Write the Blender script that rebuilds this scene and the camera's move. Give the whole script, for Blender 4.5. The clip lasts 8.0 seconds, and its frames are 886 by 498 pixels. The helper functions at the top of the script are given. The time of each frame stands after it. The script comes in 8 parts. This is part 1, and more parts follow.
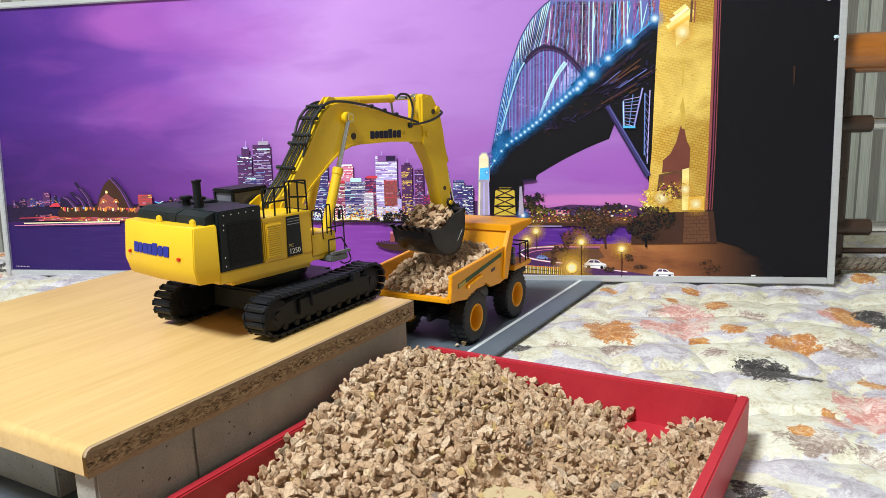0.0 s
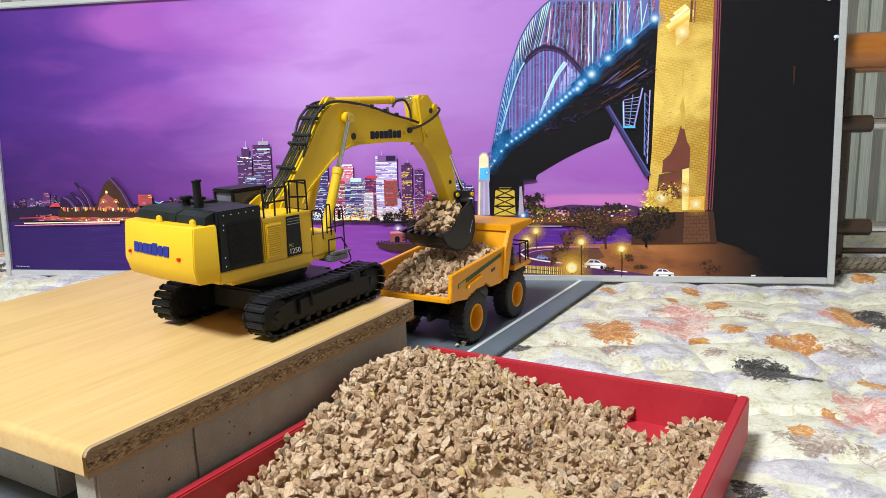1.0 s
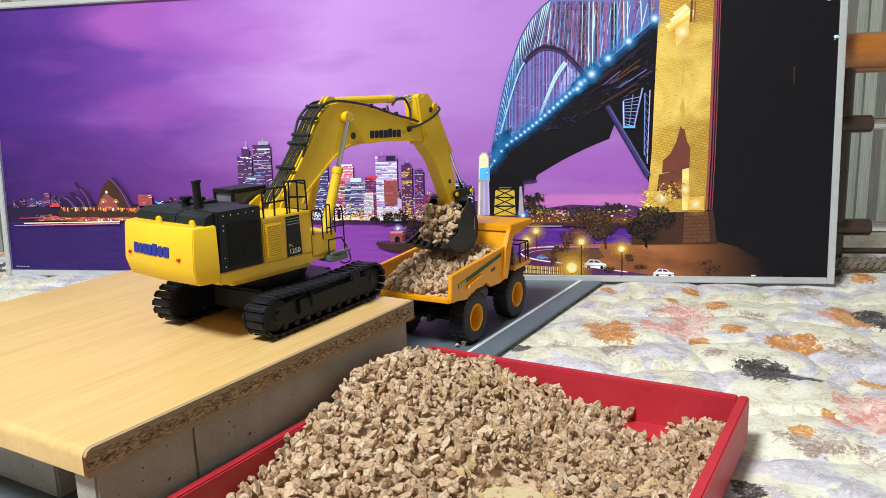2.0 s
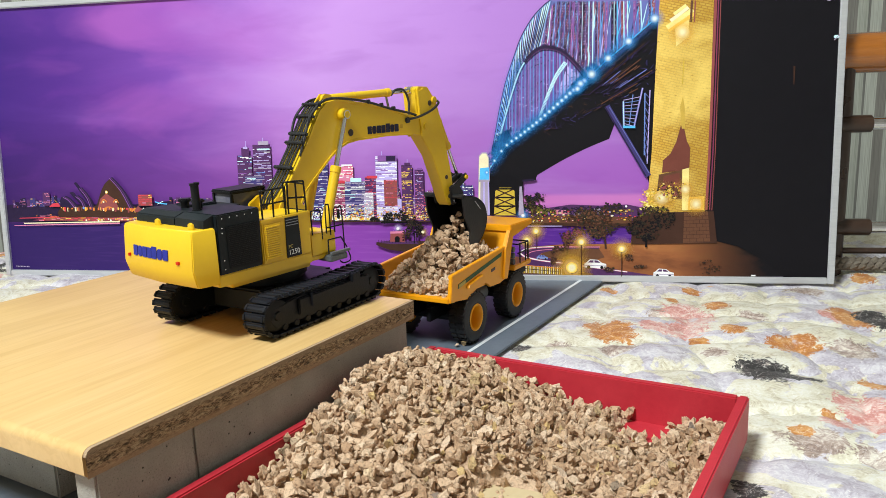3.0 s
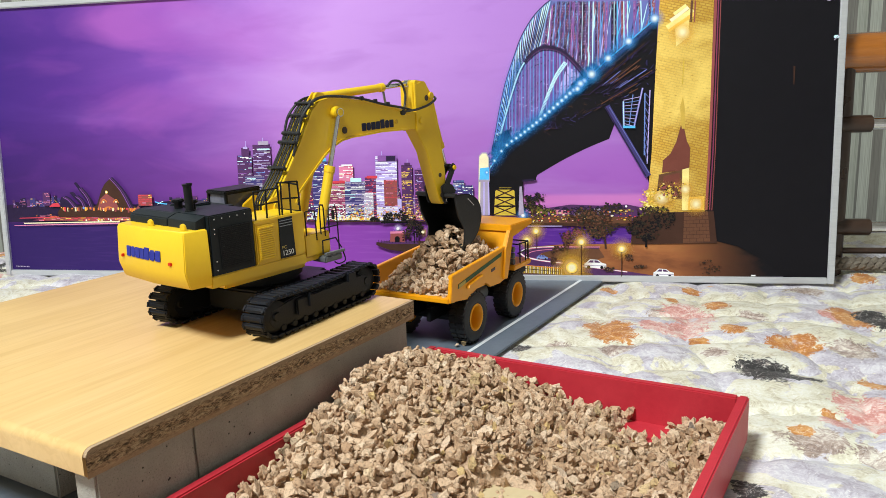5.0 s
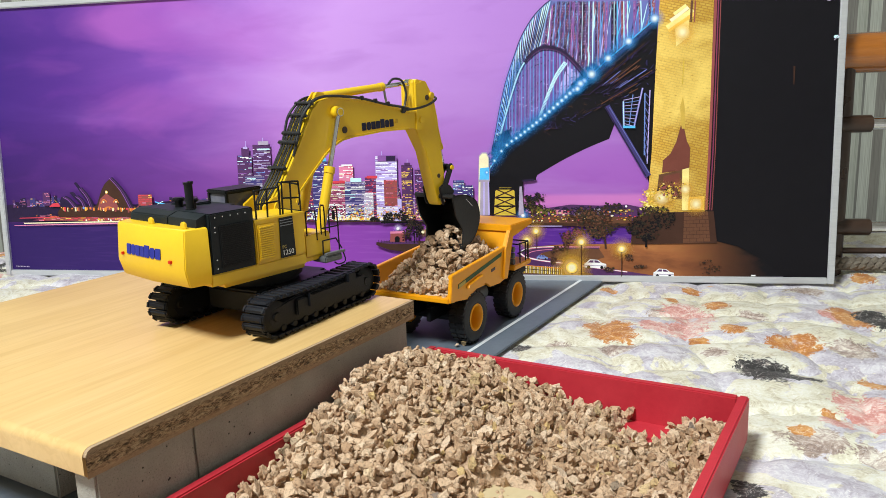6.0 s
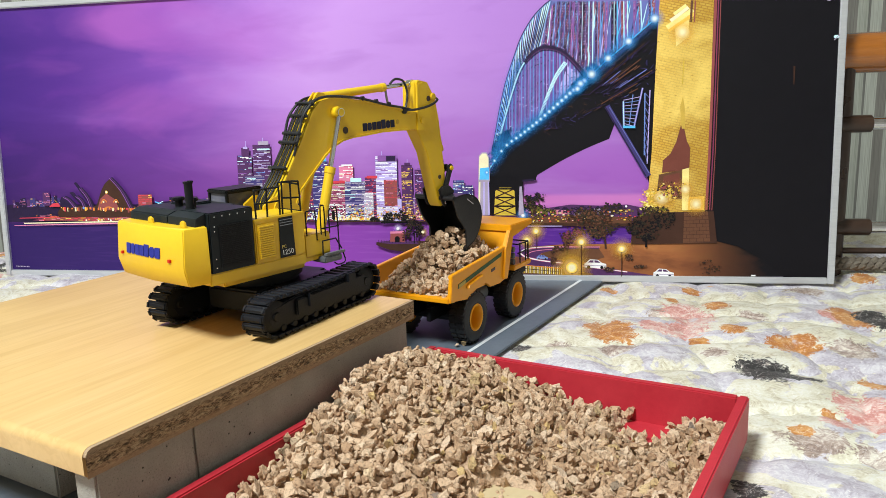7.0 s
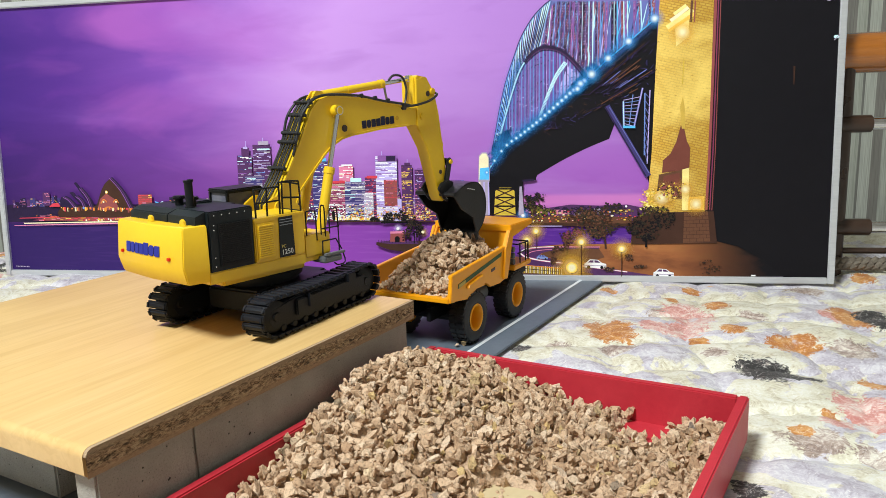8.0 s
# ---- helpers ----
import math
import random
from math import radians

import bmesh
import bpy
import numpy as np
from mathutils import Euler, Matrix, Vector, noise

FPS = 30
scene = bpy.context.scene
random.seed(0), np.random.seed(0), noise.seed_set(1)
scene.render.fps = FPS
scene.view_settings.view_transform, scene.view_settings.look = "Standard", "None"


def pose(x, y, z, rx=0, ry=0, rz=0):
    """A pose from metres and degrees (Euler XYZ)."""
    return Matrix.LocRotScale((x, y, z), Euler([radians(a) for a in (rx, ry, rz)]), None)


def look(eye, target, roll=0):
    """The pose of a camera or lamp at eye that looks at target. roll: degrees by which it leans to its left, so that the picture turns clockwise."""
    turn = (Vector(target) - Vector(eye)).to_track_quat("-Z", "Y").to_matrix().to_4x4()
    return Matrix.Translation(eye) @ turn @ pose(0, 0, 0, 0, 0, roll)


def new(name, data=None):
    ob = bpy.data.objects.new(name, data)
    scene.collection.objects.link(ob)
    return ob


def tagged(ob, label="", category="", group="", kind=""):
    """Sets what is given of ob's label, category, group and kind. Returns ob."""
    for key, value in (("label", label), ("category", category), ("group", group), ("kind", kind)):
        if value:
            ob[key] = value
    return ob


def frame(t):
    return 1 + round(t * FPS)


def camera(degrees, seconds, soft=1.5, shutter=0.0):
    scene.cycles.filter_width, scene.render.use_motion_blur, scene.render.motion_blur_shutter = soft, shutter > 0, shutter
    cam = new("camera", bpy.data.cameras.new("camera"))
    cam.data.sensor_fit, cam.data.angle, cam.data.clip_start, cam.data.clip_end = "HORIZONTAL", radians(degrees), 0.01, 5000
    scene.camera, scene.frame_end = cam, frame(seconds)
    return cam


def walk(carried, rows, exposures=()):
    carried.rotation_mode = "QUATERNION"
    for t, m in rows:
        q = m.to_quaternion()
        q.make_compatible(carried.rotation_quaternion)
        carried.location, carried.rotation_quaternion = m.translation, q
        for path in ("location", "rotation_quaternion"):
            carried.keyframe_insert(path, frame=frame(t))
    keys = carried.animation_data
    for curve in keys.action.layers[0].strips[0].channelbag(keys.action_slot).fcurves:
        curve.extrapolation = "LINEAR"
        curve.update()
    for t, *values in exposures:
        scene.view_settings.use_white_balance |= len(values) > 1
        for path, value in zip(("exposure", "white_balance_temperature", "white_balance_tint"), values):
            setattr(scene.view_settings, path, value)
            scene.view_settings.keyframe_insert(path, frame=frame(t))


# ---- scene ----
# ---- camera ----
cam = camera(60.5, 8.0, soft=0.8)
EYE = (0.0, 0.0, 0.272)
AIM = (0.0, math.cos(radians(11.5)), 0.272 - math.sin(radians(11.5)))
walk(cam, [(0.0, look(EYE, AIM, -1.9)), (8.0, look(EYE, AIM, -1.9))], exposures=[(0.0, 0.0), (8.0, 0.0)])

# ---- light: a lit room, one ceiling lamp above and before the table-top scene ----
world = bpy.data.worlds.new("world")
scene.world = world
world.use_nodes = True
world.node_tree.nodes["Background"].inputs[0].default_value = (0.9, 0.95, 1.0, 1)
world.node_tree.nodes["Background"].inputs[1].default_value = 0.05


def area_lamp(name, eye, target, size, watts, colour):
    data = bpy.data.lights.new(name, "AREA")
    data.shape, data.size, data.energy, data.color = "DISK", size, watts, colour
    ob = new(name, data)
    ob.matrix_world = look(eye, target)
    return ob


area_lamp("ceiling_lamp", (-0.84, -0.42, 2.05), (0.0, 0.85, 0.0), 0.50, 88.5, (0.945, 1.0, 1.0))

# The table-top layout shares one direction, turned from the view: x across the board, y along its long cut edge.
RIG = pose(0, 0, 0, 0, 0, -30.6)
# What lies on the bed is drawn at ten elevenths of its size and set down on the cover, lower than the board.
ON_BED = pose(0, 0, -0.0272) @ Matrix.Scale(1.1, 4)


# ---- materials ----
def surf(name, c1, c2, scale=30.0, rough=0.5, metal=0.0, bump=0.0, bscale=200.0, stretch=(1, 1, 1), fine=0.35, spec=0.5, coat=0.0, rvar=0.1):
    """A surface whose colour wanders between two tones at two scales, with fine relief and uneven gloss."""
    mat = bpy.data.materials.new(name)
    mat.use_nodes = True
    nt = mat.node_tree
    b = nt.nodes["Principled BSDF"]
    tc = nt.nodes.new("ShaderNodeTexCoord")
    mp = nt.nodes.new("ShaderNodeMapping")
    mp.inputs["Scale"].default_value = stretch
    nt.links.new(tc.outputs["Object"], mp.inputs["Vector"])
    n1 = nt.nodes.new("ShaderNodeTexNoise")
    n1.inputs["Scale"].default_value, n1.inputs["Detail"].default_value = scale, 5
    n2 = nt.nodes.new("ShaderNodeTexNoise")
    n2.inputs["Scale"].default_value, n2.inputs["Detail"].default_value = scale * 9, 4
    for n in (n1, n2):
        nt.links.new(mp.outputs[0], n.inputs["Vector"])
    mixf = nt.nodes.new("ShaderNodeMix")
    mixf.inputs[0].default_value = fine
    nt.links.new(n1.outputs[0], mixf.inputs[2])
    nt.links.new(n2.outputs[0], mixf.inputs[3])
    ramp = nt.nodes.new("ShaderNodeValToRGB")
    ramp.color_ramp.elements[0].position, ramp.color_ramp.elements[1].position = 0.32, 0.68
    ramp.color_ramp.elements[0].color, ramp.color_ramp.elements[1].color = (*c1, 1), (*c2, 1)
    nt.links.new(mixf.outputs[0], ramp.inputs[0])
    nt.links.new(ramp.outputs[0], b.inputs["Base Color"])
    mr = nt.nodes.new("ShaderNodeMapRange")
    mr.inputs[3].default_value, mr.inputs[4].default_value = max(0.02, rough - rvar), min(1, rough + rvar)
    nt.links.new(n1.outputs[0], mr.inputs[0])
    nt.links.new(mr.outputs[0], b.inputs["Roughness"])
    b.inputs["Metallic"].default_value = metal
    b.inputs["Specular IOR Level"].default_value = spec
    b.inputs["Coat Weight"].default_value = coat
    if bump:
        n3 = nt.nodes.new("ShaderNodeTexNoise")
        n3.inputs["Scale"].default_value, n3.inputs["Detail"].default_value = bscale, 6
        nt.links.new(mp.outputs[0], n3.inputs["Vector"])
        bp = nt.nodes.new("ShaderNodeBump")
        bp.inputs["Strength"].default_value, bp.inputs["Distance"].default_value = bump, 0.002
        nt.links.new(n3.outputs[0], bp.inputs["Height"])
        nt.links.new(bp.outputs[0], b.inputs["Normal"])
    return mat


def flat_ink(name, c, var=0.18, rough=0.45):
    return surf(name, tuple(x * (1 - var) for x in c), tuple(min(1, x * (1 + var)) for x in c), 60, rough, rvar=0.02, spec=0.2)


def node_kit(mat):
    """The node tree of a material, with short makers for nodes."""
    mat.use_nodes = True
    nt = mat.node_tree

    def mk(kind, **sets):
        n = nt.nodes.new(kind)
        for k, v in sets.items():
            n.inputs[k].default_value = v
        return n

    def noise_tex(vec, sc, detail=4, rough=0.5, dist=0.0):
        n = mk("ShaderNodeTexNoise", Scale=sc, Detail=detail, Roughness=rough, Distortion=dist)
        nt.links.new(vec, n.inputs["Vector"])
        return n.outputs[0]

    def ramp(fac, *stops):
        r = nt.nodes.new("ShaderNodeValToRGB")
        els = r.color_ramp.elements
        while len(els) < len(stops):
            els.new(0.5)
        for e, (p, c) in zip(els, stops):
            e.position = p
            e.color = (*c, 1) if len(c) == 3 else c
        nt.links.new(fac, r.inputs[0])
        return r.outputs[0]

    def mix(fac, a, b2):
        m = nt.nodes.new("ShaderNodeMix")
        m.data_type = "RGBA"
        for sock, val in ((0, fac), (6, a), (7, b2)):
            if isinstance(val, (int, float)):
                m.inputs[sock].default_value = val
            elif isinstance(val, tuple):
                m.inputs[sock].default_value = (*val, 1)
            else:
                nt.links.new(val, m.inputs[sock])
        return m.outputs[2]

    def maths(op, a, b2=None):
        m = nt.nodes.new("ShaderNodeMath")
        m.operation = op
        for i, val in enumerate((a, b2)):
            if val is None:
                continue
            if isinstance(val, (int, float)):
                m.inputs[i].default_value = val
            else:
                nt.links.new(val, m.inputs[i])
        return m.outputs[0]

    def mapped(scale=(1, 1, 1), rot=(0, 0, 0), loc=(0, 0, 0), src="Object"):
        tc = nt.nodes.new("ShaderNodeTexCoord")
        mp = mk("ShaderNodeMapping", Scale=scale, Rotation=rot, Location=loc)
        nt.links.new(tc.outputs[src], mp.inputs["Vector"])
        return mp.outputs[0]

    def bump(height, strength=0.3, distance=0.002):
        bp = mk("ShaderNodeBump", Strength=strength, Distance=distance)
        nt.links.new(height, bp.inputs["Height"])
        nt.links.new(bp.outputs[0], nt.nodes["Principled BSDF"].inputs["Normal"])

    return nt, nt.nodes["Principled BSDF"], noise_tex, ramp, mix, maths, mapped, bump


# printed flowers of the bedspread: centre x and y, half width, half depth
FLOWERS = {
    "rust": ((0.19, 0.8404, 0.028, 0.044), (0.3437, 0.9264, 0.017, 0.019), (0.3244, 0.8212, 0.015, 0.015), (0.2787, 0.8013, 0.011, 0.012), (0.3721, 0.7736, 0.029, 0.028), (0.4846, 0.8638, 0.028, 0.036), (0.3946, 0.6605, 0.013, 0.017), (0.2811, 0.5632, 0.01, 0.009), (0.2298, 1.026, 0.012, 0.016), (0.3363, 1.0023, 0.013, 0.013), (0.2966, 0.9627, 0.008, 0.02), (0.3207, 0.5933, 0.006, 0.013), (0.5894, 1.0323, 0.016, 0.018)),
    "pink": ((0.2981, 0.8982, 0.028, 0.051), (0.2728, 0.8378, 0.03, 0.027), (0.357, 0.5973, 0.024, 0.044), (0.2405, 0.8458, 0.015, 0.022), (0.4599, 0.8667, 0.014, 0.025), (0.3177, 0.5809, 0.013, 0.015)),
    "dark": ((0.3104, 0.6967, 0.027, 0.033), (0.3334, 0.6733, 0.017, 0.009), (0.5034, 0.8521, 0.016, 0.035), (0.0836, 0.7922, 0.013, 0.013), (0.2044, 0.4767, 0.01, 0.018)),
    "taupe": ((0.1225, 0.7921, 0.016, 0.015), (0.1831, 0.7819, 0.02, 0.019), (0.2797, 0.7517, 0.012, 0.015), (0.4819, 0.9859, 0.024, 0.026), (0.2851, 0.5465, 0.024, 0.018), (0.4203, 0.7463, 0.022, 0.031), (0.2734, 0.9062, 0.02, 0.02), (0.3682, 0.8775, 0.02, 0.015), (0.3184, 0.5247, 0.011, 0.021)),
}


def quilt_material():
    mat = bpy.data.materials.new("printed_quilt_cotton")
    nt, b, nz, ramp, mix, maths, mapped, bump = node_kit(mat)

    def cells(scale, loc, jitter):
        """Flower heads: the distance and direction to scattered centres, pushed about by noise."""
        vo = nt.nodes.new("ShaderNodeTexVoronoi")
        vo.inputs["Scale"].default_value = scale
        wob = nt.nodes.new("ShaderNodeVectorMath")
        wob.operation = "MULTIPLY_ADD"
        nn = nt.nodes.new("ShaderNodeTexNoise")
        nn.inputs["Scale"].default_value, nn.inputs["Detail"].default_value = 11.0, 4
        v = mapped(loc=loc)
        nt.links.new(v, nn.inputs["Vector"])
        nt.links.new(nn.outputs["Color"], wob.inputs[0])
        wob.inputs[1].default_value = (jitter,) * 3
        nt.links.new(v, wob.inputs[2])
        nt.links.new(wob.outputs[0], vo.inputs["Vector"])
        sub = nt.nodes.new("ShaderNodeVectorMath")
        sub.operation = "SUBTRACT"
        nt.links.new(wob.outputs[0], sub.inputs[0])
        nt.links.new(vo.outputs["Position"], sub.inputs[1])
        sp = nt.nodes.new("ShaderNodeSeparateXYZ")
        nt.links.new(sub.outputs[0], sp.inputs[0])
        ang = maths("ARCTAN2", sp.outputs[1], sp.outputs[0])
        hue = nt.nodes.new("ShaderNodeSeparateColor")
        nt.links.new(vo.outputs["Color"], hue.inputs[0])
        return vo.outputs["Distance"], ang, hue.outputs[0], hue.outputs[1]

    v = mapped((1.55, 1.55, 1.55))
    d, ang, pick, pick2 = cells(9.5, (0.3, 0.1, 0), 0.09)
    # brushed petal strokes that fan out from each flower's heart
    fan = maths("SINE", maths("ADD", maths("MULTIPLY", ang, 6.0), maths("MULTIPLY", nz(v, 9, 4), 26.0)))
    stroke = nz(mapped((1.4, 1.4, 1.4)), 46.0, 6, 0.66, 4.2)
    streak = maths("ADD", maths("MULTIPLY", fan, 0.09), maths("ADD", maths("MULTIPLY", stroke, 0.9), -0.02))
    cream = ramp(streak, (0.22, (0.45, 0.39, 0.28)), (0.36, (0.63, 0.59, 0.45)), (0.50, (0.72, 0.70, 0.58)), (0.64, (0.75, 0.74, 0.68)))
    lilac = ramp(streak, (0.24, (0.36, 0.32, 0.37)), (0.42, (0.52, 0.49, 0.55)), (0.60, (0.67, 0.66, 0.68)))
    taupe = ramp(streak, (0.28, (0.24, 0.17, 0.14)), (0.42, (0.42, 0.33, 0.28)), (0.52, (0.58, 0.50, 0.44)), (0.60, (0.74, 0.70, 0.60)))
    rust = ramp(streak, (0.32, (0.42, 0.15, 0.03)), (0.50, (0.58, 0.26, 0.06)), (0.60, (0.66, 0.38, 0.16)), (0.66, (0.76, 0.70, 0.54)))
    pink = ramp(streak, (0.30, (0.55, 0.22, 0.19)), (0.46, (0.70, 0.42, 0.37)), (0.58, (0.77, 0.66, 0.60)))
    dark = ramp(streak, (0.46, (0.020, 0.018, 0.018)), (0.56, (0.06, 0.05, 0.05)), (0.61, (0.36, 0.31, 0.28)), (0.66, (0.66, 0.60, 0.52)))
    ground = mix(ramp(nz(v, 9.0, 4, 0.55, 1.6), (0.470, (0, 0, 0)), (0.486, (1, 1, 1))), cream, lilac)
    gate = lambda lo, hi, src: maths("MULTIPLY", maths("GREATER_THAN", src, lo), maths("LESS_THAN", src, hi))
    # leaf-like cells of cream and grey lilac with feathered rims
    rim = maths("ADD", d, maths("MULTIPLY", maths("SUBTRACT", nz(v, 24, 6, 0.7, 1.2), 0.5), 0.5))
    col = mix(maths("MULTIPLY", gate(0.0, 0.62, pick), ramp(rim, (0.46, (1, 1, 1)), (0.50, (0, 0, 0)))), ground, cream)
    col = mix(maths("MULTIPLY", gate(0.62, 0.92, pick), ramp(rim, (0.40, (0.9,) * 3), (0.45, (0, 0, 0)))), col, lilac)
    rough_edge = maths("MULTIPLY", maths("SUBTRACT", nz(v, 34, 6, 0.72, 1.0), 0.5), 1.7)
    brushed = maths("MULTIPLY", maths("SUBTRACT", stroke, 0.5), 1.5)
    # the print repeats over the cloth
    tc = nt.nodes.new("ShaderNodeTexCoord")
    repeat = nt.nodes.new("ShaderNodeVectorMath")
    repeat.operation = "WRAP"
    nt.links.new(tc.outputs["Object"], repeat.inputs[0])
    repeat.inputs[1].default_value, repeat.inputs[2].default_value = (0.615, 1.060, 1.0), (0.061, 0.449, -1.0)
    for key, paint in (("taupe", taupe), ("pink", pink), ("rust", rust), ("dark", dark)):
        near = None
        for x, y, rx, ry in FLOWERS[key]:
            mp = nt.nodes.new("ShaderNodeMapping")
            mp.vector_type = "TEXTURE"
            mp.inputs["Location"].default_value, mp.inputs["Scale"].default_value = (x, y, 0), (rx, ry, 1)
            nt.links.new(repeat.outputs[0], mp.inputs["Vector"])
            ln = nt.nodes.new("ShaderNodeVectorMath")
            ln.operation = "LENGTH"
            nt.links.new(mp.outputs[0], ln.inputs[0])
            near = ln.outputs["Value"] if near is None else maths("MINIMUM", near, ln.outputs["Value"])
        mask = ramp(maths("ADD", near, maths("ADD", rough_edge, brushed)), (0.94, (1, 1, 1)), (1.02, (0, 0, 0)))
        col = mix(mask, col, paint)
    # smaller sprays between the flowers
    d2, ang2, p2, q2 = cells(19.0, (4.1, 2.7, 0), 0.12)
    spray = maths("MULTIPLY", ramp(maths("ADD", d2, maths("MULTIPLY", nz(v, 60, 5, 0.7), 0.5)), (0.34, (1, 1, 1)), (0.42, (0, 0, 0))), 0.85)
    for lo, hi, paint in ((0.0, 0.22, taupe), (0.22, 0.25, rust), (0.25, 0.52, lilac)):
        col = mix(maths("MULTIPLY", spray, gate(lo, hi, p2)), col, paint)
    # thin pale outlines
    line = ramp(nz(v, 11, 3, 0.5, 5.0), (0.494, (0, 0, 0)), (0.500, (1, 1, 1)), (0.506, (0, 0, 0)))
    col = mix(maths("MULTIPLY", line, 0.85), col, (0.84, 0.82, 0.78))
    line = ramp(nz(mapped((2.4, 2.4, 2.4), loc=(3.1, 0.7, 0)), 13, 3, 0.5, 6.0), (0.495, (0, 0, 0)), (0.500, (1, 1, 1)), (0.505, (0, 0, 0)))
    col = mix(maths("MULTIPLY", line, 0.7), col, (0.84, 0.82, 0.80))
    nt.links.new(col, b.inputs["Base Color"])
    b.inputs["Roughness"].default_value = 0.6
    b.inputs["Sheen Weight"].default_value = 0.1
    bump(maths("ADD", nz(v, 900, 2), maths("MULTIPLY", nz(v, 70, 4), 4.0)), 0.3, 0.0014)
    return mat


def laminate_material():
    mat = bpy.data.materials.new("beech_laminate")
    nt, b, nz, ramp, mix, maths, mapped, bump = node_kit(mat)
    v = mapped((22, 2.2, 22), (0, 0, radians(-58)))
    f = mapped((160, 9, 160), (0, 0, radians(-58)))
    base = ramp(nz(v, 1.0, 5, 0.6, 0.5), (0.3, (0.57, 0.365, 0.140)), (0.5, (0.625, 0.415, 0.170)), (0.7, (0.67, 0.455, 0.200)))
    col = mix(maths("MULTIPLY", ramp(nz(f, 1.0, 4), (0.46, (0, 0, 0)), (0.72, (1, 1, 1))), 0.30), base, (0.48, 0.285, 0.10))
    wave = nz(mapped((46, 3.0, 46), (0, 0, radians(-58)), (0.4, 0, 0)), 1.0, 4, 0.55, 1.4)
    col = mix(maths("MULTIPLY", ramp(wave, (0.50, (0, 0, 0)), (0.56, (1, 1, 1)), (0.64, (0, 0, 0))), 0.34), col, (0.50, 0.30, 0.105))
    nt.links.new(col, b.inputs["Base Color"])
    nt.links.new(ramp(nz(mapped((9, 9, 9)), 1.0, 4), (0.3, (0.34,) * 3), (0.7, (0.46,) * 3)), b.inputs["Roughness"])
    bump(nz(f, 1.0, 3), 0.05, 0.0005)
    return mat


def chipboard_material():
    mat = bpy.data.materials.new("raw_chipboard_core")
    nt, b, nz, ramp, mix, maths, mapped, bump = node_kit(mat)
    v = mapped((1, 0.55, 1.6))
    n = nz(v, 330, 5, 0.65, 0.8)
    zc = nt.nodes.new("ShaderNodeSeparateXYZ")
    nt.links.new(mapped(), zc.inputs[0])
    # coarse flakes in the middle of the board, fine dust towards its faces
    mid = ramp(maths("ABSOLUTE", maths("SUBTRACT", zc.outputs[2], 0.0095)), (0.0034, (1, 1, 1)), (0.0058, (0, 0, 0)))
    coarse = ramp(n, (0.36, (0.03, 0.019, 0.011)), (0.44, (0.20, 0.125, 0.066)), (0.54, (0.46, 0.32, 0.18)), (0.66, (0.68, 0.52, 0.33)))
    fine = ramp(nz(v, 900, 3), (0.3, (0.30, 0.205, 0.12)), (0.7, (0.38, 0.27, 0.165)))
    nt.links.new(mix(mid, fine, coarse), b.inputs["Base Color"])
    b.inputs["Roughness"].default_value = 0.9
    bump(maths("MULTIPLY", n, mid), 0.9, 0.003)
    return mat


def concrete_material():
    """Cast concrete: grey paste with sand grains, dark pores and damp patches."""
    mat = bpy.data.materials.new("grey_concrete")
    nt, b, nz, ramp, mix, maths, mapped, bump = node_kit(mat)
    v = mapped()
    tone = ramp(nz(v, 26, 5, 0.6), (0.30, (0.28, 0.27, 0.235)), (0.52, (0.38, 0.365, 0.318)), (0.70, (0.47, 0.455, 0.405)))
    grain = ramp(nz(v, 700, 3, 0.7), (0.30, (0.10, 0.095, 0.085)), (0.42, (0.37, 0.36, 0.315)), (0.60, (0.41, 0.39, 0.345)), (0.74, (0.55, 0.54, 0.50)))
    col = mix(0.42, tone, grain)
    vo = nt.nodes.new("ShaderNodeTexVoronoi")
    vo.inputs["Scale"].default_value = 210
    nt.links.new(v, vo.inputs["Vector"])
    pore = ramp(maths("ADD", vo.outputs["Distance"], maths("MULTIPLY", nz(v, 70, 3), 0.8)), (0.40, (1, 1, 1)), (0.46, (0, 0, 0)))
    nt.links.new(mix(pore, col, (0.045, 0.042, 0.036)), b.inputs["Base Color"])
    b.inputs["Roughness"].default_value = 0.93
    bump(maths("SUBTRACT", nz(v, 420, 5, 0.7), maths("MULTIPLY", pore, 1.5)), 0.7, 0.002)
    return mat


M = {}
M["quilt"] = quilt_material()
M["laminate"] = laminate_material()
M["chip"] = chipboard_material()
M["concrete"] = concrete_material()
M["red_card"] = surf("red_card", (0.42, 0.018, 0.032), (0.50, 0.026, 0.042), 25, 0.5, bump=0.08, bscale=700)
M["tan_card"] = surf("tan_card", (0.50, 0.39, 0.22), (0.56, 0.45, 0.27), 30, 0.8)
M["mat"] = surf("blue_grey_road_mat", (0.10, 0.125, 0.16), (0.135, 0.165, 0.205), 18, 0.56, bump=0.1, bscale=900)
M["mat_line"] = surf("white_road_paint", (0.62, 0.66, 0.70), (0.74, 0.78, 0.80), 60, 0.5)
M["yellow"] = surf("yellow_model_paint", (0.72, 0.46, 0.010), (0.77, 0.50, 0.016), 25, 0.36, bump=0.03, bscale=500, rvar=0.06)
M["yellow_dark"] = surf("yellow_shadow_gap_paint", (0.50, 0.29, 0.006), (0.56, 0.33, 0.01), 25, 0.45)
M["orange"] = surf("orange_yellow_toy_plastic", (0.82, 0.335, 0.004), (0.86, 0.370, 0.007), 20, 0.38, bump=0.03, bscale=400, rvar=0.06)
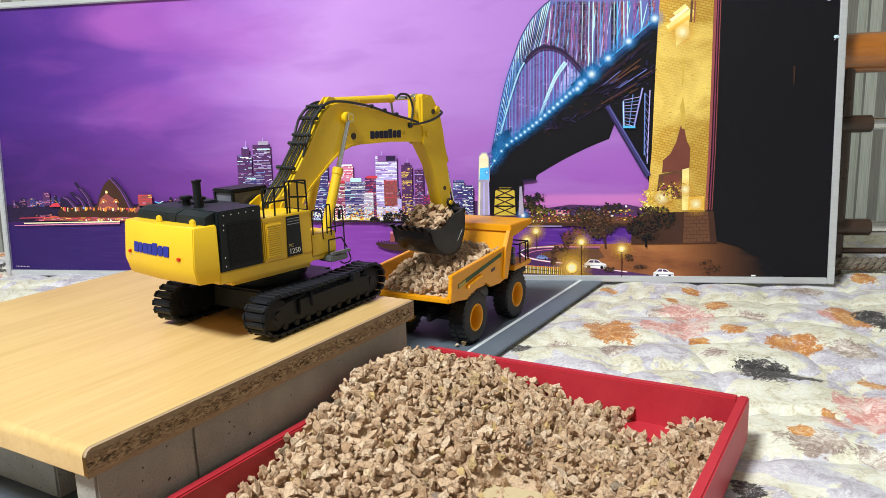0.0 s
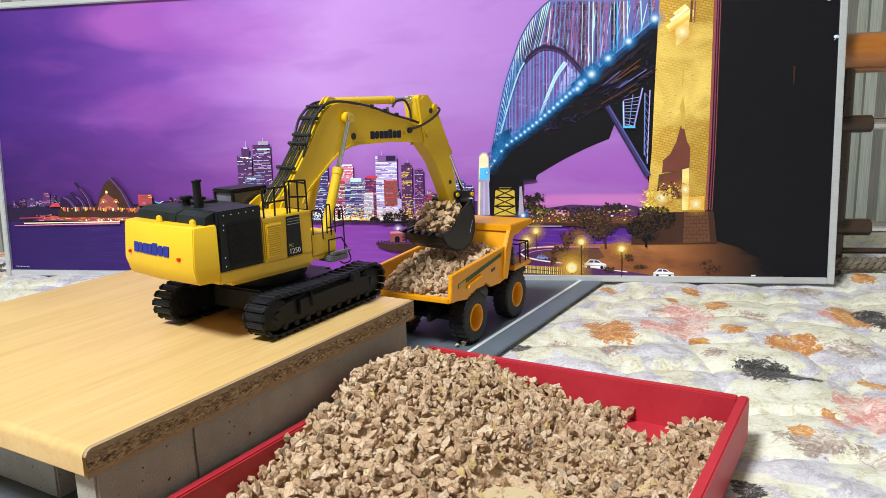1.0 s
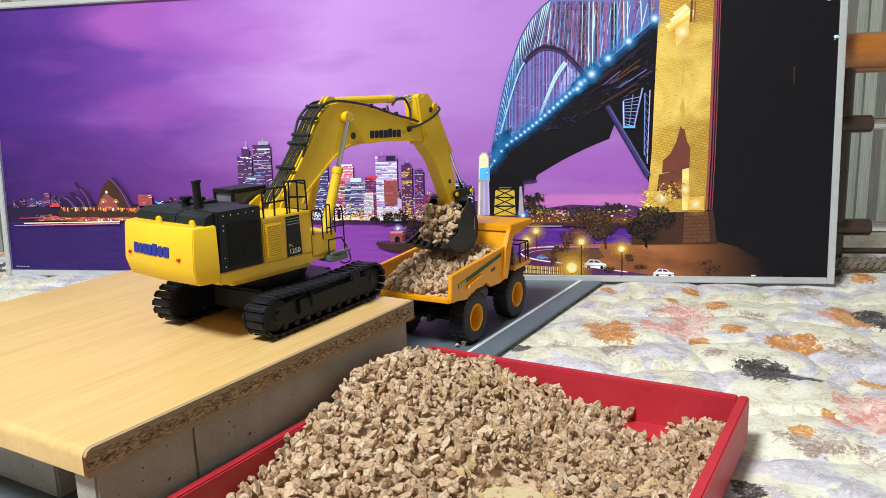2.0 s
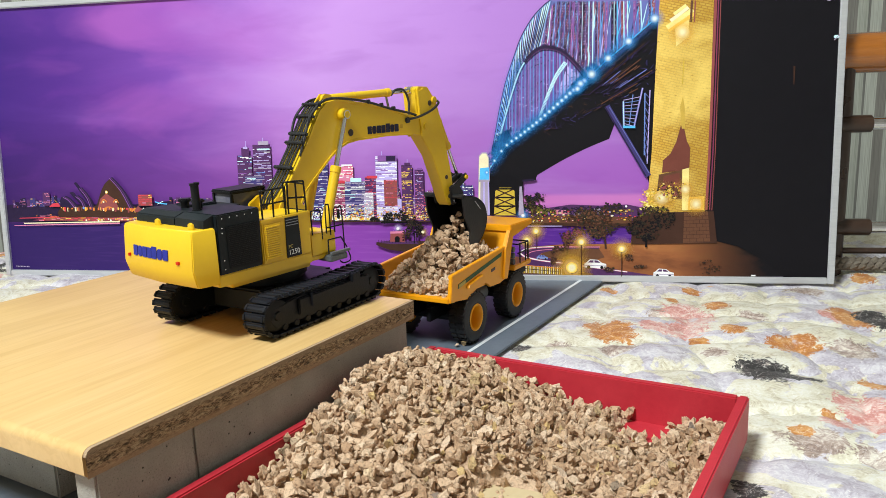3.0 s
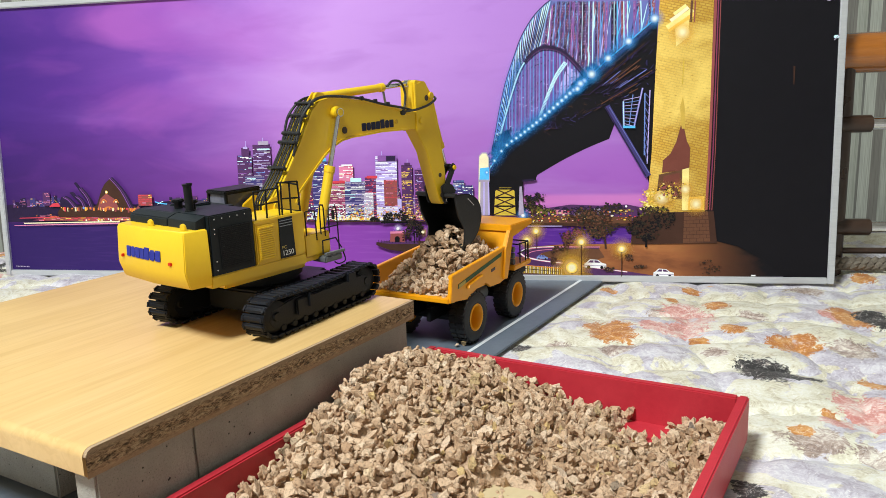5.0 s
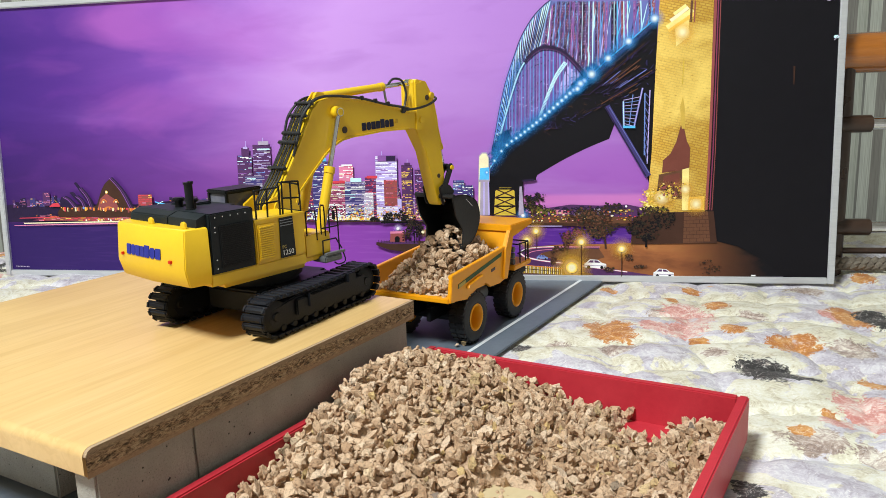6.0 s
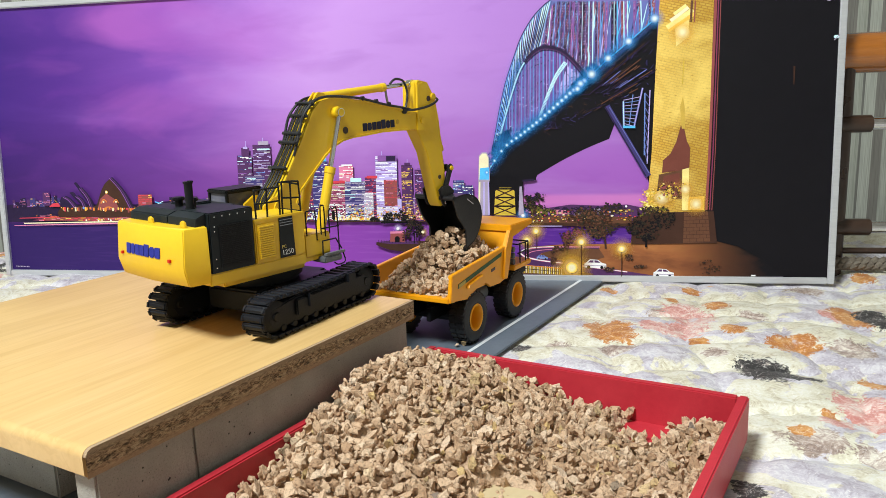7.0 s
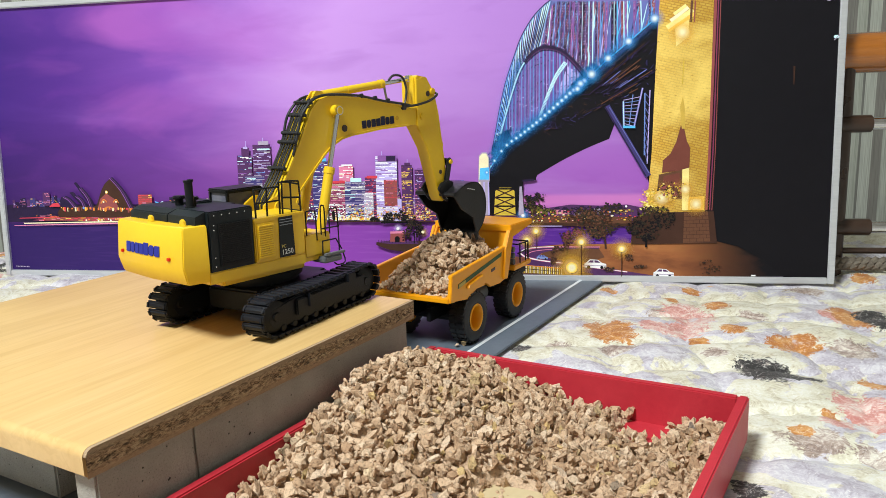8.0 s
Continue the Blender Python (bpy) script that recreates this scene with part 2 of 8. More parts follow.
M["black"] = surf("black_model_paint", (0.0045, 0.005, 0.006), (0.009, 0.010, 0.011), 40, 0.46, bump=0.08, bscale=600, spec=0.22)
M["charcoal"] = surf("charcoal_model_paint", (0.006, 0.009, 0.011), (0.011, 0.016, 0.019), 30, 0.48, bump=0.05, bscale=500, spec=0.25)
M["track"] = surf("dark_rubbery_track_plastic", (0.004, 0.005, 0.008), (0.009, 0.011, 0.016), 60, 0.50, bump=0.15, bscale=500, spec=0.22)
M["tyre"] = surf("black_tyre_rubber", (0.006, 0.006, 0.007), (0.014, 0.014, 0.015), 60, 0.58, bump=0.1, bscale=400)
M["bucket"] = surf("scuffed_black_bucket_metal", (0.005, 0.005, 0.006), (0.013, 0.013, 0.014), 50, 0.32, bump=0.1, bscale=300)
M["chrome"] = surf("polished_steel_rod", (0.62, 0.63, 0.64), (0.72, 0.73, 0.74), 40, 0.16, metal=1.0, rvar=0.05)
M["steel"] = surf("grey_hose_steel", (0.20, 0.22, 0.25), (0.32, 0.34, 0.37), 60, 0.35, metal=0.7)
M["alu"] = surf("brushed_aluminium", (0.58, 0.60, 0.63), (0.68, 0.70, 0.72), 30, 0.36, metal=0.55, stretch=(1, 12, 12))
M["hose"] = surf("black_hose_rubber", (0.010, 0.010, 0.011), (0.020, 0.020, 0.021), 80, 0.45)
M["blue_ink"] = flat_ink("blue_logo_print", (0.020, 0.028, 0.26))
M["navy_ink"] = flat_ink("dark_navy_logo_print", (0.018, 0.020, 0.045))
M["white_ink"] = flat_ink("white_model_print", (0.62, 0.63, 0.62))
M["gold_ink"] = flat_ink("gold_model_print", (0.45, 0.36, 0.10))
M["red_lens"] = flat_ink("red_reflector_plastic", (0.60, 0.03, 0.01))
M["green_ink"] = flat_ink("dark_green_stripe_print", (0.035, 0.10, 0.045))
M["grey_plastic"] = surf("grey_toy_plastic", (0.085, 0.095, 0.10), (0.12, 0.13, 0.135), 40, 0.5)
M["wood_rail"] = surf("varnished_orange_wood", (0.26, 0.080, 0.010), (0.42, 0.15, 0.026), 8, 0.2, stretch=(1, 14, 14), coat=0.6)
M["brown_sleeve"] = surf("dark_brown_lacquer", (0.030, 0.016, 0.010), (0.05, 0.028, 0.018), 30, 0.3)
M["plaster"] = surf("painted_plaster", (0.66, 0.65, 0.61), (0.72, 0.71, 0.67), 5, 0.85, bump=0.1, bscale=90)
M["floor_wood"] = surf("brown_floor_boards", (0.16, 0.09, 0.045), (0.24, 0.14, 0.075), 4, 0.45, stretch=(1, 9, 1))
M["mattress"] = surf("grey_bed_base_fabric", (0.25, 0.23, 0.21), (0.33, 0.31, 0.28), 30, 0.9)
M["rope"] = surf("braided_brown_cord", (0.10, 0.08, 0.06), (0.20, 0.17, 0.13), 120, 0.8)
M["glass"] = surf("smoked_cab_glass", (0.10, 0.10, 0.13), (0.16, 0.16, 0.2), 20, 0.12)


# ---- mesh helpers ----
def part(name, bm, material, parent=None, label="", smooth=False):
    me = bpy.data.meshes.new(name)
    bmesh.ops.recalc_face_normals(bm, faces=bm.faces)
    bm.to_mesh(me)
    bm.free()
    for m in material if isinstance(material, (list, tuple)) else (material,):
        me.materials.append(m)
    if smooth:
        me.polygons.foreach_set("use_smooth", [True] * len(me.polygons))
        me.set_sharp_from_angle(angle=radians(38))
    ob = new(name, me)
    if parent:
        ob.parent = parent
    if label:
        tagged(ob, label)
    return ob


def thing(name, m, label, category, group=""):
    ob = new(name)
    ob.matrix_world = m
    return tagged(ob, label, category, group)


def round_edges(bm, faces, width, segs=2):
    edges = list({e for f in faces for e in f.edges})
    if width > 0:
        bmesh.ops.bevel(bm, geom=edges, offset=width, segments=segs, affect="EDGES", clamp_overlap=True)


def block(bm, x0, x1, y0, y1, z0, z1, bevel=0.0, m=None, segs=2):
    tmp = bmesh.new()
    bmesh.ops.create_cube(tmp, size=1.0, matrix=Matrix.Translation(((x0 + x1) / 2, (y0 + y1) / 2, (z0 + z1) / 2)) @ Matrix.Diagonal((x1 - x0, y1 - y0, z1 - z0, 1)))
    round_edges(tmp, tmp.faces, bevel, segs)
    return join(bm, tmp, m)


def join(bm, tmp, m=None):
    if m is not None:
        bmesh.ops.transform(tmp, matrix=m, verts=tmp.verts)
    idx = {}
    for v in tmp.verts:
        idx[v] = bm.verts.new(v.co)
    for f in tmp.faces:
        try:
            g = bm.faces.new([idx[v] for v in f.verts])
            g.material_index = f.material_index
        except ValueError:
            pass
    tmp.free()
    return bm


def prism(bm, outline, x0, x1, bevel=0.0, m=None, segs=2):
    """An outline of (y, z) drawn out along x."""
    tmp = bmesh.new()
    a = [tmp.verts.new((x0, y, z)) for y, z in outline]
    b = [tmp.verts.new((x1, y, z)) for y, z in outline]
    tmp.faces.new(a)
    tmp.faces.new(b[::-1])
    for i in range(len(a)):
        j = (i + 1) % len(a)
        tmp.faces.new((a[i], b[i], b[j], a[j]))
    bmesh.ops.recalc_face_normals(tmp, faces=tmp.faces)
    round_edges(tmp, tmp.faces, bevel, segs)
    return join(bm, tmp, m)


def rod(bm, p0, p1, r, segs=14, r1=None, bevel=0.0):
    p0, p1 = Vector(p0), Vector(p1)
    d = p1 - p0
    tmp = bmesh.new()
    bmesh.ops.create_cone(tmp, cap_ends=True, segments=segs, radius1=r, radius2=r if r1 is None else r1, depth=d.length)
    if bevel:
        round_edges(tmp, [f for f in tmp.faces if len(f.verts) > 4], bevel)
    return join(bm, tmp, Matrix.Translation((p0 + p1) / 2) @ d.to_track_quat("Z", "Y").to_matrix().to_4x4())


def tube(bm, pts, r, segs=8):
    """A round tube along a line of points."""
    pts = [Vector(p) for p in pts]
    rings = []
    up = Vector((0.3, 0.2, 0.93)).normalized()
    for i, p in enumerate(pts):
        d = (pts[min(i + 1, len(pts) - 1)] - pts[max(i - 1, 0)]).normalized()
        a = d.cross(up)
        if a.length < 0.05:
            a = d.cross(Vector((1, 0, 0)))
        a.normalize()
        b = d.cross(a)
        rings.append([bm.verts.new(p + r * (math.cos(k * math.tau / segs) * a + math.sin(k * math.tau / segs) * b)) for k in range(segs)])
    for q, s in zip(rings, rings[1:]):
        for k in range(segs):
            bm.faces.new((q[k], q[(k + 1) % segs], s[(k + 1) % segs], s[k]))
    bm.faces.new(rings[0])
    bm.faces.new(rings[-1][::-1])
    return bm


def bend(pts, n=6):
    """A smooth line through points (Catmull-Rom)."""
    pts = [Vector(p) for p in pts]
    out = []
    for i in range(len(pts) - 1):
        a, b, c, d = pts[max(i - 1, 0)], pts[i], pts[i + 1], pts[min(i + 2, len(pts) - 1)]
        for k in range(n):
            t = k / n
            out.append(0.5 * (2 * b + (c - a) * t + (2 * a - 5 * b + 4 * c - d) * t * t + (3 * b - a - 3 * c + d) * t ** 3))
    return out + [pts[-1]]


def lathe(bm, profile, segs=32, m=None, caps=True):
    """A profile of (radius, along x) turned about x."""
    tmp = bmesh.new()
    rings = [[tmp.verts.new((x, r * math.cos(k * math.tau / segs), r * math.sin(k * math.tau / segs))) for k in range(segs)] for r, x in profile]
    for q, s in zip(rings, rings[1:]):
        for k in range(segs):
            tmp.faces.new((q[k], q[(k + 1) % segs], s[(k + 1) % segs], s[k]))
    for ring in (rings[0], rings[-1]):
        if caps and (ring[0].co - ring[1].co).length > 1e-6:
            tmp.faces.new(ring)
    return join(bm, tmp, m)


# ---- the room and the bed ----
def room():
    bm = block(bmesh.new(), -2.2, 2.2, -1.6, 1.62, -0.60, -0.52)
    tagged(part("floor", bm, M["floor_wood"]), "brown wooden bedroom floor boards", "floor", kind="structure").matrix_world = ON_BED
    for name, x0, x1, y0, y1 in (("wall_south", -2.3, 2.3, -1.7, -1.6), ("wall_west", -2.3, -2.2, -1.6, 1.62), ("wall_east", 2.2, 2.3, -1.6, 1.62)):
        tagged(part(name, block(bmesh.new(), x0, x1, y0, y1, -0.6, 2.1), M["plaster"]), "plain pale plaster wall of the room", "wall", kind="structure").matrix_world = ON_BED
    tagged(part("ceiling", block(bmesh.new(), -2.3, 2.3, -1.7, 1.72, 2.1, 2.2), M["plaster"]), "plain white plaster ceiling", "ceiling", kind="structure").matrix_world = ON_BED
    mat = bpy.data.materials.new("striped_wallpaper")
    nt, b, nz, ramp, mix, maths, mapped, bump = node_kit(mat)
    sep = nt.nodes.new("ShaderNodeSeparateXYZ")
    nt.links.new(mapped(), sep.inputs[0])
    ph = maths("FRACT", maths("DIVIDE", maths("ADD", sep.outputs[0], 3.078), 0.072))
    base = ramp(ph, (0.0, (0.33, 0.35, 0.30)), (0.10, (0.33, 0.35, 0.30)), (0.11, (0.15, 0.15, 0.135)), (0.17, (0.15, 0.15, 0.135)), (0.18, (0.40, 0.42, 0.37)), (0.50, (0.40, 0.42, 0.37)), (0.51, (0.19, 0.185, 0.165)), (0.80, (0.19, 0.185, 0.165)), (0.81, (0.36, 0.38, 0.33)))
    fine = ramp(nz(mapped((500, 500, 12)), 1.0, 3), (0.35, (0.75,) * 3), (0.65, (1.1,) * 3))
    m = nt.nodes.new("ShaderNodeMix")
    m.data_type, m.blend_type = "RGBA", "MULTIPLY"
    m.inputs[0].default_value = 1.0
    nt.links.new(base, m.inputs[6])
    nt.links.new(fine, m.inputs[7])
    nt.links.new(m.outputs[2], b.inputs["Base Color"])
    b.inputs["Roughness"].default_value = 0.7
    bump(nz(mapped((300, 300, 20)), 1.0, 3), 0.2, 0.001)
    tagged(part("wall_north", block(bmesh.new(), -2.3, 2.3, 1.62, 1.72, -0.6, 2.1), mat), "grey-green striped wallpaper wall", "wall", kind="structure").matrix_world = ON_BED


def quilt_height(x, y):
    """Puffs between bent stitching lines; about level under the set pieces."""
    u = RIG_INV @ Vector((x, y, 0))
    a = x * 0.97 - y * 0.22 + 0.012 * math.sin(y * 17) + 0.008 * math.sin(x * 29 + 1)
    b = x * 0.20 + y * 0.98 + 0.014 * math.sin(x * 16) + 0.008 * math.sin(y * 31 + 2)
    fa, fb = abs(math.sin(math.pi * a / 0.098)), abs(math.sin(math.pi * b / 0.092))
    puff = 0.0120 * (fa ** 0.28) * (fb ** 0.28)
    wave = 0.006 * noise.noise(Vector((x * 7, y * 7, 0.3))) + 0.0030 * noise.noise(Vector((x * 38, y * 38, 1.3)))
    h = puff + wave - 0.0100
    # pressed flat by the mat, the board on its blocks and the tray
    lx, ly = u.x, u.y
    tray = max(-0.365 - lx, lx + 0.079, 0.15 - ly, ly - 0.584, 0.0)
    mat = max(-0.63 - lx, lx + 0.341, 0.20 - ly, 0.0)
    stack = max(-0.75 - lx, lx + 0.36, 0.22 - ly, ly - 0.57, 0.0)
    flat = min(tray, mat, stack)
    k = min(1.0, flat / 0.022)
    k = k * k * (3 - 2 * k)
    return -0.004 * (1 - k) + h * k if k < 1 else h


RIG_INV = RIG.inverted()


def bed():
    bm = bmesh.new()
    nx, ny = 420, 280
    rows = []
    for j in range(ny + 1):
        y = 0.08 + 1.36 * j / ny
        rows.append([bm.verts.new((x, y, quilt_height(x, y))) for x in (-1.25 + 2.5 * i / nx for i in range(nx + 1))])
    for a, b in zip(rows, rows[1:]):
        for i in range(nx):
            bm.faces.new((a[i], a[i + 1], b[i + 1], b[i]))
    # skirt of the cover hanging down all round
    rim = [v for v in rows[0]] + [r[-1] for r in rows[1:]] + rows[-1][-2::-1] + [r[0] for r in rows[-2:0:-1]]
    low = [bm.verts.new((v.co.x * 1.004, v.co.y, -0.12)) for v in rim]
    for i in range(len(rim)):
        j = (i + 1) % len(rim)
        bm.faces.new((rim[i], low[i], low[j], rim[j]))
    tagged(part("quilt", bm, M["quilt"], smooth=True), "cream quilted bedspread printed with lilac, rust and black flowers", "bedspread").matrix_world = ON_BED
    bm = block(bmesh.new(), -1.24, 1.24, 0.09, 1.43, -0.36, -0.03, 0.03)
    base = tagged(part("bed", bm, M["mattress"]), "grey fabric bed base under a quilted cover", "bed")
    base.matrix_world = ON_BED
    for x in (-1.15, 1.15):
        for y in (0.17, 1.35):
            part("leg", block(bmesh.new(), x - 0.03, x + 0.03, y - 0.03, y + 0.03, -0.52, -0.36, 0.004), M["brown_sleeve"], base)


def headboard():
    """Turned wooden top rail over steel rods with dark sleeves, behind the picture and in line with it."""
    hb = thing("headboard", ON_BED @ pose(0.5453, 1.0761, 0, 0, 0, -10.47), "varnished wood and chrome rod rack behind the picture", "rack")
    part("top_rail", rod(bmesh.new(), (-1.30, 0.012, 0.3095), (0.55, 0.012, 0.3095), 0.0275, 32, bevel=0.004), M["wood_rail"], hb, "glossy orange varnished wooden rail", True)
    for z, end in ((0.2130, 0.0570), (0.0670, 0.0650)):
        part("rod", rod(bmesh.new(), (-1.25, 0, z), (0.52, 0, z), 0.0088, 20), M["chrome"], hb, "chrome rod", True)
        for x0, x1 in ((end - 0.10, end), (-1.22, -1.12)):
            part("sleeve", rod(bmesh.new(), (x0, 0, z), (x1, 0, z), 0.0122, 22, bevel=0.0015), M["brown_sleeve"], hb, "dark brown lacquered sleeve", True)
    for x in (0.022, -1.18):
        part("post", rod(bmesh.new(), (x, 0.002, -0.004), (x, 0.004, 0.300), 0.0105, 18), M["brown_sleeve"], hb, "dark brown post", True)
    part("lower_rail", rod(bmesh.new(), (-1.22, 0, 0.0325), (0.52, 0, 0.0325), 0.0045, 16), M["brown_sleeve"], hb, "thin dark lower rail", True)
    bm = bmesh.new()
    for k in range(3):
        pts = [(-1.28 + 1.85 * i / 520, 0.0055 * math.sin(i * 0.75 + k * math.tau / 3), 0.0055 * math.cos(i * 0.75 + k * math.tau / 3)) for i in range(521)]
        tube(bm, pts, 0.0050, 7)
    tagged(part("braided_cord", bm, M["rope"], smooth=True), "thick braided brown cord lying along the rack", "cord").matrix_world = ON_BED @ pose(0.5453, 1.0761, 0.0165, 0, 0, -10.47) @ pose(0, -0.014, 0)


room()
bed()
headboard()


# ---- road mat, blocks, board, tray ----
def road_mat():
    mat = thing("road_mat", ON_BED @ RIG @ pose(-0.48, 0.625, 0), "blue-grey toy road mat with white edge lines", "mat")
    part("sheet", block(bmesh.new(), -0.145, 0.138, -0.40, 0.40, 0.0, 0.0025, 0.0006), M["mat"], mat)
    for x in (-0.116, 0.108):
        part("line", block(bmesh.new(), x - 0.0022, x + 0.0022, -0.399, 0.399, 0.0026, 0.0029), M["mat_line"], mat, "white painted line")


def paving_blocks():
    random.seed(4)
    spots = [(-0.4045, 0.258, 0.022, 0.0765), (-0.4060, 0.3355, 0.10, 0.275), (-0.5332, 0.3087, 0.12, 0.060), (-0.6, 0.31, 0.12, 0.10), (-0.6, 0.48, 0.12, 0.12), (-0.74, 0.32, 0.05, 0.2)]
    for i, (x1, y0, w, l) in enumerate(spots):
        bm = bmesh.new()
        block(bm, -w, 0, 0, l, 0, 0.0770, 0.0016)
        # chipped, uneven edges
        bmesh.ops.subdivide_edges(bm, edges=bm.edges, cuts=3, use_grid_fill=True)
        for v in bm.verts:
            n = noise.noise(v.co * 60 + Vector((i * 5.1, 0, 0)))
            if 0.004 < v.co.z < 0.073:
                v.co += Vector((0.0007 * n, 0.0007 * n, 0))
        ob = part("paving_block", bm, M["concrete"])
        tagged(ob, "grey concrete paving block under the wooden board", "block", "paving blocks under the board")
        ob.matrix_world = RIG @ pose(x1, y0, -0.0242)


def wooden_board():
    """Laminated chipboard with a rounded front edge; the cut side shows the core."""
    bd = thing("wooden_board", RIG @ pose(-0.40, 0.25, 0.053), "beech laminated chipboard panel with raw cut side, on blocks", "board")
    r = 0.006
    arc = lambda c, a0, a1: [(c[0] + r * math.cos(radians(a)), c[1] + r * math.sin(radians(a))) for a in np.linspace(a0, a1, 7)]
    outline = [(0.365, 0.0), (0.365, 0.019)] + arc((r, 0.019 - r), 90, 180) + [(0.0, 0.002), (0.002, 0.0)]
    bm = prism(bmesh.new(), outline, -0.40, -0.0024)
    part("laminate", bm, M["laminate"], bd, "pale beech laminate", True)
    bm = bmesh.new()
    # the sawn face: a fine grid pushed in and out by its flakes
    ny, nz = 240, 14
    grid = []
    for i in range(ny + 1):
        y = 0.0004 + 0.3642 * i / ny
        top = 0.0187 if y > r else 0.019 - r + math.sqrt(max(0.0, (r - 0.0003) ** 2 - (r - y) ** 2))
        col = []
        for k in range(nz + 1):
            z = 0.0003 + (top - 0.0003) * k / nz
            core = max(0.0, 1 - abs(z - 0.0095) / 0.0055)
            edge = 0 if k in (0, nz) or i in (0, ny) else 1
            x = 0.0004 + edge * core * (0.0011 * noise.noise(Vector((y * 330, z * 520, 0.5))) - 0.0005)
            if math.hypot(y - 0.044, z - 0.0105) < 0.0045:
                x -= 0.0016 * edge
            if math.hypot(y - 0.335, (z - 0.0135) * 0.6) < 0.0022:
                x -= 0.0018 * edge
            col.append(bm.verts.new((x, y, z)))
        col.append(bm.verts.new((-0.0026, y, top + 0.0001)))
        grid.append(col)
    for a, b in zip(grid, grid[1:]):
        for k in range(nz + 1):
            bm.faces.new((a[k], b[k], b[k + 1], a[k + 1]))
    part("sawn_edge", bm, M["chip"], bd, "rough brown chipboard core")


TRAY = (-0.362, -0.0785, 0.155, 0.583)


def red_tray():
    """A cardboard box lid with doubled walls."""
    x0, x1, y0, y1 = TRAY
    t, h = 0.0075, 0.0365
    tr = thing("red_tray", ON_BED @ RIG @ pose((x0 + x1) / 2, (y0 + y1) / 2, 0.0032), "red cardboard box lid filled with tan crushed stone", "box")
    hx, hy = (x1 - x0) / 2, (y1 - y0) / 2
    part("base", block(bmesh.new(), -hx + 0.001, hx - 0.001, -hy + 0.001, hy - 0.001, 0, 0.003), M["red_card"], tr)
    for name, a, b, c, d in (("side_wall", -hx, -hx + t, -hy, hy), ("side_wall", hx - t, hx, -hy, hy), ("end_wall", -hx + t + 0.0002, hx - t - 0.0002, hy - t, hy), ("end_wall", -hx + t + 0.0002, hx - t - 0.0002, -hy, -hy + t)):
        bm = bmesh.new()
        block(bm, a, b, c, d, 0.0005, h, 0.0011)
        bmesh.ops.subdivide_edges(bm, edges=[e for e in bm.edges if e.calc_length() > 0.1], cuts=24, use_grid_fill=True)
        for v in bm.verts:
            n = noise.noise(Vector((v.co.x * 14, v.co.y * 14, 3.3)))
            v.co.z += 0.0008 * n * (v.co.z / h)
        part(name, bm, M["red_card"], tr)


road_mat()
paving_blocks()
wooden_board()
red_tray()


# ---- the framed panorama leaning on the headboard; its print is flat, drawn in metres on the sheet ----
PIC = ON_BED @ pose(-0.7261, 1.2398, 0.0005, 0, 0, -10.47) @ pose(0, 0, 0, 90 - 3.7, 0, 0)
PIC_W, PIC_H = 1.280, 0.4365


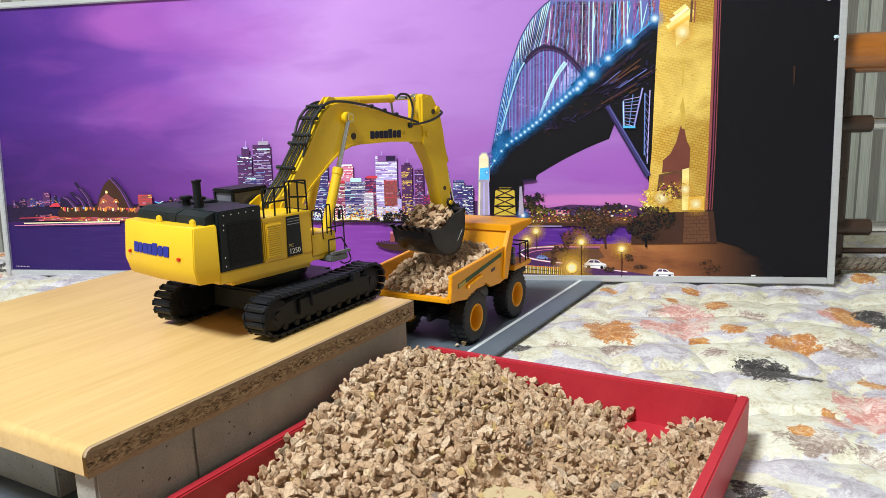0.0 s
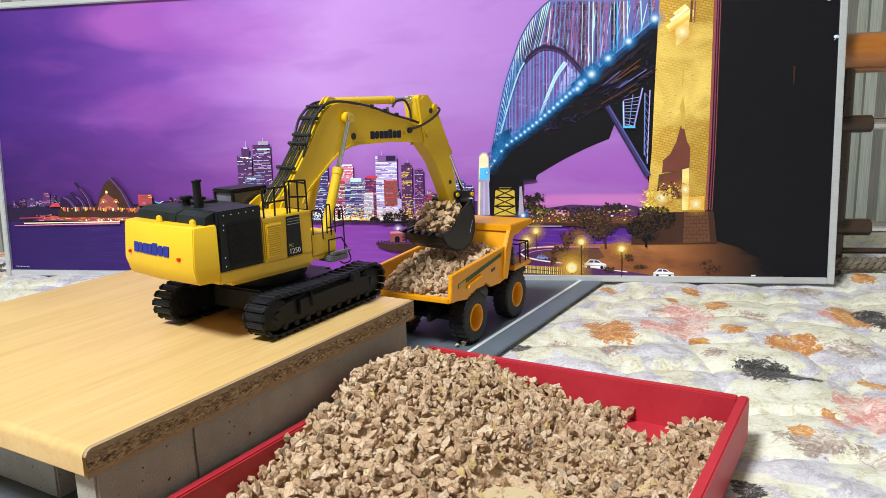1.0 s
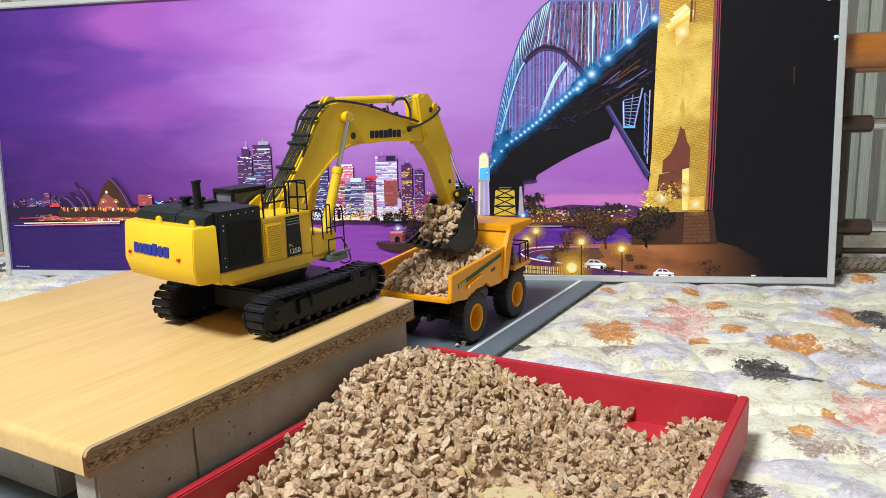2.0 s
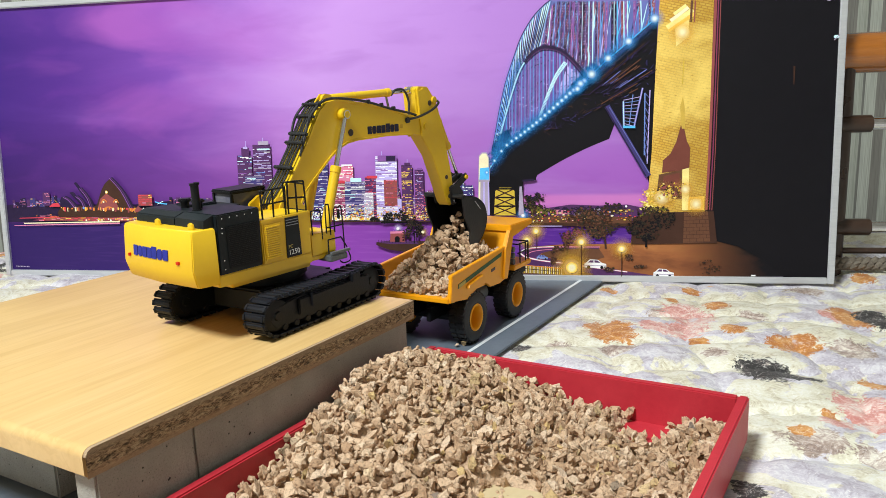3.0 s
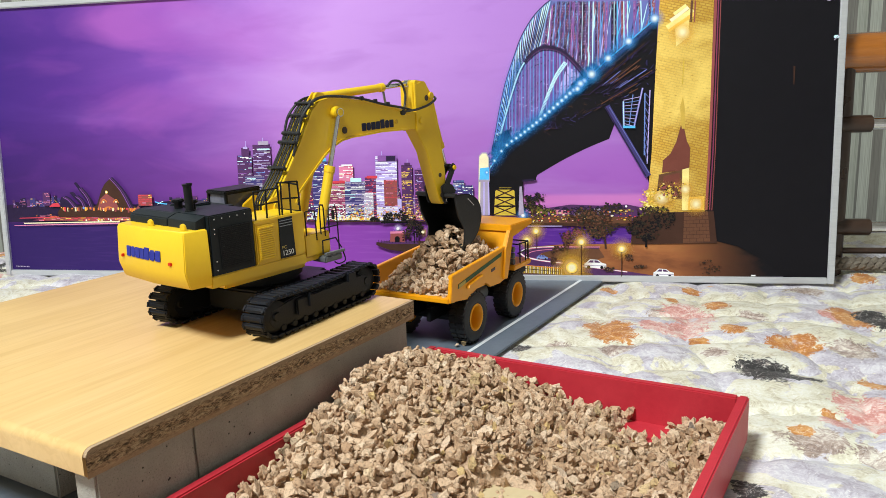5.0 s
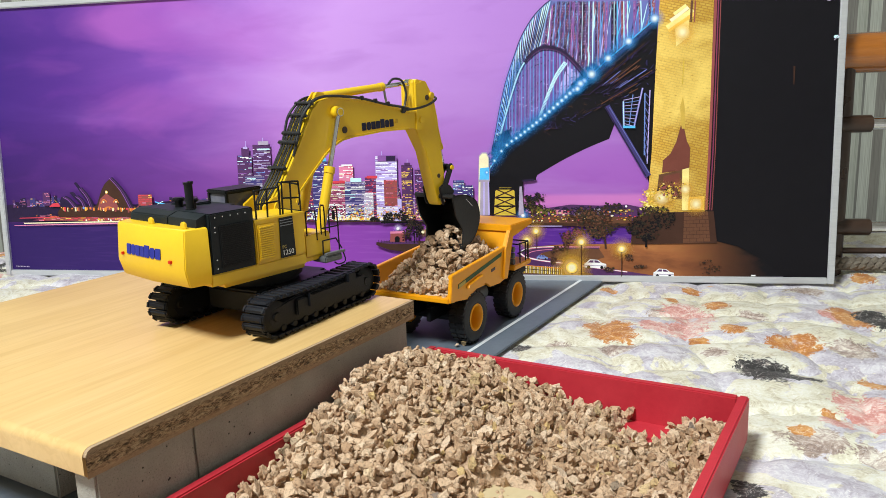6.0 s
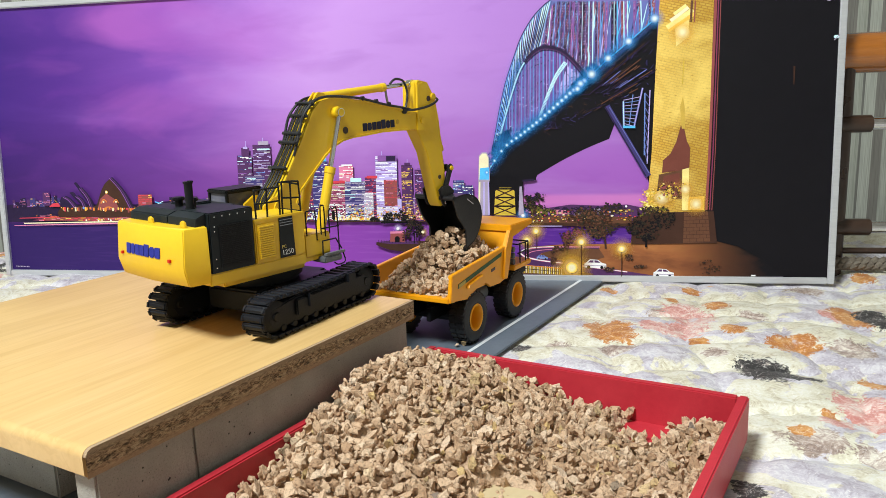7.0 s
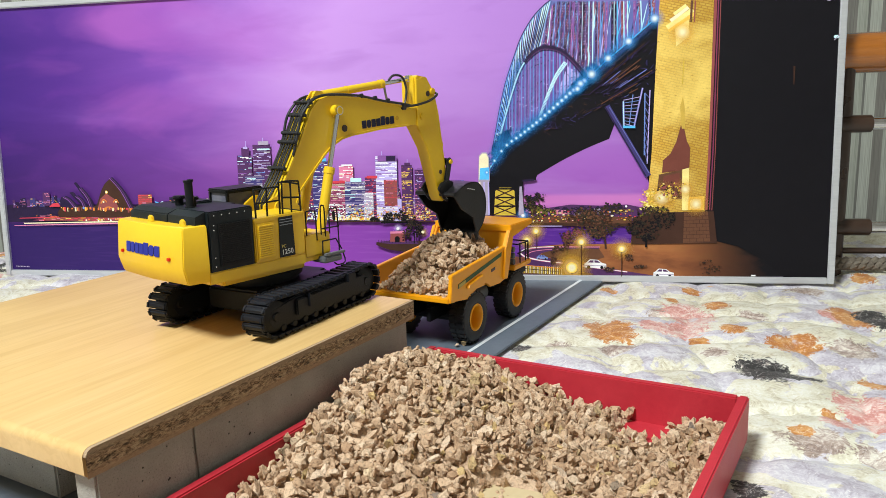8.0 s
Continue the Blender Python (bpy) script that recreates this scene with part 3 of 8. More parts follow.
def sky_material():
    mat = bpy.data.materials.new("printed_dusk_sky")
    nt, b, nz, ramp, mix, maths, mapped, bump = node_kit(mat)
    sep = nt.nodes.new("ShaderNodeSeparateXYZ")
    nt.links.new(mapped(), sep.inputs[0])
    u, v = sep.outputs[0], sep.outputs[1]
    uu = maths("DIVIDE", u, PIC_W)
    vv = maths("DIVIDE", v, PIC_H)
    cloud = nz(mapped((2.6, 11, 1)), 1.0, 5, 0.55, 0.5)
    fine = nz(mapped((7, 26, 1)), 1.0, 4, 0.5, 0.4)
    # across: deep violet at one end to lilac pink past the middle
    a = ramp(maths("ADD", uu, maths("MULTIPLY", maths("SUBTRACT", cloud, 0.5), 0.20)), (0.0, (0.050, 0.016, 0.185)), (0.10, (0.085, 0.025, 0.235)), (0.24, (0.185, 0.060, 0.37)), (0.36, (0.38, 0.165, 0.56)), (0.46, (0.49, 0.255, 0.66)), (0.60, (0.42, 0.205, 0.60)), (0.80, (0.35, 0.160, 0.53)))
    # down: darker mauve low over the water
    low = ramp(uu, (0.0, (0.030, 0.008, 0.085)), (0.22, (0.11, 0.028, 0.20)), (0.5, (0.30, 0.085, 0.42)), (0.75, (0.33, 0.090, 0.46)))
    k = ramp(maths("ADD", vv, maths("MULTIPLY", maths("SUBTRACT", cloud, 0.5), 0.35)), (0.24, (0, 0, 0)), (0.42, (0.45,) * 3), (0.66, (1, 1, 1)))
    col = mix(k, low, a)
    # lighter and darker cloud bars
    col = mix(maths("MULTIPLY", ramp(cloud, (0.52, (0, 0, 0)), (0.74, (1, 1, 1))), maths("MULTIPLY", uu, 0.38)), col, (0.62, 0.38, 0.76))
    col = mix(maths("MULTIPLY", ramp(fine, (0.30, (1, 1, 1)), (0.48, (0, 0, 0))), 0.22), col, (0.20, 0.045, 0.34))
    # magenta drifts in the darker half
    drift = maths("MULTIPLY", ramp(nz(mapped((3.4, 7.5, 1), loc=(0.35, 0.2, 0)), 1.0, 4, 0.5, 0.8), (0.48, (0, 0, 0)), (0.68, (1, 1, 1))), ramp(uu, (0.05, (0, 0, 0)), (0.17, (0.55,) * 3), (0.34, (0.28,) * 3), (0.5, (0, 0, 0))))
    col = mix(drift, col, (0.46, 0.125, 0.50))
    # pink glow at the skyline
    glow = maths("MULTIPLY", ramp(vv, (0.20, (0, 0, 0)), (0.262, (0.85,) * 3), (0.282, (0.7,) * 3), (0.292, (0.05,) * 3), (0.33, (0, 0, 0))), ramp(uu, (0.55, (0, 0, 0)), (0.66, (1, 1, 1))))
    col = mix(glow, col, (0.62, 0.20, 0.52))
    nt.links.new(col, b.inputs["Base Color"])
    b.inputs["Roughness"].default_value = 0.42
    b.inputs["Specular IOR Level"].default_value = 0.22
    return mat


def water_material():
    mat = bpy.data.materials.new("printed_harbour_water")
    nt, b, nz, ramp, mix, maths, mapped, bump = node_kit(mat)
    sep = nt.nodes.new("ShaderNodeSeparateXYZ")
    nt.links.new(mapped(), sep.inputs[0])
    uu = maths("DIVIDE", sep.outputs[0], PIC_W)
    col = ramp(uu, (0.0, (0.026, 0.010, 0.100)), (0.16, (0.032, 0.012, 0.120)), (0.30, (0.13, 0.030, 0.24)), (0.45, (0.235, 0.050, 0.36)), (0.58, (0.215, 0.05, 0.35)), (0.72, (0.085, 0.02, 0.27)), (0.85, (0.08, 0.02, 0.22)))
    rip = nz(mapped((14, 190, 1)), 1.0, 4, 0.6)
    col = mix(maths("MULTIPLY", ramp(rip, (0.5, (0, 0, 0)), (0.8, (1, 1, 1))), maths("MULTIPLY", uu, 0.5)), col, (0.48, 0.20, 0.62))
    # long reflections of the city lights
    cit = maths("MULTIPLY", ramp(nz(mapped((30, 9, 1)), 1.0, 3), (0.5, (0, 0, 0)), (0.72, (1, 1, 1))), ramp(sep.outputs[1], (0.078, (0, 0, 0)), (0.098, (0.8,) * 3)))
    col = mix(maths("MULTIPLY", cit, ramp(uu, (0.36, (0, 0, 0)), (0.42, (1, 1, 1)), (0.58, (1, 1, 1)), (0.62, (0, 0, 0)))), col, (0.62, 0.42, 0.72))
    nt.links.new(col, b.inputs["Base Color"])
    b.inputs["Roughness"].default_value = 0.42
    b.inputs["Specular IOR Level"].default_value = 0.22
    return mat


def pylon_material():
    mat = bpy.data.materials.new("printed_floodlit_masonry")
    nt, b, nz, ramp, mix, maths, mapped, bump = node_kit(mat)
    br = nt.nodes.new("ShaderNodeTexBrick")
    for k, val in (("Scale", 1.0), ("Mortar Size", 0.00050), ("Brick Width", 0.0078), ("Row Height", 0.0034), ("Bias", 0.0)):
        br.inputs[k].default_value = val
    br.inputs["Color1"].default_value, br.inputs["Color2"].default_value, br.inputs["Mortar"].default_value = (0.90, 0.58, 0.10, 1), (0.80, 0.46, 0.06, 1), (0.60, 0.32, 0.05, 1)
    nt.links.new(mapped((1, 1, 1), (0, 0, radians(15))), br.inputs["Vector"])
    wash = nz(mapped((6, 9, 1)), 1.0, 4, 0.6, 0.6)
    sep = nt.nodes.new("ShaderNodeSeparateXYZ")
    nt.links.new(mapped(), sep.inputs[0])
    side = ramp(maths("ADD", maths("MULTIPLY", maths("SUBTRACT", sep.outputs[0], 1.0), 7.5), maths("MULTIPLY", wash, 0.35)), (0.15, (1, 1, 1)), (0.62, (0.45,) * 3), (0.8, (0.28,) * 3))
    m = nt.nodes.new("ShaderNodeMix")
    m.data_type, m.blend_type = "RGBA", "MULTIPLY"
    m.inputs[0].default_value = 0.55
    nt.links.new(br.outputs[0], m.inputs[6])
    nt.links.new(side, m.inputs[7])
    # bleached patches where the floodlights stand close, soot lower down the joints
    col = mix(ramp(wash, (0.46, (0, 0, 0)), (0.66, (0.75,) * 3)), m.outputs[2], (0.95, 0.71, 0.18))
    col = mix(ramp(nz(mapped((150, 330, 1), (0, 0, radians(15))), 1.0, 3, 0.6), (0.30, (0.65,) * 3), (0.40, (0, 0, 0))), col, (0.42, 0.22, 0.04))
    nt.links.new(col, b.inputs["Base Color"])
    b.inputs["Roughness"].default_value = 0.42
    b.inputs["Specular IOR Level"].default_value = 0.22
    return mat


def lawn_material():
    mat = bpy.data.materials.new("printed_lamplit_lawn")
    nt, b, nz, ramp, mix, maths, mapped, bump = node_kit(mat)
    n = nz(mapped((9, 22, 1)), 1.0, 5, 0.6, 0.3)
    col = ramp(n, (0.3, (0.14, 0.046, 0.022)), (0.5, (0.31, 0.110, 0.040)), (0.7, (0.44, 0.180, 0.058)))
    sep = nt.nodes.new("ShaderNodeSeparateXYZ")
    nt.links.new(mapped(), sep.inputs[0])
    far = maths("DIVIDE", maths("SUBTRACT", maths("ADD", sep.outputs[0], maths("MULTIPLY", maths("SUBTRACT", n, 0.5), 0.10)), 1.0712), 0.1132)
    col = mix(ramp(far, (0.0, (0, 0, 0)), (0.55, (0.72,) * 3), (1.0, (1, 1, 1))), col, (0.005, 0.0045, 0.007))
    nt.links.new(col, b.inputs["Base Color"])
    b.inputs["Roughness"].default_value = 0.42
    b.inputs["Specular IOR Level"].default_value = 0.22
    return mat


LAMPS = []


def halo_material(tone):
    """Ink that thins out from the middle of the disc to nothing at its rim."""
    mat = bpy.data.materials.new("printed_halo_" + tone)
    nt, b, nz, ramp, mix, maths, mapped, bump = node_kit(mat)
    ln = nt.nodes.new("ShaderNodeVectorMath")
    ln.operation = "LENGTH"
    nt.links.new(mapped(), ln.inputs[0])
    inner, outer = {"warm": ((0.95, 0.85, 0.50), (0.80, 0.42, 0.05)), "blue": ((0.75, 0.92, 1.0), (0.04, 0.36, 0.90)), "pale": ((0.95, 0.93, 1.0), (0.60, 0.50, 0.85)), "haze": ((0.05, 0.38, 0.90), (0.04, 0.30, 0.85))}[tone]
    thin = {"haze": 0.30}.get(tone, 0.9)
    nt.links.new(ramp(ln.outputs["Value"], (0.10, inner), (0.45, outer)), b.inputs["Base Color"])
    nt.links.new(ramp(ln.outputs["Value"], (0.05, (thin,) * 3), (0.30, (0.55 * thin,) * 3), (0.62, (0.18 * thin,) * 3), (0.97, (0, 0, 0))), b.inputs["Alpha"])
    b.inputs["Roughness"].default_value = 0.5
    b.inputs["Specular IOR Level"].default_value = 0.2
    return mat


INK = {k: flat_ink("ink_" + k, c, 0.12) for k, c in {
    "night": (0.005, 0.0045, 0.007), "deep": (0.022, 0.012, 0.045), "plum": (0.085, 0.03, 0.11), "mauve": (0.24, 0.09, 0.34), "indigo": (0.05, 0.04, 0.16),
    "steel_blue": (0.16, 0.27, 0.62), "cyan": (0.10, 0.50, 0.90), "pale_cyan": (0.55, 0.84, 0.95), "arch_blue": (0.13, 0.15, 0.42), "lilac": (0.50, 0.42, 0.78), "white": (0.86, 0.86, 0.86),
    "cream": (0.90, 0.80, 0.52), "amber": (0.90, 0.58, 0.10), "orange": (0.75, 0.24, 0.04), "red": (0.62, 0.05, 0.08), "rose": (0.70, 0.22, 0.36), "brick": (0.28, 0.07, 0.07),
    "brown": (0.13, 0.055, 0.03), "umber": (0.055, 0.024, 0.016), "olive": (0.14, 0.12, 0.02), "leaf": (0.028, 0.022, 0.014), "wine": (0.22, 0.04, 0.10), "grey": (0.40, 0.34, 0.46), "gold": (0.62, 0.44, 0.05), "dusk": (0.17, 0.075, 0.33), "straw": (0.95, 0.78, 0.28), "russet": (0.17, 0.050, 0.036), "ochre": (0.60, 0.40, 0.07)}.items()}
INKS = list(INK)


class Art:
    """Flat printed shapes, each laid a hair above the one before."""

    def __init__(self):
        self.bm, self.z = bmesh.new(), 0.0006

    def poly(self, pts, ink, lift=0.00003):
        self.z += lift
        f = self.bm.faces.new([self.bm.verts.new((x, y, self.z)) for x, y in pts])
        f.material_index = INKS.index(ink)

    def rect(self, x0, y0, x1, y1, ink, lift=0.0):
        self.poly(((x0, y0), (x1, y0), (x1, y1), (x0, y1)), ink, lift)

    def line(self, pts, w, ink, w1=None, lift=0.00003):
        self.z += lift
        w1 = w if w1 is None else w1
        n = len(pts) - 1
        for i, ((ax, ay), (bx, by)) in enumerate(zip(pts, pts[1:])):
            d = math.hypot(bx - ax, by - ay) or 1e-6
            nx, ny = -(by - ay) / d / 2, (bx - ax) / d / 2
            wa, wb = w + (w1 - w) * i / n, w + (w1 - w) * (i + 1) / n
            f = self.bm.faces.new([self.bm.verts.new((x, y, self.z)) for x, y in ((ax - nx * wa, ay - ny * wa), (bx - nx * wb, by - ny * wb), (bx + nx * wb, by + ny * wb), (ax + nx * wa, ay + ny * wa))])
            f.material_index = INKS.index(ink)

    def disc(self, x, y, r, ink, n=14, ry=None, lift=0.00002):
        self.poly([(x + r * math.cos(k * math.tau / n), y + (ry or r) * math.sin(k * math.tau / n)) for k in range(n)], ink, lift)

    def tuft(self, x, y, rx, ry, inks, n, size, rng):
        """A ragged crown of many small leaf patches."""
        self.z += 0.00003
        clumps = [(rng.uniform(0, math.tau), math.sqrt(rng.random()) * 0.85) for _ in range(9)]
        for _ in range(n):
            a, d = rng.choice(clumps)
            px, py, s = x + rx * (d * math.cos(a) + rng.gauss(0, 0.2)), y + ry * (d * math.sin(a) + rng.gauss(0, 0.2)), size * rng.uniform(0.35, 0.9)
            k0 = rng.uniform(0, 6)
            self.z += 0.0000005
            f = self.bm.faces.new([self.bm.verts.new((px + s * rng.uniform(0.5, 1.1) * math.cos(k0 + k * math.tau / 6), py + s * rng.uniform(0.4, 0.9) * math.sin(k0 + k * math.tau / 6), self.z)) for k in range(6)])
            f.material_index = INKS.index(rng.choice(inks))

    def done(self, name, parent, label):
        return part(name, self.bm, [INK[k] for k in INKS], parent, label)


def curve2(pts, n=10):
    return [(p.x, p.y) for p in bend([(x, y, 0) for x, y in pts], n)]


def along(line, t):
    """The point a share t of the way along a line of points."""
    f = t * (len(line) - 1)
    i = min(int(f), len(line) - 2)
    (ax, ay), (bx, by) = line[i], line[i + 1]
    return ax + (bx - ax) * (f - i), ay + (by - ay) * (f - i)


def tower(art, rng, x0, x1, y0, y1, body, lights, fill=0.6, cell=0.0015):
    """A tower front: storeys lit in runs, some whole, some dark."""
    art.rect(x0, y0, x1, y1, body, 0.00003)
    art.z += 0.00002
    ny = max(2, int((y1 - y0) / (cell * 1.35)))
    nx = max(2, int((x1 - x0) / cell))
    cw, ch = (x1 - x0) / nx, (y1 - y0) / ny
    main = rng.choice(lights)
    for j in range(ny):
        lit = min(0.97, max(0.04, fill + rng.choice((-0.4, -0.15, 0.0, 0.15, 0.35))))
        tone = main if rng.random() < 0.5 else rng.choice(lights)
        i = 0
        while i < nx:
            run = rng.randint(1, max(1, nx // 3))
            if rng.random() < lit:
                k = min(nx, i + run)
                art.rect(x0 + (i + 0.15) * cw, y0 + (j + 0.22) * ch, x0 + (k - 0.15) * cw, y0 + (j + 0.74) * ch, tone if rng.random() < 0.7 else rng.choice(lights))
            i += run


def picture():
    pic = thing("framed_picture", PIC, "wide framed panorama print of a floodlit harbour bridge at dusk", "picture")
    part("backing", block(bmesh.new(), 0.006, PIC_W - 0.006, 0.006, PIC_H - 0.006, -0.010, 0.0), M["brown_sleeve"], pic, "thin backing board")
    bm = bmesh.new()
    fw = 0.0092
    for x0, x1, y0, y1 in ((0, fw, 0, PIC_H), (PIC_W - fw, PIC_W, 0, PIC_H), (fw + 0.0002, PIC_W - fw - 0.0002, 0, fw), (fw + 0.0002, PIC_W - fw - 0.0002, PIC_H - fw, PIC_H)):
        part("frame_bar", block(bmesh.new(), x0, x1, y0, y1, -0.012, 0.006, 0.0012), M["alu"], pic, "silver aluminium frame bar")
    sky = bmesh.new()
    sky.faces.new([sky.verts.new(p) for p in ((fw, fw, 0.0004), (PIC_W - fw, fw, 0.0004), (PIC_W - fw, PIC_H - fw, 0.0004), (fw, PIC_H - fw, 0.0004))])
    part("print_sky", sky, sky_material(), pic, "printed purple and pink dusk sky")
    wat = bmesh.new()
    wat.faces.new([wat.verts.new((x, y, 0.0005)) for x, y in ((fw, fw), (1.1138, 0.0093), (1.1120, 0.0821), (0.8564, 0.0835), (0.7944, 0.0878), (0.5782, 0.0901), (0.2243, 0.0867), (0.0011, 0.0854))])
    part("print_water", wat, water_material(), pic, "printed violet harbour water")
    rng = random.Random(11)

    # the far shore: sail-roofed hall, streaked lights, low town
    a = Art()
    a.poly(((0.0016, 0.0887), (0.0047, 0.1158), (0.0598, 0.1210), (0.1110, 0.1169), (0.2417, 0.1160), (0.3008, 0.1210), (0.4247, 0.1235), (0.5439, 0.1243), (0.5422, 0.0880), (0.2134, 0.0872)), "deep")
    for k in range(60):
        # low roofs along the shore
        x, y = along(((0.0091, 0.1176), (0.1093, 0.1206)) if k < 22 else ((0.3005, 0.1174), (0.5437, 0.1191)), rng.random())
        h, w = rng.uniform(0.003, 0.012), rng.uniform(0.004, 0.011)
        tower(a, rng, x, x + w, y - 0.006, y + h, rng.choice(("plum", "deep", "indigo", "plum")), ("orange", "rose", "mauve", "amber", "lilac"), 0.22, 0.0015)
    for q0, q1, ink in (((0.0799, 0.1153), (0.0924, 0.1364), "plum"), ((0.3826, 0.1133), (0.3975, 0.1238), "mauve"), ((0.4053, 0.1132), (0.4229, 0.1253), "plum")):
        tower(a, rng, q0[0], q1[0], q0[1], q1[1], ink, ("rose", "mauve", "lilac", "orange"), 0.35, 0.0016)
    a.poly(((0.3871, 0.1230), (0.3916, 0.1344), (0.3946, 0.1229)), "lilac")
    a.poly(((0.0901, 0.1134), (0.0968, 0.1189), (0.1072, 0.1197), (0.1106, 0.1133)), "red")
    # the glow of the quay and its streaks over the water
    a.poly(((0.0566, 0.0913), (0.0884, 0.0968), (0.1501, 0.0993), (0.2256, 0.1008), (0.2600, 0.0988), (0.2592, 0.0889)), "wine")
    a.poly(((0.0670, 0.0913), (0.0884, 0.0968), (0.2254, 0.0989), (0.2548, 0.0961), (0.2543, 0.0898)), "brick")
    for k in range(150):
        x, y = along(((0.0570, 0.0950), (0.2548, 0.0961)), rng.random() ** 0.7)
        w = rng.uniform(0.002, 0.012)
        yy = y + rng.uniform(-0.005, 0.005)
        a.rect(x, yy, x + w, yy + rng.uniform(0.0004, 0.0014), rng.choice(("red", "orange", "rose", "red", "brick", "amber")), 0.000002)
    a.line(((0.0340, 0.0951), (0.1192, 0.0966), (0.2550, 0.0979)), 0.0012, "red", 0.0022)
    a.line(((0.0884, 0.0968), (0.2550, 0.0979)), 0.0008, "orange", 0.0014)
    a.line(((0.0232, 0.0830), (0.2143, 0.0863)), 0.0010, "rose", 0.0022)
    a.line(((0.0415, 0.0867), (0.2146, 0.0890)), 0.0016, "cream", 0.0020)
    for k in range(26):
        x, y = along(((0.1494, 0.0919), (0.2545, 0.0925)), rng.random())
        a.disc(x, y + rng.uniform(-0.002, 0.002), rng.uniform(0.0007, 0.0016), rng.choice(("cream", "amber", "white", "orange")), 7)
    # shells, dark behind and lit from within
    a.poly(((0.1056, 0.1041), (0.1127, 0.1132), (0.1414, 0.1149), (0.2416, 0.1142), (0.2567, 0.1069), (0.2558, 0.0961), (0.1069, 0.0967)), "umber")
    shells = ((((0.1106, 0.1133), (0.1142, 0.1288), (0.1204, 0.1288)), ((0.1291, 0.1241), (0.1410, 0.1103)), "deep"),
              (((0.1292, 0.1360), (0.1364, 0.1369), (0.1429, 0.1304)), ((0.1523, 0.1221), (0.1571, 0.1093)), "deep"),
              (((0.1389, 0.1514), (0.1440, 0.1522), (0.1512, 0.1431)), ((0.1629, 0.1275), (0.1692, 0.1083)), "deep"),
              (((0.1756, 0.1128), (0.1906, 0.1454), (0.2058, 0.1587)), ((0.2238, 0.1378), (0.2390, 0.1079)), "umber"))
    for (p0, p1, p2), (p3, p4), ink in shells:
        edge = curve2((p2, p3, p4), 6)
        a.poly(curve2((p0, p1, p2), 5) + edge[1:], ink)
        a.line(edge, 0.0050, "deep", 0.0090)
        a.line([(x - 0.0030, y - 0.0004) for x, y in edge], 0.0009, "mauve", 0.0013)
        a.line(edge, 0.0012, "plum", 0.0016)
    a.poly(((0.1771, 0.1074), (0.1838, 0.1255), (0.1946, 0.1345), (0.2088, 0.1253), (0.2172, 0.1071)), "brick")
    for q0, q1, q2 in (((0.1842, 0.1183), (0.1898, 0.1246), (0.1953, 0.1200)), ((0.2063, 0.1199), (0.2117, 0.1244), (0.2152, 0.1189)), ((0.1873, 0.1082), (0.1977, 0.1127), (0.2093, 0.1081))):
        a.line(curve2((q0, q1, q2), 5), 0.0019, "orange", 0.0014)
    for k in range(60):
        x, y = along(((0.1123, 0.1096), (0.2528, 0.1070)), rng.random())
        a.rect(x, y + rng.uniform(-0.004, 0.002), x + rng.uniform(0.0008, 0.003), y + rng.uniform(0.0022, 0.004), rng.choice(("orange", "amber", "red", "cream", "orange", "brick")), 0.000002)
    a.poly(((0.2408, 0.1052), (0.2494, 0.1142), (0.2567, 0.1069), (0.2582, 0.1015)), "brick")
    a.poly(((0.2505, 0.1034), (0.2590, 0.1114), (0.2662, 0.1024)), "white")
    for (x, y), r, ink in (((0.1958, 0.1363), 0.0026, "amber"), ((0.1958, 0.1363), 0.0014, "white"), ((0.1894, 0.1209), 0.0016, "cream"), ((0.2114, 0.1208), 0.0016, "cream"), ((0.1533, 0.1112), 0.0020, "steel_blue")):
        a.disc(x, y, r, ink)
    LAMPS.append((*(0.1958, 0.1363), 0.010, "warm"))
    LAMPS.append((*(0.1982, 0.1182), 0.020, "warm"))
    q0, q1 = (0.2504, 0.1142), (0.2744, 0.1319)
    tower(a, rng, q0[0], q1[0], q0[1], q1[1], "brick", ("red", "amber", "rose", "cream"), 0.7, 0.0020)
    a.line(((0.2793, 0.1203), (0.2889, 0.1175), (0.2995, 0.1165)), 0.0016, "cyan")
    a.line(((0.2830, 0.1167), (0.2930, 0.1211)), 0.0010, "pale_cyan")
    a.done("print_opera_house", pic, "printed sail-roofed hall and red waterfront lights")

    # the city: row upon row of lit windows
    b = Art()
    cold = ("lilac", "mauve", "white", "indigo", "grey", "steel_blue", "pale_cyan")
    warm = ("rose", "amber", "red", "cream", "orange", "mauve")
    pale = ("white", "white", "pale_cyan", "lilac", "grey")
    b.poly(((0.3753, 0.0885), (0.3768, 0.1116), (0.5258, 0.1227), (0.5975, 0.1238), (0.7191, 0.1211), (0.7907, 0.1172), (0.7902, 0.0873)), "plum")
    for k in range(70):
        x0, y0 = along(((0.5196, 0.0898), (0.7268, 0.0892)), rng.random())
        tower(b, rng, x0, x0 + rng.uniform(0.006, 0.016), y0, y0 + rng.uniform(0.014, 0.050), rng.choice(("mauve", "plum", "indigo", "plum", "wine")), rng.choice((warm, pale, ("lilac", "rose", "cream", "white"))), rng.uniform(0.3, 0.75), 0.0014)
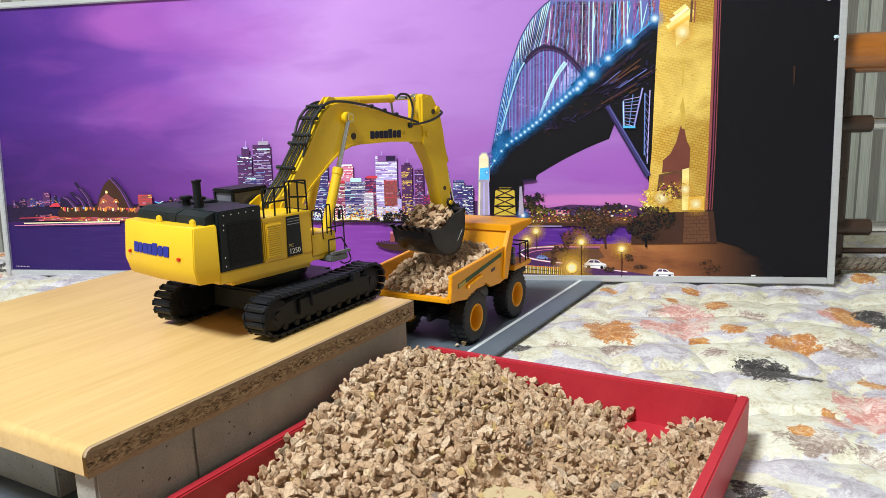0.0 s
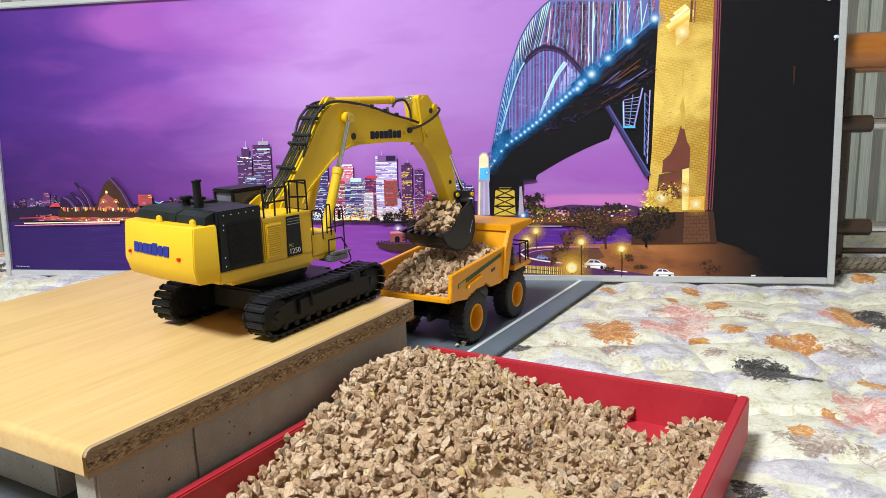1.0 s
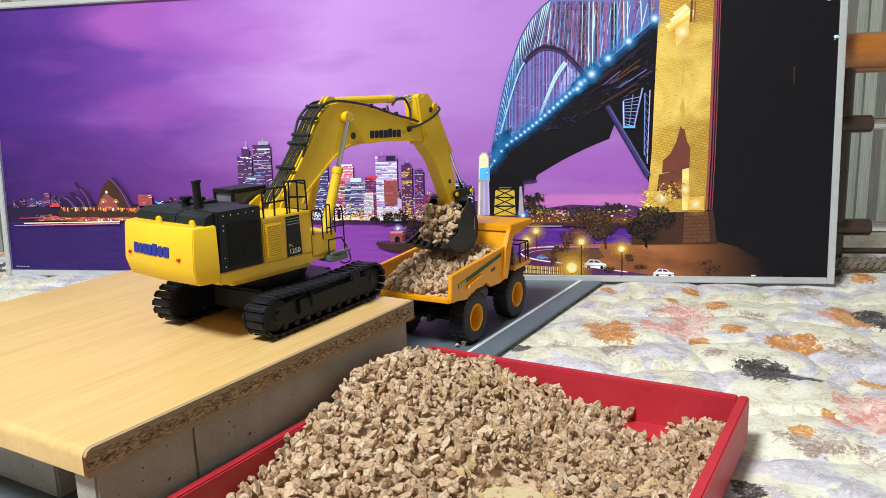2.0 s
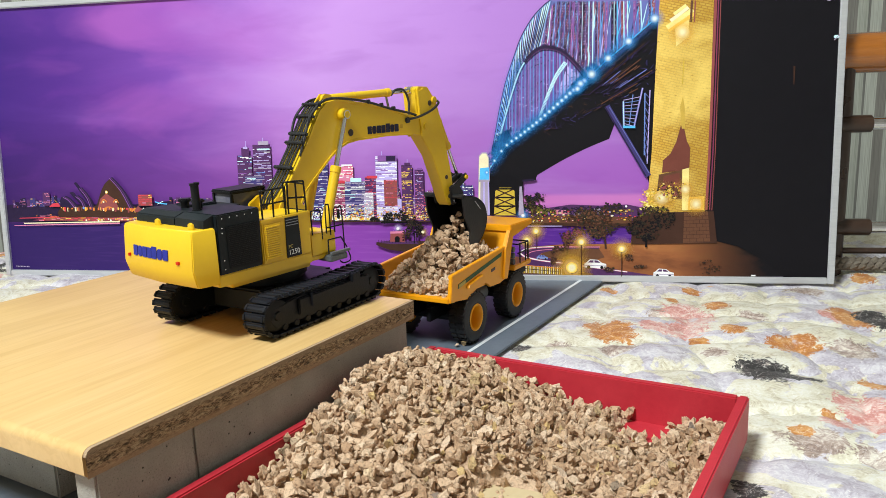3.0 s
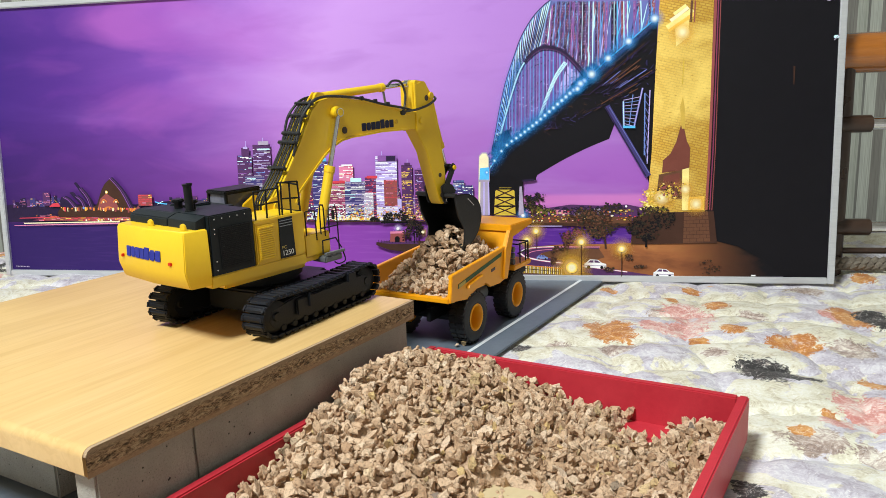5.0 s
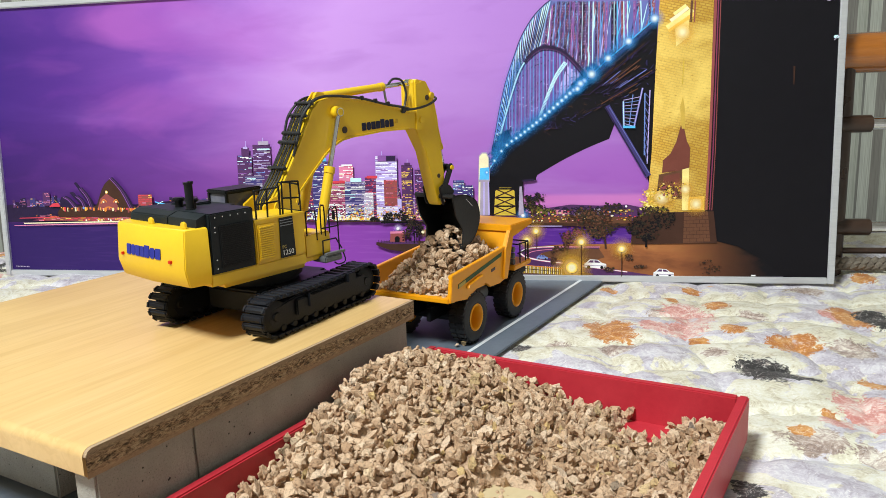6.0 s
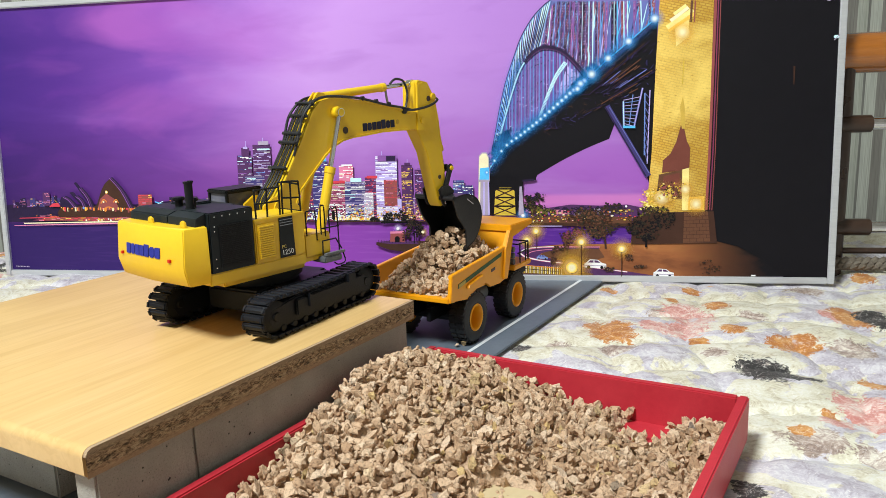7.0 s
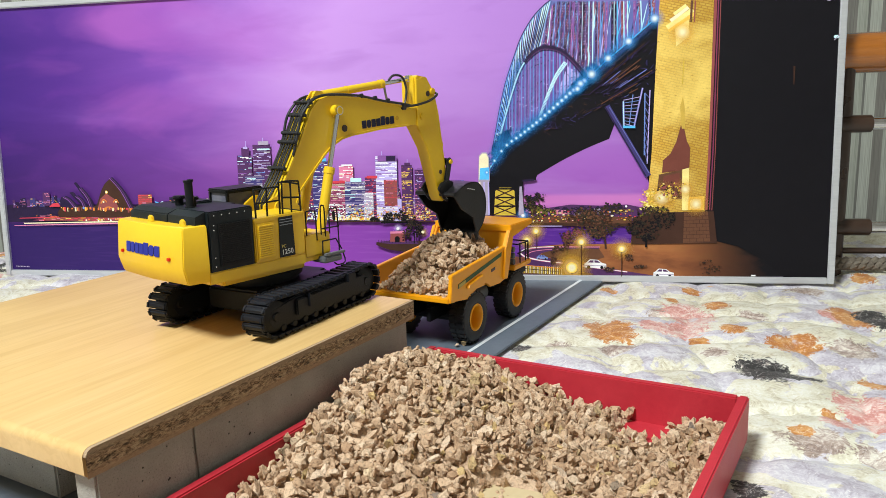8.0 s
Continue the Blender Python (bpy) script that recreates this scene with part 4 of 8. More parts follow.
    for q0, q1, body, lights, fill in (
            ((0.4206, 0.0884), (0.4444, 0.1901), "plum", cold, .32), ((0.4468, 0.0883), (0.4756, 0.2057), "plum", cold, .40), ((0.4319, 0.0884), (0.4637, 0.1579), "indigo", pale, .55), ((0.4598, 0.0883), (0.4781, 0.1525), "plum", cold, .4),
            ((0.4746, 0.0882), (0.4900, 0.1351), "plum", cold, .4), ((0.5241, 0.0881), (0.5429, 0.1415), "plum", warm, .4), ((0.5404, 0.0880), (0.5652, 0.1794), "indigo", cold, .42),
            ((0.5827, 0.0879), (0.6046, 0.1720), "rose", ("white", "cream", "rose", "red"), .5), ((0.5648, 0.0880), (0.5914, 0.1486), "wine", ("white", "cream", "rose", "white"), .62), ((0.5907, 0.0879), (0.6231, 0.1482), "indigo", pale, .7),
            ((0.6226, 0.0878), (0.6425, 0.1547), "plum", ("red", "rose", "lilac", "white"), .5), ((0.6394, 0.0878), (0.6720, 0.1851), "lilac", ("white", "white", "white", "mauve", "plum"), .8), ((0.6515, 0.1107), (0.6718, 0.1501), "brick", ("red", "rose", "wine", "brick"), .5),
            ((0.6200, 0.0878), (0.6347, 0.1311), "grey", pale, .8), ((0.6786, 0.0876), (0.6947, 0.1714), "plum", ("amber", "rose", "rose", "lilac", "wine"), .45), ((0.6985, 0.0876), (0.7116, 0.1645), "plum", ("mauve", "rose", "lilac"), .45),
            ((0.7114, 0.0875), (0.7294, 0.1269), "plum", warm, .45), ((0.7557, 0.0874), (0.7720, 0.1480), "indigo", cold, .5), ((0.7692, 0.0874), (0.7852, 0.1404), "indigo", pale, .5), ((0.7311, 0.0875), (0.7530, 0.1209), "plum", warm, .45)):
        tower(b, rng, q0[0], q1[0], q0[1], q1[1], body, lights, fill, 0.0015)
    caps = (((0.4287, 0.1895), (0.4414, 0.2013), "plum"), ((0.4321, 0.1998), (0.4387, 0.2031), "lilac"), ((0.4563, 0.2053), (0.4731, 0.2109), "grey"), ((0.4541, 0.1976), (0.4743, 0.1998), "pale_cyan"), ((0.5464, 0.1789), (0.5636, 0.1837), "cyan"), ((0.5870, 0.1715), (0.6038, 0.1737), "white"), ((0.6002, 0.1476), (0.6171, 0.1533), "pale_cyan"), ((0.5673, 0.1455), (0.5914, 0.1494), "red"), ((0.6258, 0.1524), (0.6417, 0.1564), "red"), ((0.6433, 0.1773), (0.6720, 0.1859), "mauve"), ((0.6563, 0.1779), (0.6703, 0.1851), "deep"), ((0.6836, 0.1708), (0.6923, 0.1748), "plum"), ((0.7022, 0.1638), (0.7100, 0.1670), "mauve"), ((0.6717, 0.0877), (0.6779, 0.1215), "lilac"))
    for q0, q1, ink in caps:
        b.rect(q0[0], q0[1], q1[0], q1[1], ink, 0.00003)
    for p, q in (((0.4359, 0.2023), (0.4365, 0.2117)), ((0.4640, 0.2102), (0.4643, 0.2162)), ((0.6496, 0.1863), (0.6498, 0.1922)), ((0.6880, 0.1749), (0.6881, 0.1798))):
        b.line((p, q), 0.0008, "lilac")
    for k in range(620):
        # lit quays at the foot of the towers, warmer to one side
        t = rng.random()
        x, y = along(((0.5288, 0.0915), (0.7226, 0.0909)), t)
        y += rng.uniform(-0.003, 0.026) * rng.random()
        s = rng.uniform(0.0006, 0.0020)
        b.rect(x, y, x + s * 1.4, y + s, rng.choice(("cream", "white", "pale_cyan", "lilac", "white") if t < 0.35 else ("cream", "amber", "orange", "rose", "brick", "gold")), 0.0000006)
    for k in range(120):
        x, y = along(((0.5694, 0.0905), (0.6578, 0.0903)), rng.random())
        b.rect(x, y, x + 0.0014, y + rng.uniform(0.001, 0.005), rng.choice(("cream", "white", "amber")), 0.0000006)
    b.line(((0.5287, 0.0889), (0.7268, 0.0875)), 0.0016, "umber")
    for (x, y), rx, ry in (((0.6579, 0.0928), 0.010, 0.007), ((0.6763, 0.0961), 0.010, 0.010), ((0.6359, 0.0903), 0.006, 0.004)):
        b.tuft(x, y, rx, ry, ("leaf", "night", "night"), 190, 0.0022, rng)
    b.line(((0.6455, 0.0869), (0.6872, 0.0868)), 0.0024, "night")
    # wooded point, little fort and its jetty
    b.poly(((0.6373, 0.0526), (0.6374, 0.0569), (0.6656, 0.0595), (0.7176, 0.0587), (0.7206, 0.0417), (0.6912, 0.0407), (0.6564, 0.0457)), "umber")
    b.poly(((0.6374, 0.0569), (0.6656, 0.0604), (0.7020, 0.0579), (0.7019, 0.0544), (0.6567, 0.0543)), "plum")
    for k in range(16):
        x, y = along(((0.6409, 0.0560), (0.7046, 0.0553)), k / 15)
        b.rect(x, y, x + 0.0005, y + 0.0045, "night", 0.000001)
    b.poly(((0.6585, 0.0578), (0.6598, 0.0706), (0.6816, 0.0715), (0.6812, 0.0570)), "brick")
    b.poly(((0.6589, 0.0698), (0.6599, 0.0732), (0.6817, 0.0740), (0.6816, 0.0706)), "rose")
    b.disc(*(0.6700, 0.0621), 0.0040, "night")
    b.rect(*(0.6664, 0.0569), *(0.6735, 0.0621), "night", 0.00002)
    b.tuft(*(0.6947, 0.0757), 0.0150, 0.0165, ("leaf", "night", "night", "umber"), 300, 0.0026, rng)
    b.line(((0.6963, 0.0706), (0.6959, 0.0553)), 0.0018, "night")
    LAMPS.append((*(0.6714, 0.0774), 0.009, "pale"))
    b.disc(*(0.6714, 0.0774), 0.0022, "white")
    LAMPS.append((*(0.7093, 0.0723), 0.009, "warm"))
    b.disc(*(0.7093, 0.0723), 0.0022, "cream")
    b.done("print_skyline", pic, "printed night city skyline with lit windows")

    # the arch bridge
    c = Art()
    outer = curve2(((0.8131, 0.1858), (0.8192, 0.2156), (0.8261, 0.2514), (0.8345, 0.2852), (0.8452, 0.3162), (0.8566, 0.3460), (0.8718, 0.3707), (0.8860, 0.3860), (0.8985, 0.3953)), 8)
    inner = curve2(((0.8197, 0.1873), (0.8274, 0.2186), (0.8358, 0.2479), (0.8449, 0.2770), (0.8547, 0.3025), (0.8668, 0.3200), (0.8795, 0.3303), (0.8929, 0.3321), (0.9085, 0.3276), (0.9218, 0.3178), (0.9343, 0.3042), (0.9460, 0.2891)), 8)
    deck = curve2(((0.8020, 0.1525), (0.8304, 0.1919), (0.8557, 0.2107), (0.8791, 0.2285), (0.9054, 0.2506), (0.9313, 0.2725), (0.9537, 0.2911), (0.9759, 0.3110), (1.0038, 0.3334), (1.0416, 0.3647)), 8)
    c.poly(((0.8003, 0.1493), *[(x, y) for x, y in deck], (1.0416, 0.3212), (1.0388, 0.2182), (1.0348, 0.1360), (1.0291, 0.1550), (0.9859, 0.2242), *curve2(((0.9784, 0.2032), (0.9504, 0.1920), (0.9165, 0.1759), (0.8780, 0.1540)), 5), (0.8755, 0.1491), (0.8609, 0.1461), (0.8018, 0.1435)), "night")
    low_deck = [p for p in deck if (0.8287, 0.1904)[0] < p[0] < along(deck, 0.64)[0]]
    c.poly(list(inner) + low_deck[::-1], "dusk")
    c.poly(((0.9054, 0.2475), (0.9109, 0.2802), (0.9203, 0.3047), (0.9343, 0.2964), (0.9452, 0.2868), (0.9313, 0.2717)), "lilac", 0.00001)
    for k in range(520):
        # far steelwork within the arch
        x, y = along(deck, rng.random() * 0.62)
        top = min((abs(p[0] - x), p[1]) for p in inner)[1]
        if top < y + 0.004:
            continue
        yy = rng.uniform(y, top - 0.002)
        c.line(((x, yy), (x + rng.uniform(-0.004, 0.007), yy + rng.uniform(-0.002, 0.004))), rng.uniform(0.0005, 0.0010), rng.choice(("indigo", "lilac", "plum", "deep", "mauve", "mauve", "arch_blue")), lift=0.0000005)
    for k in range(30):
        x, y = along(deck, 0.06 + 0.58 * k / 29)
        top = min((abs(p[0] - x), p[1]) for p in inner)[1]
        if top > y:
            c.line(((x, y), (x + 0.0008, top)), 0.0013, ("arch_blue", "indigo", "steel_blue")[k % 3], lift=0.000001)
            c.line(((x + 0.0012, y), (x + 0.0020, top)), 0.0006, ("cyan", "lilac", "steel_blue")[k % 3], lift=0.000001)
    far = curve2(((0.8775, 0.2245), (0.8855, 0.2465), (0.8951, 0.2706), (0.9054, 0.2929), (0.9179, 0.3102)), 6)
    c.line(far, 0.0030, "pale_cyan", 0.0060)
    for k in range(16):
        (x, y), (x2, y2) = along(far, k / 16), along(far, (k + 1) / 16)
        c.line(((x - 0.0015, y), (x2 + 0.0022, y2)), 0.0007, "arch_blue", lift=0.000001)
    # the nearer truss: columns of riveted members, close together
    c.poly(outer[38:] + [(1.0427, 0.3877), (1.0416, 0.3647)] + [p for p in deck[::-1] if p[0] > (0.9452, 0.2868)[0]] + inner[:35:-1], "arch_blue")
    n = 58
    for k in range(n):
        t = k / (n - 1)
        foot = along([p for p in inner if p[0] > (0.8668, 0.3200)[0]] + [p for p in deck if p[0] > (0.9483, 0.2882)[0]], t)
        head = (foot[0] + 0.010 * (1 - t) - 0.002 + (0.012 if k % 3 == 0 else 0), min(along(((0.9008, 0.3952), (1.0420, 0.3877)), t)[1], along(outer, 0.60 + 0.4 * min(1, t * 3.2))[1] + 0.004 * t))
        if head[1] < foot[1] + 0.004:
            continue
        w = rng.uniform(0.0016, 0.0034)
        c.line((foot, head), w, rng.choice(("plum", "brick", "mauve", "deep", "indigo", "deep")), lift=0.000002)
        m = int((head[1] - foot[1]) / 0.0036)
        for j in range(m):
            # rivet holes and lacing
            p, q = along((foot, head), (j + 0.2) / m), along((foot, head), (j + 0.7) / m)
            c.line(((p[0] - w * 0.3, p[1]), (q[0] + w * 0.3, q[1])), 0.0008, rng.choice(("mauve", "rose", "grey", "night", "lilac")), lift=0.0000008)
        c.line(((foot[0] + 0.0028, foot[1] + 0.002), (head[0] + 0.0022, head[1])), rng.uniform(0.0008, 0.0016), rng.choice(("pale_cyan", "steel_blue", "lilac", "arch_blue", "cyan", "mauve")), lift=0.000002)
        if k % 4 == 1:
            c.line(((foot[0] + 0.001, foot[1]), (head[0] + 0.011, foot[1] + (head[1] - foot[1]) * 0.9)), 0.0020, rng.choice(("pale_cyan", "lilac", "cyan")), 0.0008, lift=0.000002)
    # lattice between the chords of the farther truss
    c.poly(outer + [p for p in inner[:46]][::-1], "arch_blue", 0.00001)
    n = 34
    for k in range(n):
        s0, s1 = k / n, (k + 1) / n
        p, p2 = along(outer, s0), along(outer, s1)
        q, q2 = along(inner, s0 * 0.56), along(inner, s1 * 0.56)
        c.line((p, q), 0.0032, "deep", 0.0020, lift=0.000003)
        c.line((p, q2), 0.0016, rng.choice(("lilac", "pale_cyan", "steel_blue", "pale_cyan")), lift=0.000003)
        c.line((q, p2), 0.0011, rng.choice(("indigo", "steel_blue", "deep")), lift=0.000003)
        c.line(((p[0] + 0.0012, p[1]), (q[0] + 0.0010, q[1])), 0.0012, rng.choice(("pale_cyan", "white", "lilac", "steel_blue")), lift=0.000003)
        mid, mid2 = along((p, q), 0.5), along((p2, q2), 0.5)
        c.line((mid, mid2), 0.0009, "steel_blue", lift=0.000002)
    for k in range(26):
        x, y = along(outer, k / 26)
        if k < 14:
            LAMPS.append((x + 0.006, y - 0.005, 0.016, "haze"))
        x, y = along(deck, 0.04 + 0.93 * k / 26)
        LAMPS.append((x - 0.001, y + 0.005, 0.018, "haze"))
    c.line(outer, 0.0020, "steel_blue", 0.0012)
    c.line([(x - 0.0009, y + 0.0005) for x, y in outer], 0.0008, "deep", 0.0014)
    c.line(inner[:44], 0.0022, "pale_cyan", 0.0020)
    c.line(inner[36:], 0.0040, "deep", 0.0070)
    c.line([(x + 0.001, y - 0.0028) for x, y in inner[40:]], 0.0012, "plum", 0.0016)
    c.line(deck, 0.0022, "cyan", 0.0040)
    c.line([(x, y - 0.0032) for x, y in deck], 0.0026, "deep", 0.0060)
    for k in range(46):
        t = 0.02 + 0.62 * (k / 46) ** 0.85
        x, y = along(deck, t)
        c.disc(x, y + 0.0012, 0.0012 + 0.0010 * t, "pale_cyan", 8, lift=0.000004)
        if k % 2 == 0:
            LAMPS.append((x, y + 0.0012, 0.0055 + 0.006 * t, "blue"))
    for (x, y), r in (((0.9537, 0.2926), 0.0062), ((0.9759, 0.3133), 0.0050), ((1.0031, 0.3350), 0.0054), ((1.0372, 0.3634), 0.0060), ((0.9383, 0.2800), 0.0050), ((0.9344, 0.2732), 0.0040)):
        c.disc(x, y, r * 0.46, "white")
        LAMPS.append((x, y, r * 2.6, "blue"))
    # girders under the deck
    for k in range(26):
        p, q = along(((0.9250, 0.2579), (0.9718, 0.2471)), k / 26), along(((1.0403, 0.3573), (1.0401, 0.2758)), k / 26)
        s0, s1 = sorted((rng.uniform(0, 0.8), rng.uniform(0.3, 1.0)))
        c.line((along((p, q), s0), along((p, q), s1)), rng.uniform(0.0005, 0.0015), rng.choice(("umber", "umber", "deep", "deep", "arch_blue", "brown")), lift=0.000002)
    for k in range(150):
        t = rng.random()
        x, y = along(((0.8854, 0.2220), (1.0359, 0.3063)), t)
        y -= rng.uniform(-0.004 - 0.03 * t, 0.012 + 0.022 * t)
        c.line(((x, y), (x + rng.uniform(-0.004, 0.012), y + rng.uniform(-0.004, 0.008))), rng.uniform(0.0004, 0.0009), rng.choice(("deep", "umber", "deep", "deep", "indigo")), lift=0.000001)
    for p, q, w, ink in (((0.9971, 0.2541), (0.9983, 0.2199), 0.0030, "arch_blue"), ((1.0228, 0.2718), (1.0121, 0.2196), 0.0026, "arch_blue"), ((0.9971, 0.2541), (0.9983, 0.2199), 0.0012, "pale_cyan"), ((1.0228, 0.2718), (1.0121, 0.2196), 0.0010, "lilac"), ((1.0100, 0.2630), (1.0052, 0.2198), 0.0012, "steel_blue"), ((1.0259, 0.2648), (1.0264, 0.1795), 0.0016, "steel_blue"), ((1.0327, 0.2684), (1.0304, 0.1676), 0.0014, "lilac")):
        c.line((p, q), w, ink)
    for k in range(9):
        c.line((along(((0.9971, 0.2557), (0.9983, 0.2199)), k / 9), along(((1.0214, 0.2649), (1.0121, 0.2196)), (k + 1) / 9)), 0.0008, ("lilac", "steel_blue")[k % 2])
        c.line((along(((1.0259, 0.2648), (1.0264, 0.1795)), k / 9), along(((1.0327, 0.2684), (1.0304, 0.1676)), (k + 1) / 9)), 0.0008, "arch_blue")
    c.line(((0.9968, 0.2192), (1.0136, 0.2188)), 0.0034, "cyan")
    c.line(((0.9749, 0.2486), (1.0016, 0.2027), (1.0322, 0.1503)), 0.0075, "indigo", 0.0085)
    c.line(((0.9726, 0.2471), (0.9993, 0.2012), (1.0292, 0.1503)), 0.0016, "deep")
    c.line(((0.9780, 0.2470), (1.0039, 0.2034), (1.0329, 0.1550)), 0.0010, "arch_blue")
    # the far towers of the bridge
    c.poly(((0.7912, 0.0965), (0.7926, 0.1387), (0.7941, 0.1829), (0.7983, 0.1877), (0.8057, 0.1876), (0.8089, 0.1810), (0.8101, 0.1385), (0.8103, 0.0964)), "grey")
    c.poly(((0.7936, 0.1485), (0.7949, 0.1812), (0.7991, 0.1861), (0.8049, 0.1859), (0.8081, 0.1794), (0.8077, 0.1484)), "cream")
    c.poly(((0.7945, 0.1485), (0.7955, 0.1649), (0.8088, 0.1663), (0.8085, 0.1484)), "cyan")
    for x in (0, 1, 2):
        p, q = along(((0.7936, 0.1453), (0.8101, 0.1451)), x / 2.6 + 0.08), along(((0.7920, 0.0973), (0.8104, 0.0972)), x / 2.6 + 0.08)
        c.line((p, q), 0.0022, "cream" if x == 0 else "lilac", 0.0026)
    c.poly(((0.8085, 0.1434), (0.8102, 0.1500), (0.8585, 0.1518), (0.8557, 0.0962), (0.8095, 0.0964)), "night")
    c.poly(((0.8153, 0.0964), (0.8174, 0.1318), (0.8232, 0.1367), (0.8405, 0.1365), (0.8453, 0.1316), (0.8467, 0.0962)), "gold")
    for k in range(3):
        l0, l1 = along(((0.8153, 0.0972), (0.8174, 0.1351)), k / 3), along(((0.8153, 0.0972), (0.8174, 0.1351)), (k + 1) / 3)
        r0, r1 = along(((0.8467, 0.0971), (0.8454, 0.1348)), k / 3), along(((0.8467, 0.0971), (0.8454, 0.1348)), (k + 1) / 3)
        c.line((l0, r1), 0.0017, "umber")
        c.line((r0, l1), 0.0017, "umber")
        c.line((l1, r1), 0.0022, "night")
    c.poly(((0.8508, 0.0962), (0.8527, 0.1380), (0.8560, 0.1380), (0.8590, 0.0962)), "grey")
    c.line(((0.8101, 0.1451), (0.8763, 0.1491)), 0.0046, "night")
    c.line(((0.8569, 0.1461), (0.8731, 0.1475)), 0.0030, "deep")
    LAMPS.append((*(0.8573, 0.0962), 0.012, "blue"))
    c.disc(*(0.8573, 0.0962), 0.0022, "white")
    c.done("print_bridge", pic, "printed blue-lit steel arch bridge")

    # near bank: lawn, road, trees, lamps
    lawn = bmesh.new()
    lawn.faces.new([lawn.verts.new((x, y, 0.0024)) for x, y in ((0.8352, 0.0086), (0.8495, 0.0406), (0.8644, 0.0498), (0.9173, 0.0541), (0.9654, 0.0542), (1.0111, 0.0560), (1.1124, 0.0626), (1.1500, 0.0610), (1.1952, 0.0406), (1.2257, 0.0100), (0.9975, 0.0069))])
    part("print_lawn", lawn, lawn_material(), pic, "printed lamplit brown lawn")
    d = Art()
    d.z = 0.0022
    d.poly(((0.8573, 0.0822), (0.8590, 0.1003), (0.8932, 0.1067), (0.9253, 0.1113), (0.9650, 0.1095), (1.0042, 0.1108), (1.0275, 0.1058), (1.0279, 0.0818)), "plum")
    d.poly(((0.8573, 0.0822), (0.8606, 0.0921), (0.9173, 0.0959), (1.0106, 0.0931), (1.0108, 0.0818)), "brown")
    for k in range(16):
        # villas on the far bank
        x, y = along(((0.8915, 0.0969), (0.9996, 0.0996)), k / 16 + rng.uniform(0, 0.03))
        w, h = rng.uniform(0.006, 0.014), rng.uniform(0.003, 0.007)
        d.rect(x, y, x + w, y + h, rng.choice(("brown", "mauve", "rose", "grey")), 0.00001)
        d.poly(((x - 0.001, y + h), (x + w + 0.001, y + h), (x + w * 0.7, y + h + 0.004), (x + w * 0.3, y + h + 0.004)), rng.choice(("plum", "mauve", "deep")), 0.00001)
        for _ in range(4):
            xx = x + rng.uniform(0, w)
            d.rect(xx, y + 0.001, xx + 0.0012, y + 0.0028, rng.choice(("cream", "amber", "orange")), 0.000001)
    for (x, y), rx, ry, n, inks in (((0.8738, 0.1215), 0.012, 0.007, 130, ("leaf", "night", "deep")), ((0.8754, 0.1117), 0.017, 0.010, 220, ("leaf", "night", "umber", "leaf")), ((0.8704, 0.1002), 0.014, 0.009, 150, ("olive", "leaf", "umber")), ((0.9492, 0.1031), 0.045, 0.005, 170, ("deep", "leaf", "plum")), ((0.9839, 0.1029), 0.018, 0.009, 170, ("leaf", "deep", "umber")), ((0.8891, 0.1001), 0.014, 0.006, 110, ("olive", "leaf"))):
        d.tuft(x, y, rx, ry, inks, n, 0.0026, rng)
    d.line(((0.8573, 0.0830), (1.0108, 0.0818)), 0.0040, "umber")
    for _ in range(130):
        x, y = along(((0.8622, 0.0921), (1.0160, 0.0947)), rng.random())
        y += rng.uniform(-0.007, 0.008)
        s = rng.uniform(0.0007, 0.0020)
        d.rect(x, y, x + s * 1.5, y + s, rng.choice(("amber", "cream", "gold", "orange", "olive", "rose", "lilac", "red")), 0.000001)
    d.line(((0.8622, 0.0805), (0.9133, 0.0804)), 0.0012, "lilac")
    d.disc(*(1.0026, 0.1084), 0.0016, "white")
    d.z = 0.0026
    # the curved road and its streaks of traffic light
    d.poly(curve2(((0.8352, 0.0086), (0.8420, 0.0288), (0.8529, 0.0423), (0.8726, 0.0482), (0.9174, 0.0508), (0.9654, 0.0510)), 5) + curve2(((0.9654, 0.0477), (0.9174, 0.0467), (0.8890, 0.0424), (0.8832, 0.0374), (0.9093, 0.0309), (0.9496, 0.0246), (1.0053, 0.0151), (1.0445, 0.0090)), 5) + [(0.9975, 0.0060), (0.9174, 0.0060)], "plum")
    d.poly(curve2(((0.8832, 0.0374), (0.8890, 0.0424), (0.9174, 0.0467), (0.9654, 0.0477)), 5) + [(0.9735, 0.0354), (0.9496, 0.0279), (0.9093, 0.0318)], "brown")
    for pts, w, ink in ((((0.8529, 0.0406), (0.8578, 0.0448), (0.8726, 0.0482), (0.9052, 0.0500), (0.9670, 0.0501)), 0.0022, "rose"), (((0.8529, 0.0415), (0.8578, 0.0456), (0.8726, 0.0490), (0.9052, 0.0508)), 0.0014, "white"), (((0.8611, 0.0381), (0.8710, 0.0432), (0.8890, 0.0458), (0.9093, 0.0467)), 0.0012, "rose"), (((0.8529, 0.0406), (0.8619, 0.0348), (0.8848, 0.0299), (0.9174, 0.0260), (0.9576, 0.0205), (1.0053, 0.0143)), 0.0030, "rose"), (((0.8529, 0.0406), (0.8619, 0.0348), (0.8848, 0.0299), (0.9174, 0.0260), (0.9576, 0.0205), (1.0053, 0.0143)), 0.0015, "white")):
        line = curve2(pts, 6)
        d.line(line, w, ink, w * 0.6)
    d.poly(((0.8477, 0.0104), (0.8494, 0.0238), (0.9174, 0.0177), (0.9577, 0.0114), (0.9577, 0.0073)), "brown")
